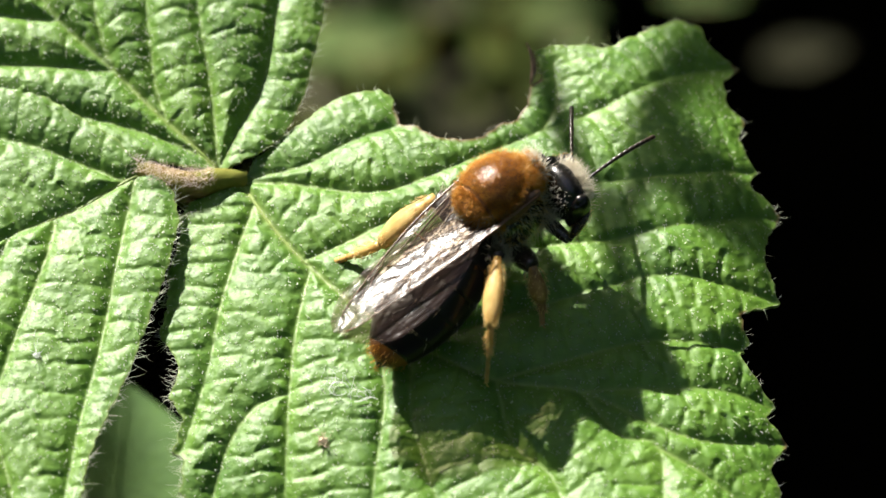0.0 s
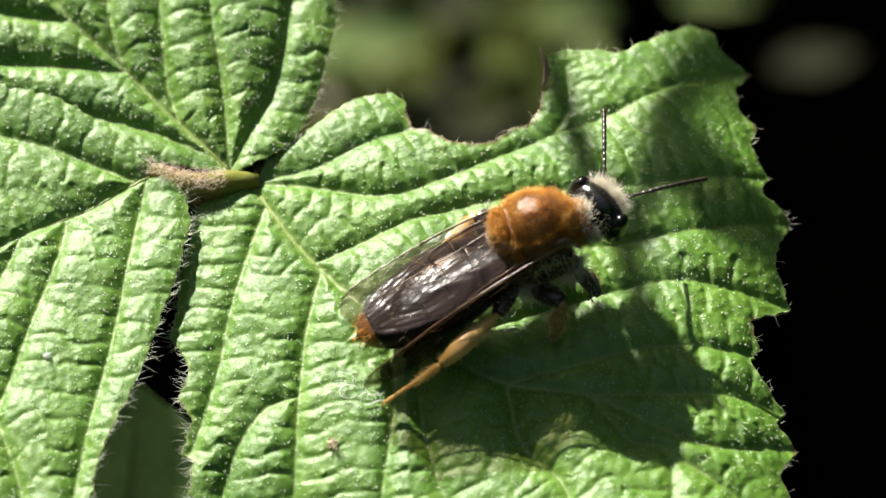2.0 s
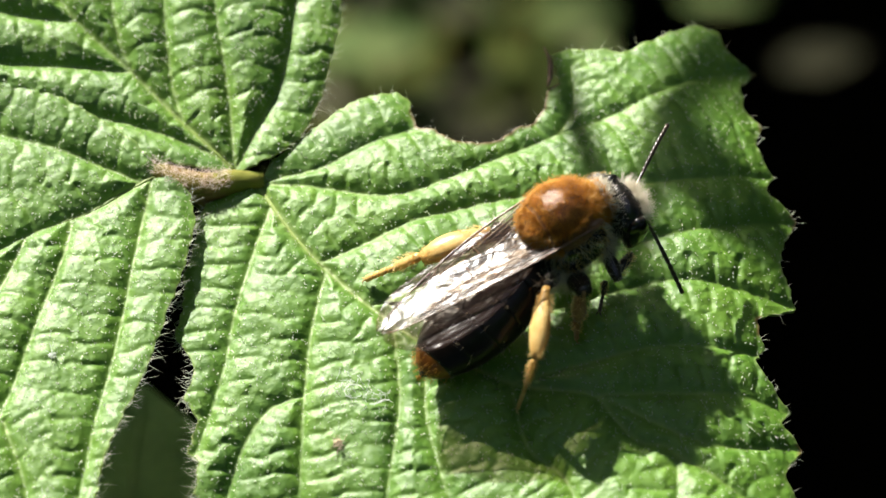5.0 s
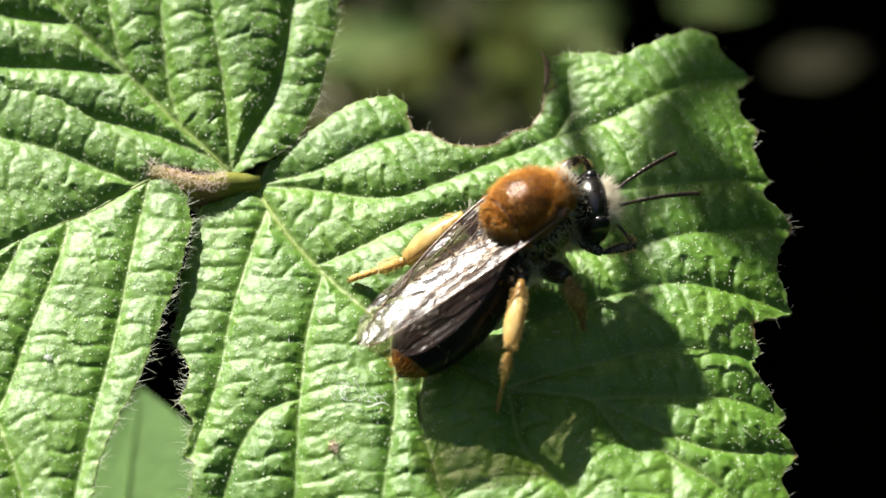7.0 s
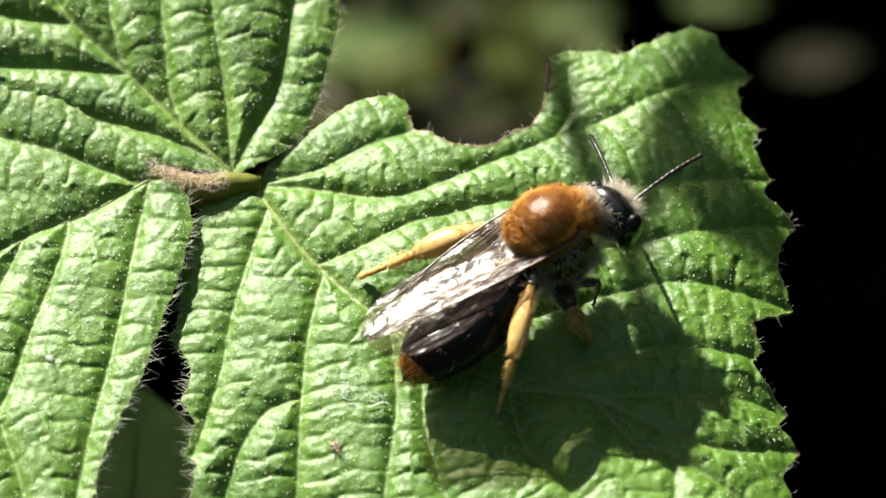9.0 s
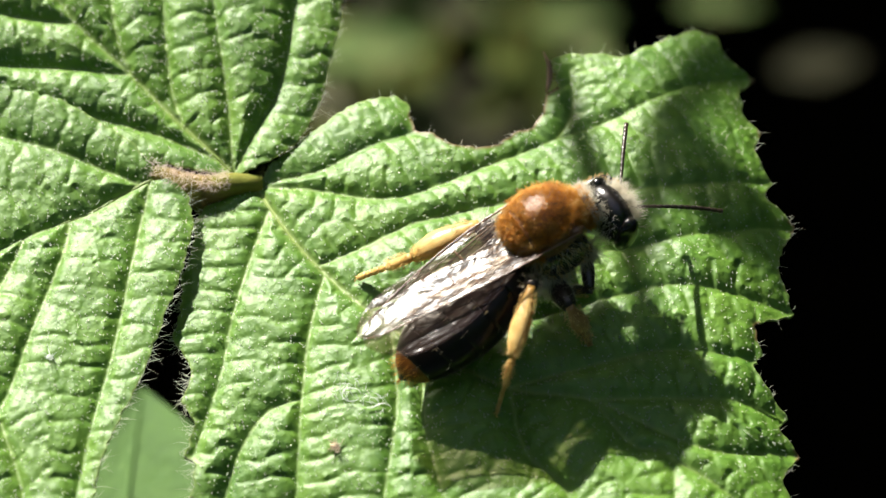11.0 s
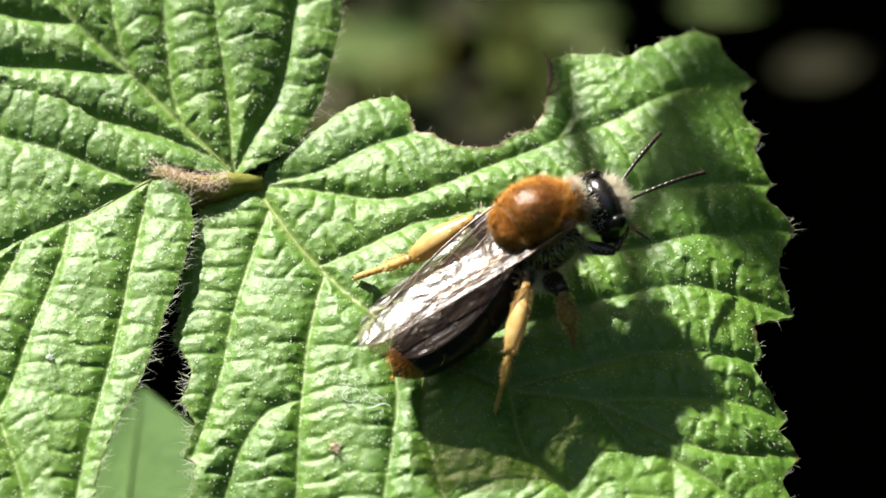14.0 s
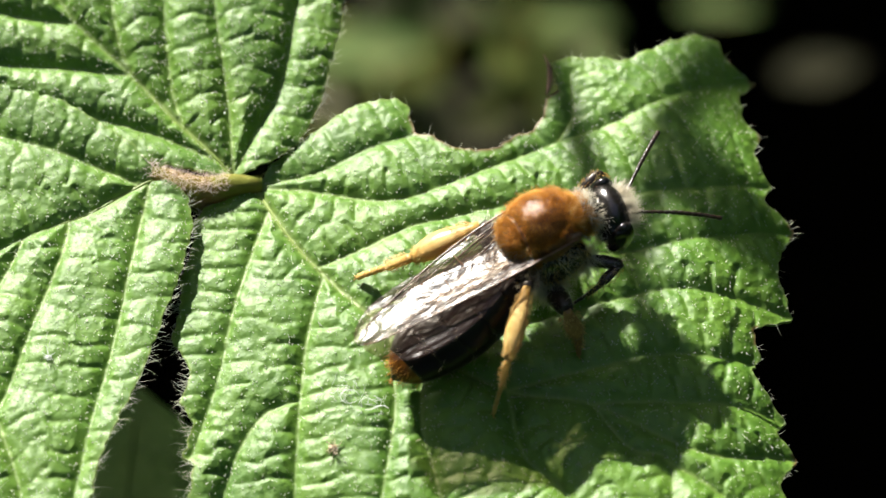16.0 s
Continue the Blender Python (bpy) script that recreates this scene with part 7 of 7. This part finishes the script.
    walk(legs['front', 'right'][2], [
        (0, pose(0.00214, -0.00230, -0.00161, 0.5, 40.3, 73.3)), (0.2, pose(0.00216, -0.00219, -0.00260, -0.1, -11.9, 37.8)),
        (0.5, pose(0.00192, -0.00210, -0.00275, -0.8, 14.6, -20.9)), (1, pose(0.00255, -0.00095, -0.00206, -1.0, 44.1, -21.8)),
        (1.5, pose(0.00062, -0.00145, -0.00305, 1.6, 78.9, 69.4)), (2, pose(0.00137, -0.00040, -0.00278, -0.4, 68.5, -125.6)),
        (2.5, pose(0.00087, -0.00053, -0.00272, -4.3, 80.2, -74.3)), (3, pose(0.00086, -0.00078, -0.00269, 0.6, 71.8, -147.2)),
        (3.5, pose(0.00083, -0.00081, -0.00271, 0.5, 69.0, -146.7)), (4, pose(-0.00003, -0.00116, -0.00287, -1.5, 77.4, -112.7)),
        (4.2, pose(-0.00005, -0.00083, -0.00285, -0.7, 64.5, -113.3)), (6.3, pose(0.00268, -0.00288, -0.00227, 0.8, 23.7, 163.3)),
        (6.5, pose(0.00313, -0.00076, -0.00178, -1.9, 67.5, -70.3)), (7, pose(0.00252, -0.00270, -0.00253, 0.6, -20.1, 88.4)),
        (7.5, pose(0.00267, -0.00200, -0.00236, 0.4, -23.4, 73.7)), (8, pose(0.00258, -0.00129, -0.00269, -0.6, 49.4, -105.8)),
        (8.5, pose(0.00074, -0.00205, -0.00239, 0.8, 19.0, 154.3)), (9, pose(0.00062, -0.00142, -0.00271, 1.4, 62.2, 172.6)),
        (9.2, pose(0.00097, -0.00139, -0.00278, 0.9, 45.7, 174.7)), (11.3, pose(-0.00067, -0.00167, -0.00258, 0.9, 37.2, 103.5)),
        (11.5, pose(0.00100, -0.00158, -0.00219, 0.6, 14.0, 176.8)), (12, pose(0.00274, 0.00006, -0.00227, -0.7, -16.3, -11.6)),
        (12.5, pose(0.00264, -0.00041, -0.00184, -0.8, 22.4, -25.1)), (13, pose(0.00148, -0.00301, -0.00270, 0.9, 32.1, 129.9)),
        (13.5, pose(0.00116, -0.00266, -0.00278, 0.9, 26.6, 146.3)), (14, pose(0.00297, -0.00107, -0.00211, -1.6, 60.0, -42.2)),
        (14.5, pose(0.00340, -0.00172, -0.00222, 0.7, 0.2, 104.3)), (15, pose(0.00258, -0.00150, -0.00228, -1.6, 60.5, -64.1)),
        (15.5, pose(0.00165, -0.00172, -0.00332, 0.4, 55.2, -149.9)), (16, pose(0.00078, -0.00185, -0.00240, 0.7, 17.8, 168.7)),
    ])
    walk(legs['front', 'left'][0], [
        (0, pose(0.00090, 0.00080, -0.00180, -0.8, -27.2, -18.9)), (0.2, pose(0.00090, 0.00080, -0.00180, -0.5, -29.3, 14.4)),
        (0.5, pose(0.00090, 0.00080, -0.00180, -0.5, -29.7, 15.4)), (1, pose(0.00090, 0.00080, -0.00180, -0.4, -33.6, 21.3)),
        (1.5, pose(0.00090, 0.00080, -0.00180, -0.0, -26.6, 42.9)), (2, pose(0.00090, 0.00080, -0.00180, 0.3, -29.6, 64.9)),
        (2.5, pose(0.00090, 0.00080, -0.00180, 0.4, -31.0, 68.4)), (3, pose(0.00090, 0.00080, -0.00180, 0.1, -28.5, 49.6)),
        (3.5, pose(0.00090, 0.00080, -0.00180, -0.0, -24.9, 41.9)), (4, pose(0.00090, 0.00080, -0.00180, 0.0, -29.1, 46.3)),
        (4.2, pose(0.00090, 0.00080, -0.00180, 0.1, -28.5, 50.6)), (6.3, pose(0.00090, 0.00080, -0.00180, -0.1, -27.4, 39.3)),
        (6.5, pose(0.00090, 0.00080, -0.00180, -0.2, -27.8, 31.3)), (7, pose(0.00090, 0.00080, -0.00180, -0.4, -32.6, 22.8)),
        (7.5, pose(0.00090, 0.00080, -0.00180, -0.2, -28.2, 29.6)), (8, pose(0.00090, 0.00080, -0.00180, -0.3, -27.5, 24.8)),
        (8.5, pose(0.00090, 0.00080, -0.00180, -0.5, -26.1, 14.3)), (9, pose(0.00090, 0.00080, -0.00180, 0.1, -37.4, 49.1)),
        (9.2, pose(0.00090, 0.00080, -0.00180, 0.0, -35.8, 46.4)), (11.3, pose(0.00090, 0.00080, -0.00180, -0.4, -33.7, 23.1)),
        (11.5, pose(0.00090, 0.00080, -0.00180, -0.3, -35.5, 26.3)), (12, pose(0.00090, 0.00080, -0.00180, -0.3, -29.0, 27.6)),
        (12.5, pose(0.00090, 0.00080, -0.00180, -0.5, -27.7, 11.7)), (13, pose(0.00090, 0.00080, -0.00180, -0.6, -23.8, -1.7)),
        (13.5, pose(0.00090, 0.00080, -0.00180, -0.5, -29.7, 11.8)), (14, pose(0.00090, 0.00080, -0.00180, -0.4, -30.6, 20.8)),
        (14.5, pose(0.00090, 0.00080, -0.00180, -0.3, -25.6, 26.5)), (15, pose(0.00090, 0.00080, -0.00180, -0.5, -26.4, 10.3)),
        (15.5, pose(0.00090, 0.00080, -0.00180, -0.5, -26.5, 10.9)), (16, pose(0.00090, 0.00080, -0.00180, -0.2, -25.6, 32.7)),
    ])
    walk(legs['front', 'left'][1], [
        (0, pose(0.00216, 0.00037, -0.00112, -0.7, 6.4, -19.0)), (0.2, pose(0.00217, 0.00113, -0.00107, -0.6, 3.9, -9.0)),
        (0.5, pose(0.00216, 0.00115, -0.00106, -0.7, 4.2, -12.2)), (1, pose(0.00206, 0.00125, -0.00097, -1.1, 43.3, -40.8)),
        (1.5, pose(0.00188, 0.00171, -0.00113, -0.6, 10.6, -2.8)), (2, pose(0.00145, 0.00198, -0.00106, -0.3, 3.5, 24.0)),
        (2.5, pose(0.00137, 0.00200, -0.00103, -0.3, 8.6, 25.3)), (3, pose(0.00175, 0.00180, -0.00108, -0.6, 27.3, 4.0)),
        (3.5, pose(0.00191, 0.00171, -0.00117, -0.6, 32.5, 5.1)), (4, pose(0.00181, 0.00175, -0.00107, -1.0, 52.4, -4.8)),
        (4.2, pose(0.00174, 0.00182, -0.00108, -0.9, 50.2, 0.5)), (6.3, pose(0.00193, 0.00164, -0.00111, -0.6, 13.6, -3.7)),
        (6.5, pose(0.00203, 0.00149, -0.00110, -0.6, 14.1, -4.4)), (7, pose(0.00206, 0.00129, -0.00099, -0.6, 14.2, -1.6)),
        (7.5, pose(0.00205, 0.00145, -0.00109, -0.5, -6.0, 9.0)), (8, pose(0.00211, 0.00136, -0.00111, -0.7, 25.2, -5.3)),
        (8.5, pose(0.00221, 0.00113, -0.00114, -0.7, 30.9, -8.2)), (9, pose(0.00168, 0.00170, -0.00089, -0.7, 31.2, -7.3)),
        (9.2, pose(0.00174, 0.00168, -0.00092, -0.6, 23.5, -2.3)), (11.3, pose(0.00205, 0.00129, -0.00097, -0.6, 6.8, -6.8)),
        (11.5, pose(0.00199, 0.00134, -0.00093, -0.6, 6.0, -6.2)), (12, pose(0.00206, 0.00141, -0.00107, -0.8, 26.1, -24.5)),
        (12.5, pose(0.00220, 0.00107, -0.00110, -0.9, 30.5, -23.7)), (13, pose(0.00227, 0.00076, -0.00119, -0.8, 26.1, -16.2)),
        (13.5, pose(0.00217, 0.00107, -0.00106, -0.7, 27.2, -10.2)), (14, pose(0.00211, 0.00126, -0.00104, -0.6, 19.7, -1.4)),
        (14.5, pose(0.00211, 0.00140, -0.00115, -0.5, -1.9, 2.9)), (15, pose(0.00222, 0.00104, -0.00113, -0.6, 4.0, -8.3)),
        (15.5, pose(0.00222, 0.00105, -0.00113, -0.6, 12.0, -6.9)), (16, pose(0.00204, 0.00153, -0.00115, -0.4, -8.5, 12.6)),
    ])
    walk(legs['front', 'left'][2], [
        (0, pose(0.00338, -0.00005, -0.00126, 0.6, 36.8, -168.9)), (0.2, pose(0.00345, 0.00092, -0.00116, -1.1, 50.7, -78.5)),
        (0.5, pose(0.00342, 0.00087, -0.00115, -0.9, 46.2, -83.8)), (1, pose(0.00278, 0.00064, -0.00186, 0.8, 16.0, 154.8)),
        (1.5, pose(0.00316, 0.00165, -0.00137, -0.9, 51.8, -93.7)), (2, pose(0.00264, 0.00251, -0.00114, -1.1, 51.5, -76.1)),
        (2.5, pose(0.00254, 0.00254, -0.00122, -0.8, 46.7, -92.5)), (3, pose(0.00291, 0.00188, -0.00168, -0.2, 31.4, -123.5)),
        (3.5, pose(0.00300, 0.00181, -0.00187, -0.1, 21.7, -127.8)), (4, pose(0.00260, 0.00168, -0.00210, -0.1, -4.9, -127.2)),
        (4.2, pose(0.00257, 0.00183, -0.00208, -0.1, -3.1, -129.2)), (6.3, pose(0.00319, 0.00156, -0.00141, -0.2, 35.3, -126.1)),
        (6.5, pose(0.00329, 0.00139, -0.00142, -0.3, 38.1, -119.4)), (7, pose(0.00332, 0.00126, -0.00131, -0.6, 41.6, -99.8)),
        (7.5, pose(0.00333, 0.00166, -0.00096, -1.0, 43.4, -69.6)), (8, pose(0.00328, 0.00125, -0.00166, 0.0, 23.3, -135.2)),
        (8.5, pose(0.00331, 0.00098, -0.00181, 0.0, 18.4, -138.3)), (9, pose(0.00278, 0.00156, -0.00156, 0.1, 23.8, -138.4)),
        (9.2, pose(0.00293, 0.00163, -0.00144, -0.1, 34.4, -129.3)), (11.3, pose(0.00333, 0.00114, -0.00112, -1.1, 46.7, -70.3)),
        (11.5, pose(0.00328, 0.00120, -0.00106, -1.1, 46.0, -68.3)), (12, pose(0.00312, 0.00092, -0.00164, -0.1, 46.6, -130.0)),
        (12.5, pose(0.00323, 0.00062, -0.00176, -0.3, 43.4, -120.3)), (13, pose(0.00339, 0.00043, -0.00177, -0.5, 44.3, -109.0)),
        (13.5, pose(0.00331, 0.00086, -0.00165, -0.7, 43.2, -95.6)), (14, pose(0.00333, 0.00123, -0.00148, -0.9, 46.0, -80.7)),
        (14.5, pose(0.00341, 0.00147, -0.00111, -1.0, 40.8, -28.1)), (15, pose(0.00351, 0.00085, -0.00122, -1.3, 53.8, -67.2)),
        (15.5, pose(0.00348, 0.00090, -0.00140, -0.8, 53.7, -101.1)), (16, pose(0.00329, 0.00181, -0.00096, -0.9, 47.5, -82.7)),
    ])
    # Unseen swaying leaf, added to shade the low leaf: aside when that is sunlit
    aside = [(0, 0.31), (0.5, 0.25), (1, 0.1), (2, 0.2), (3, 0.1), (4.2, 0.05), (6.3, 0.2), (6.5, 0.33), (7, 0.8), (7.5, 1.0), (8, 0.5), (8.5, 0.38), (9, 0.1), (9.2, 0.1), (10, 0.4), (11.3, 0.9), (11.5, 0.6), (12, 0.5), (12.5, 0.28), (13, 0.6), (13.5, 0.8), (14, 0.5), (14.5, 0.25), (15, 0.1), (16, 0.05)]
    rest = Vector((-14, 3, -22)) * MM + SUN * 0.40
    walk(sway_leaf, [(t, Matrix.Translation(rest + Vector((-0.028, -0.004, 0.003)) * a) @ pose(0, 0, 0, 0, -8 * a, 60 + 12 * a)) for t, a in aside])


motions()
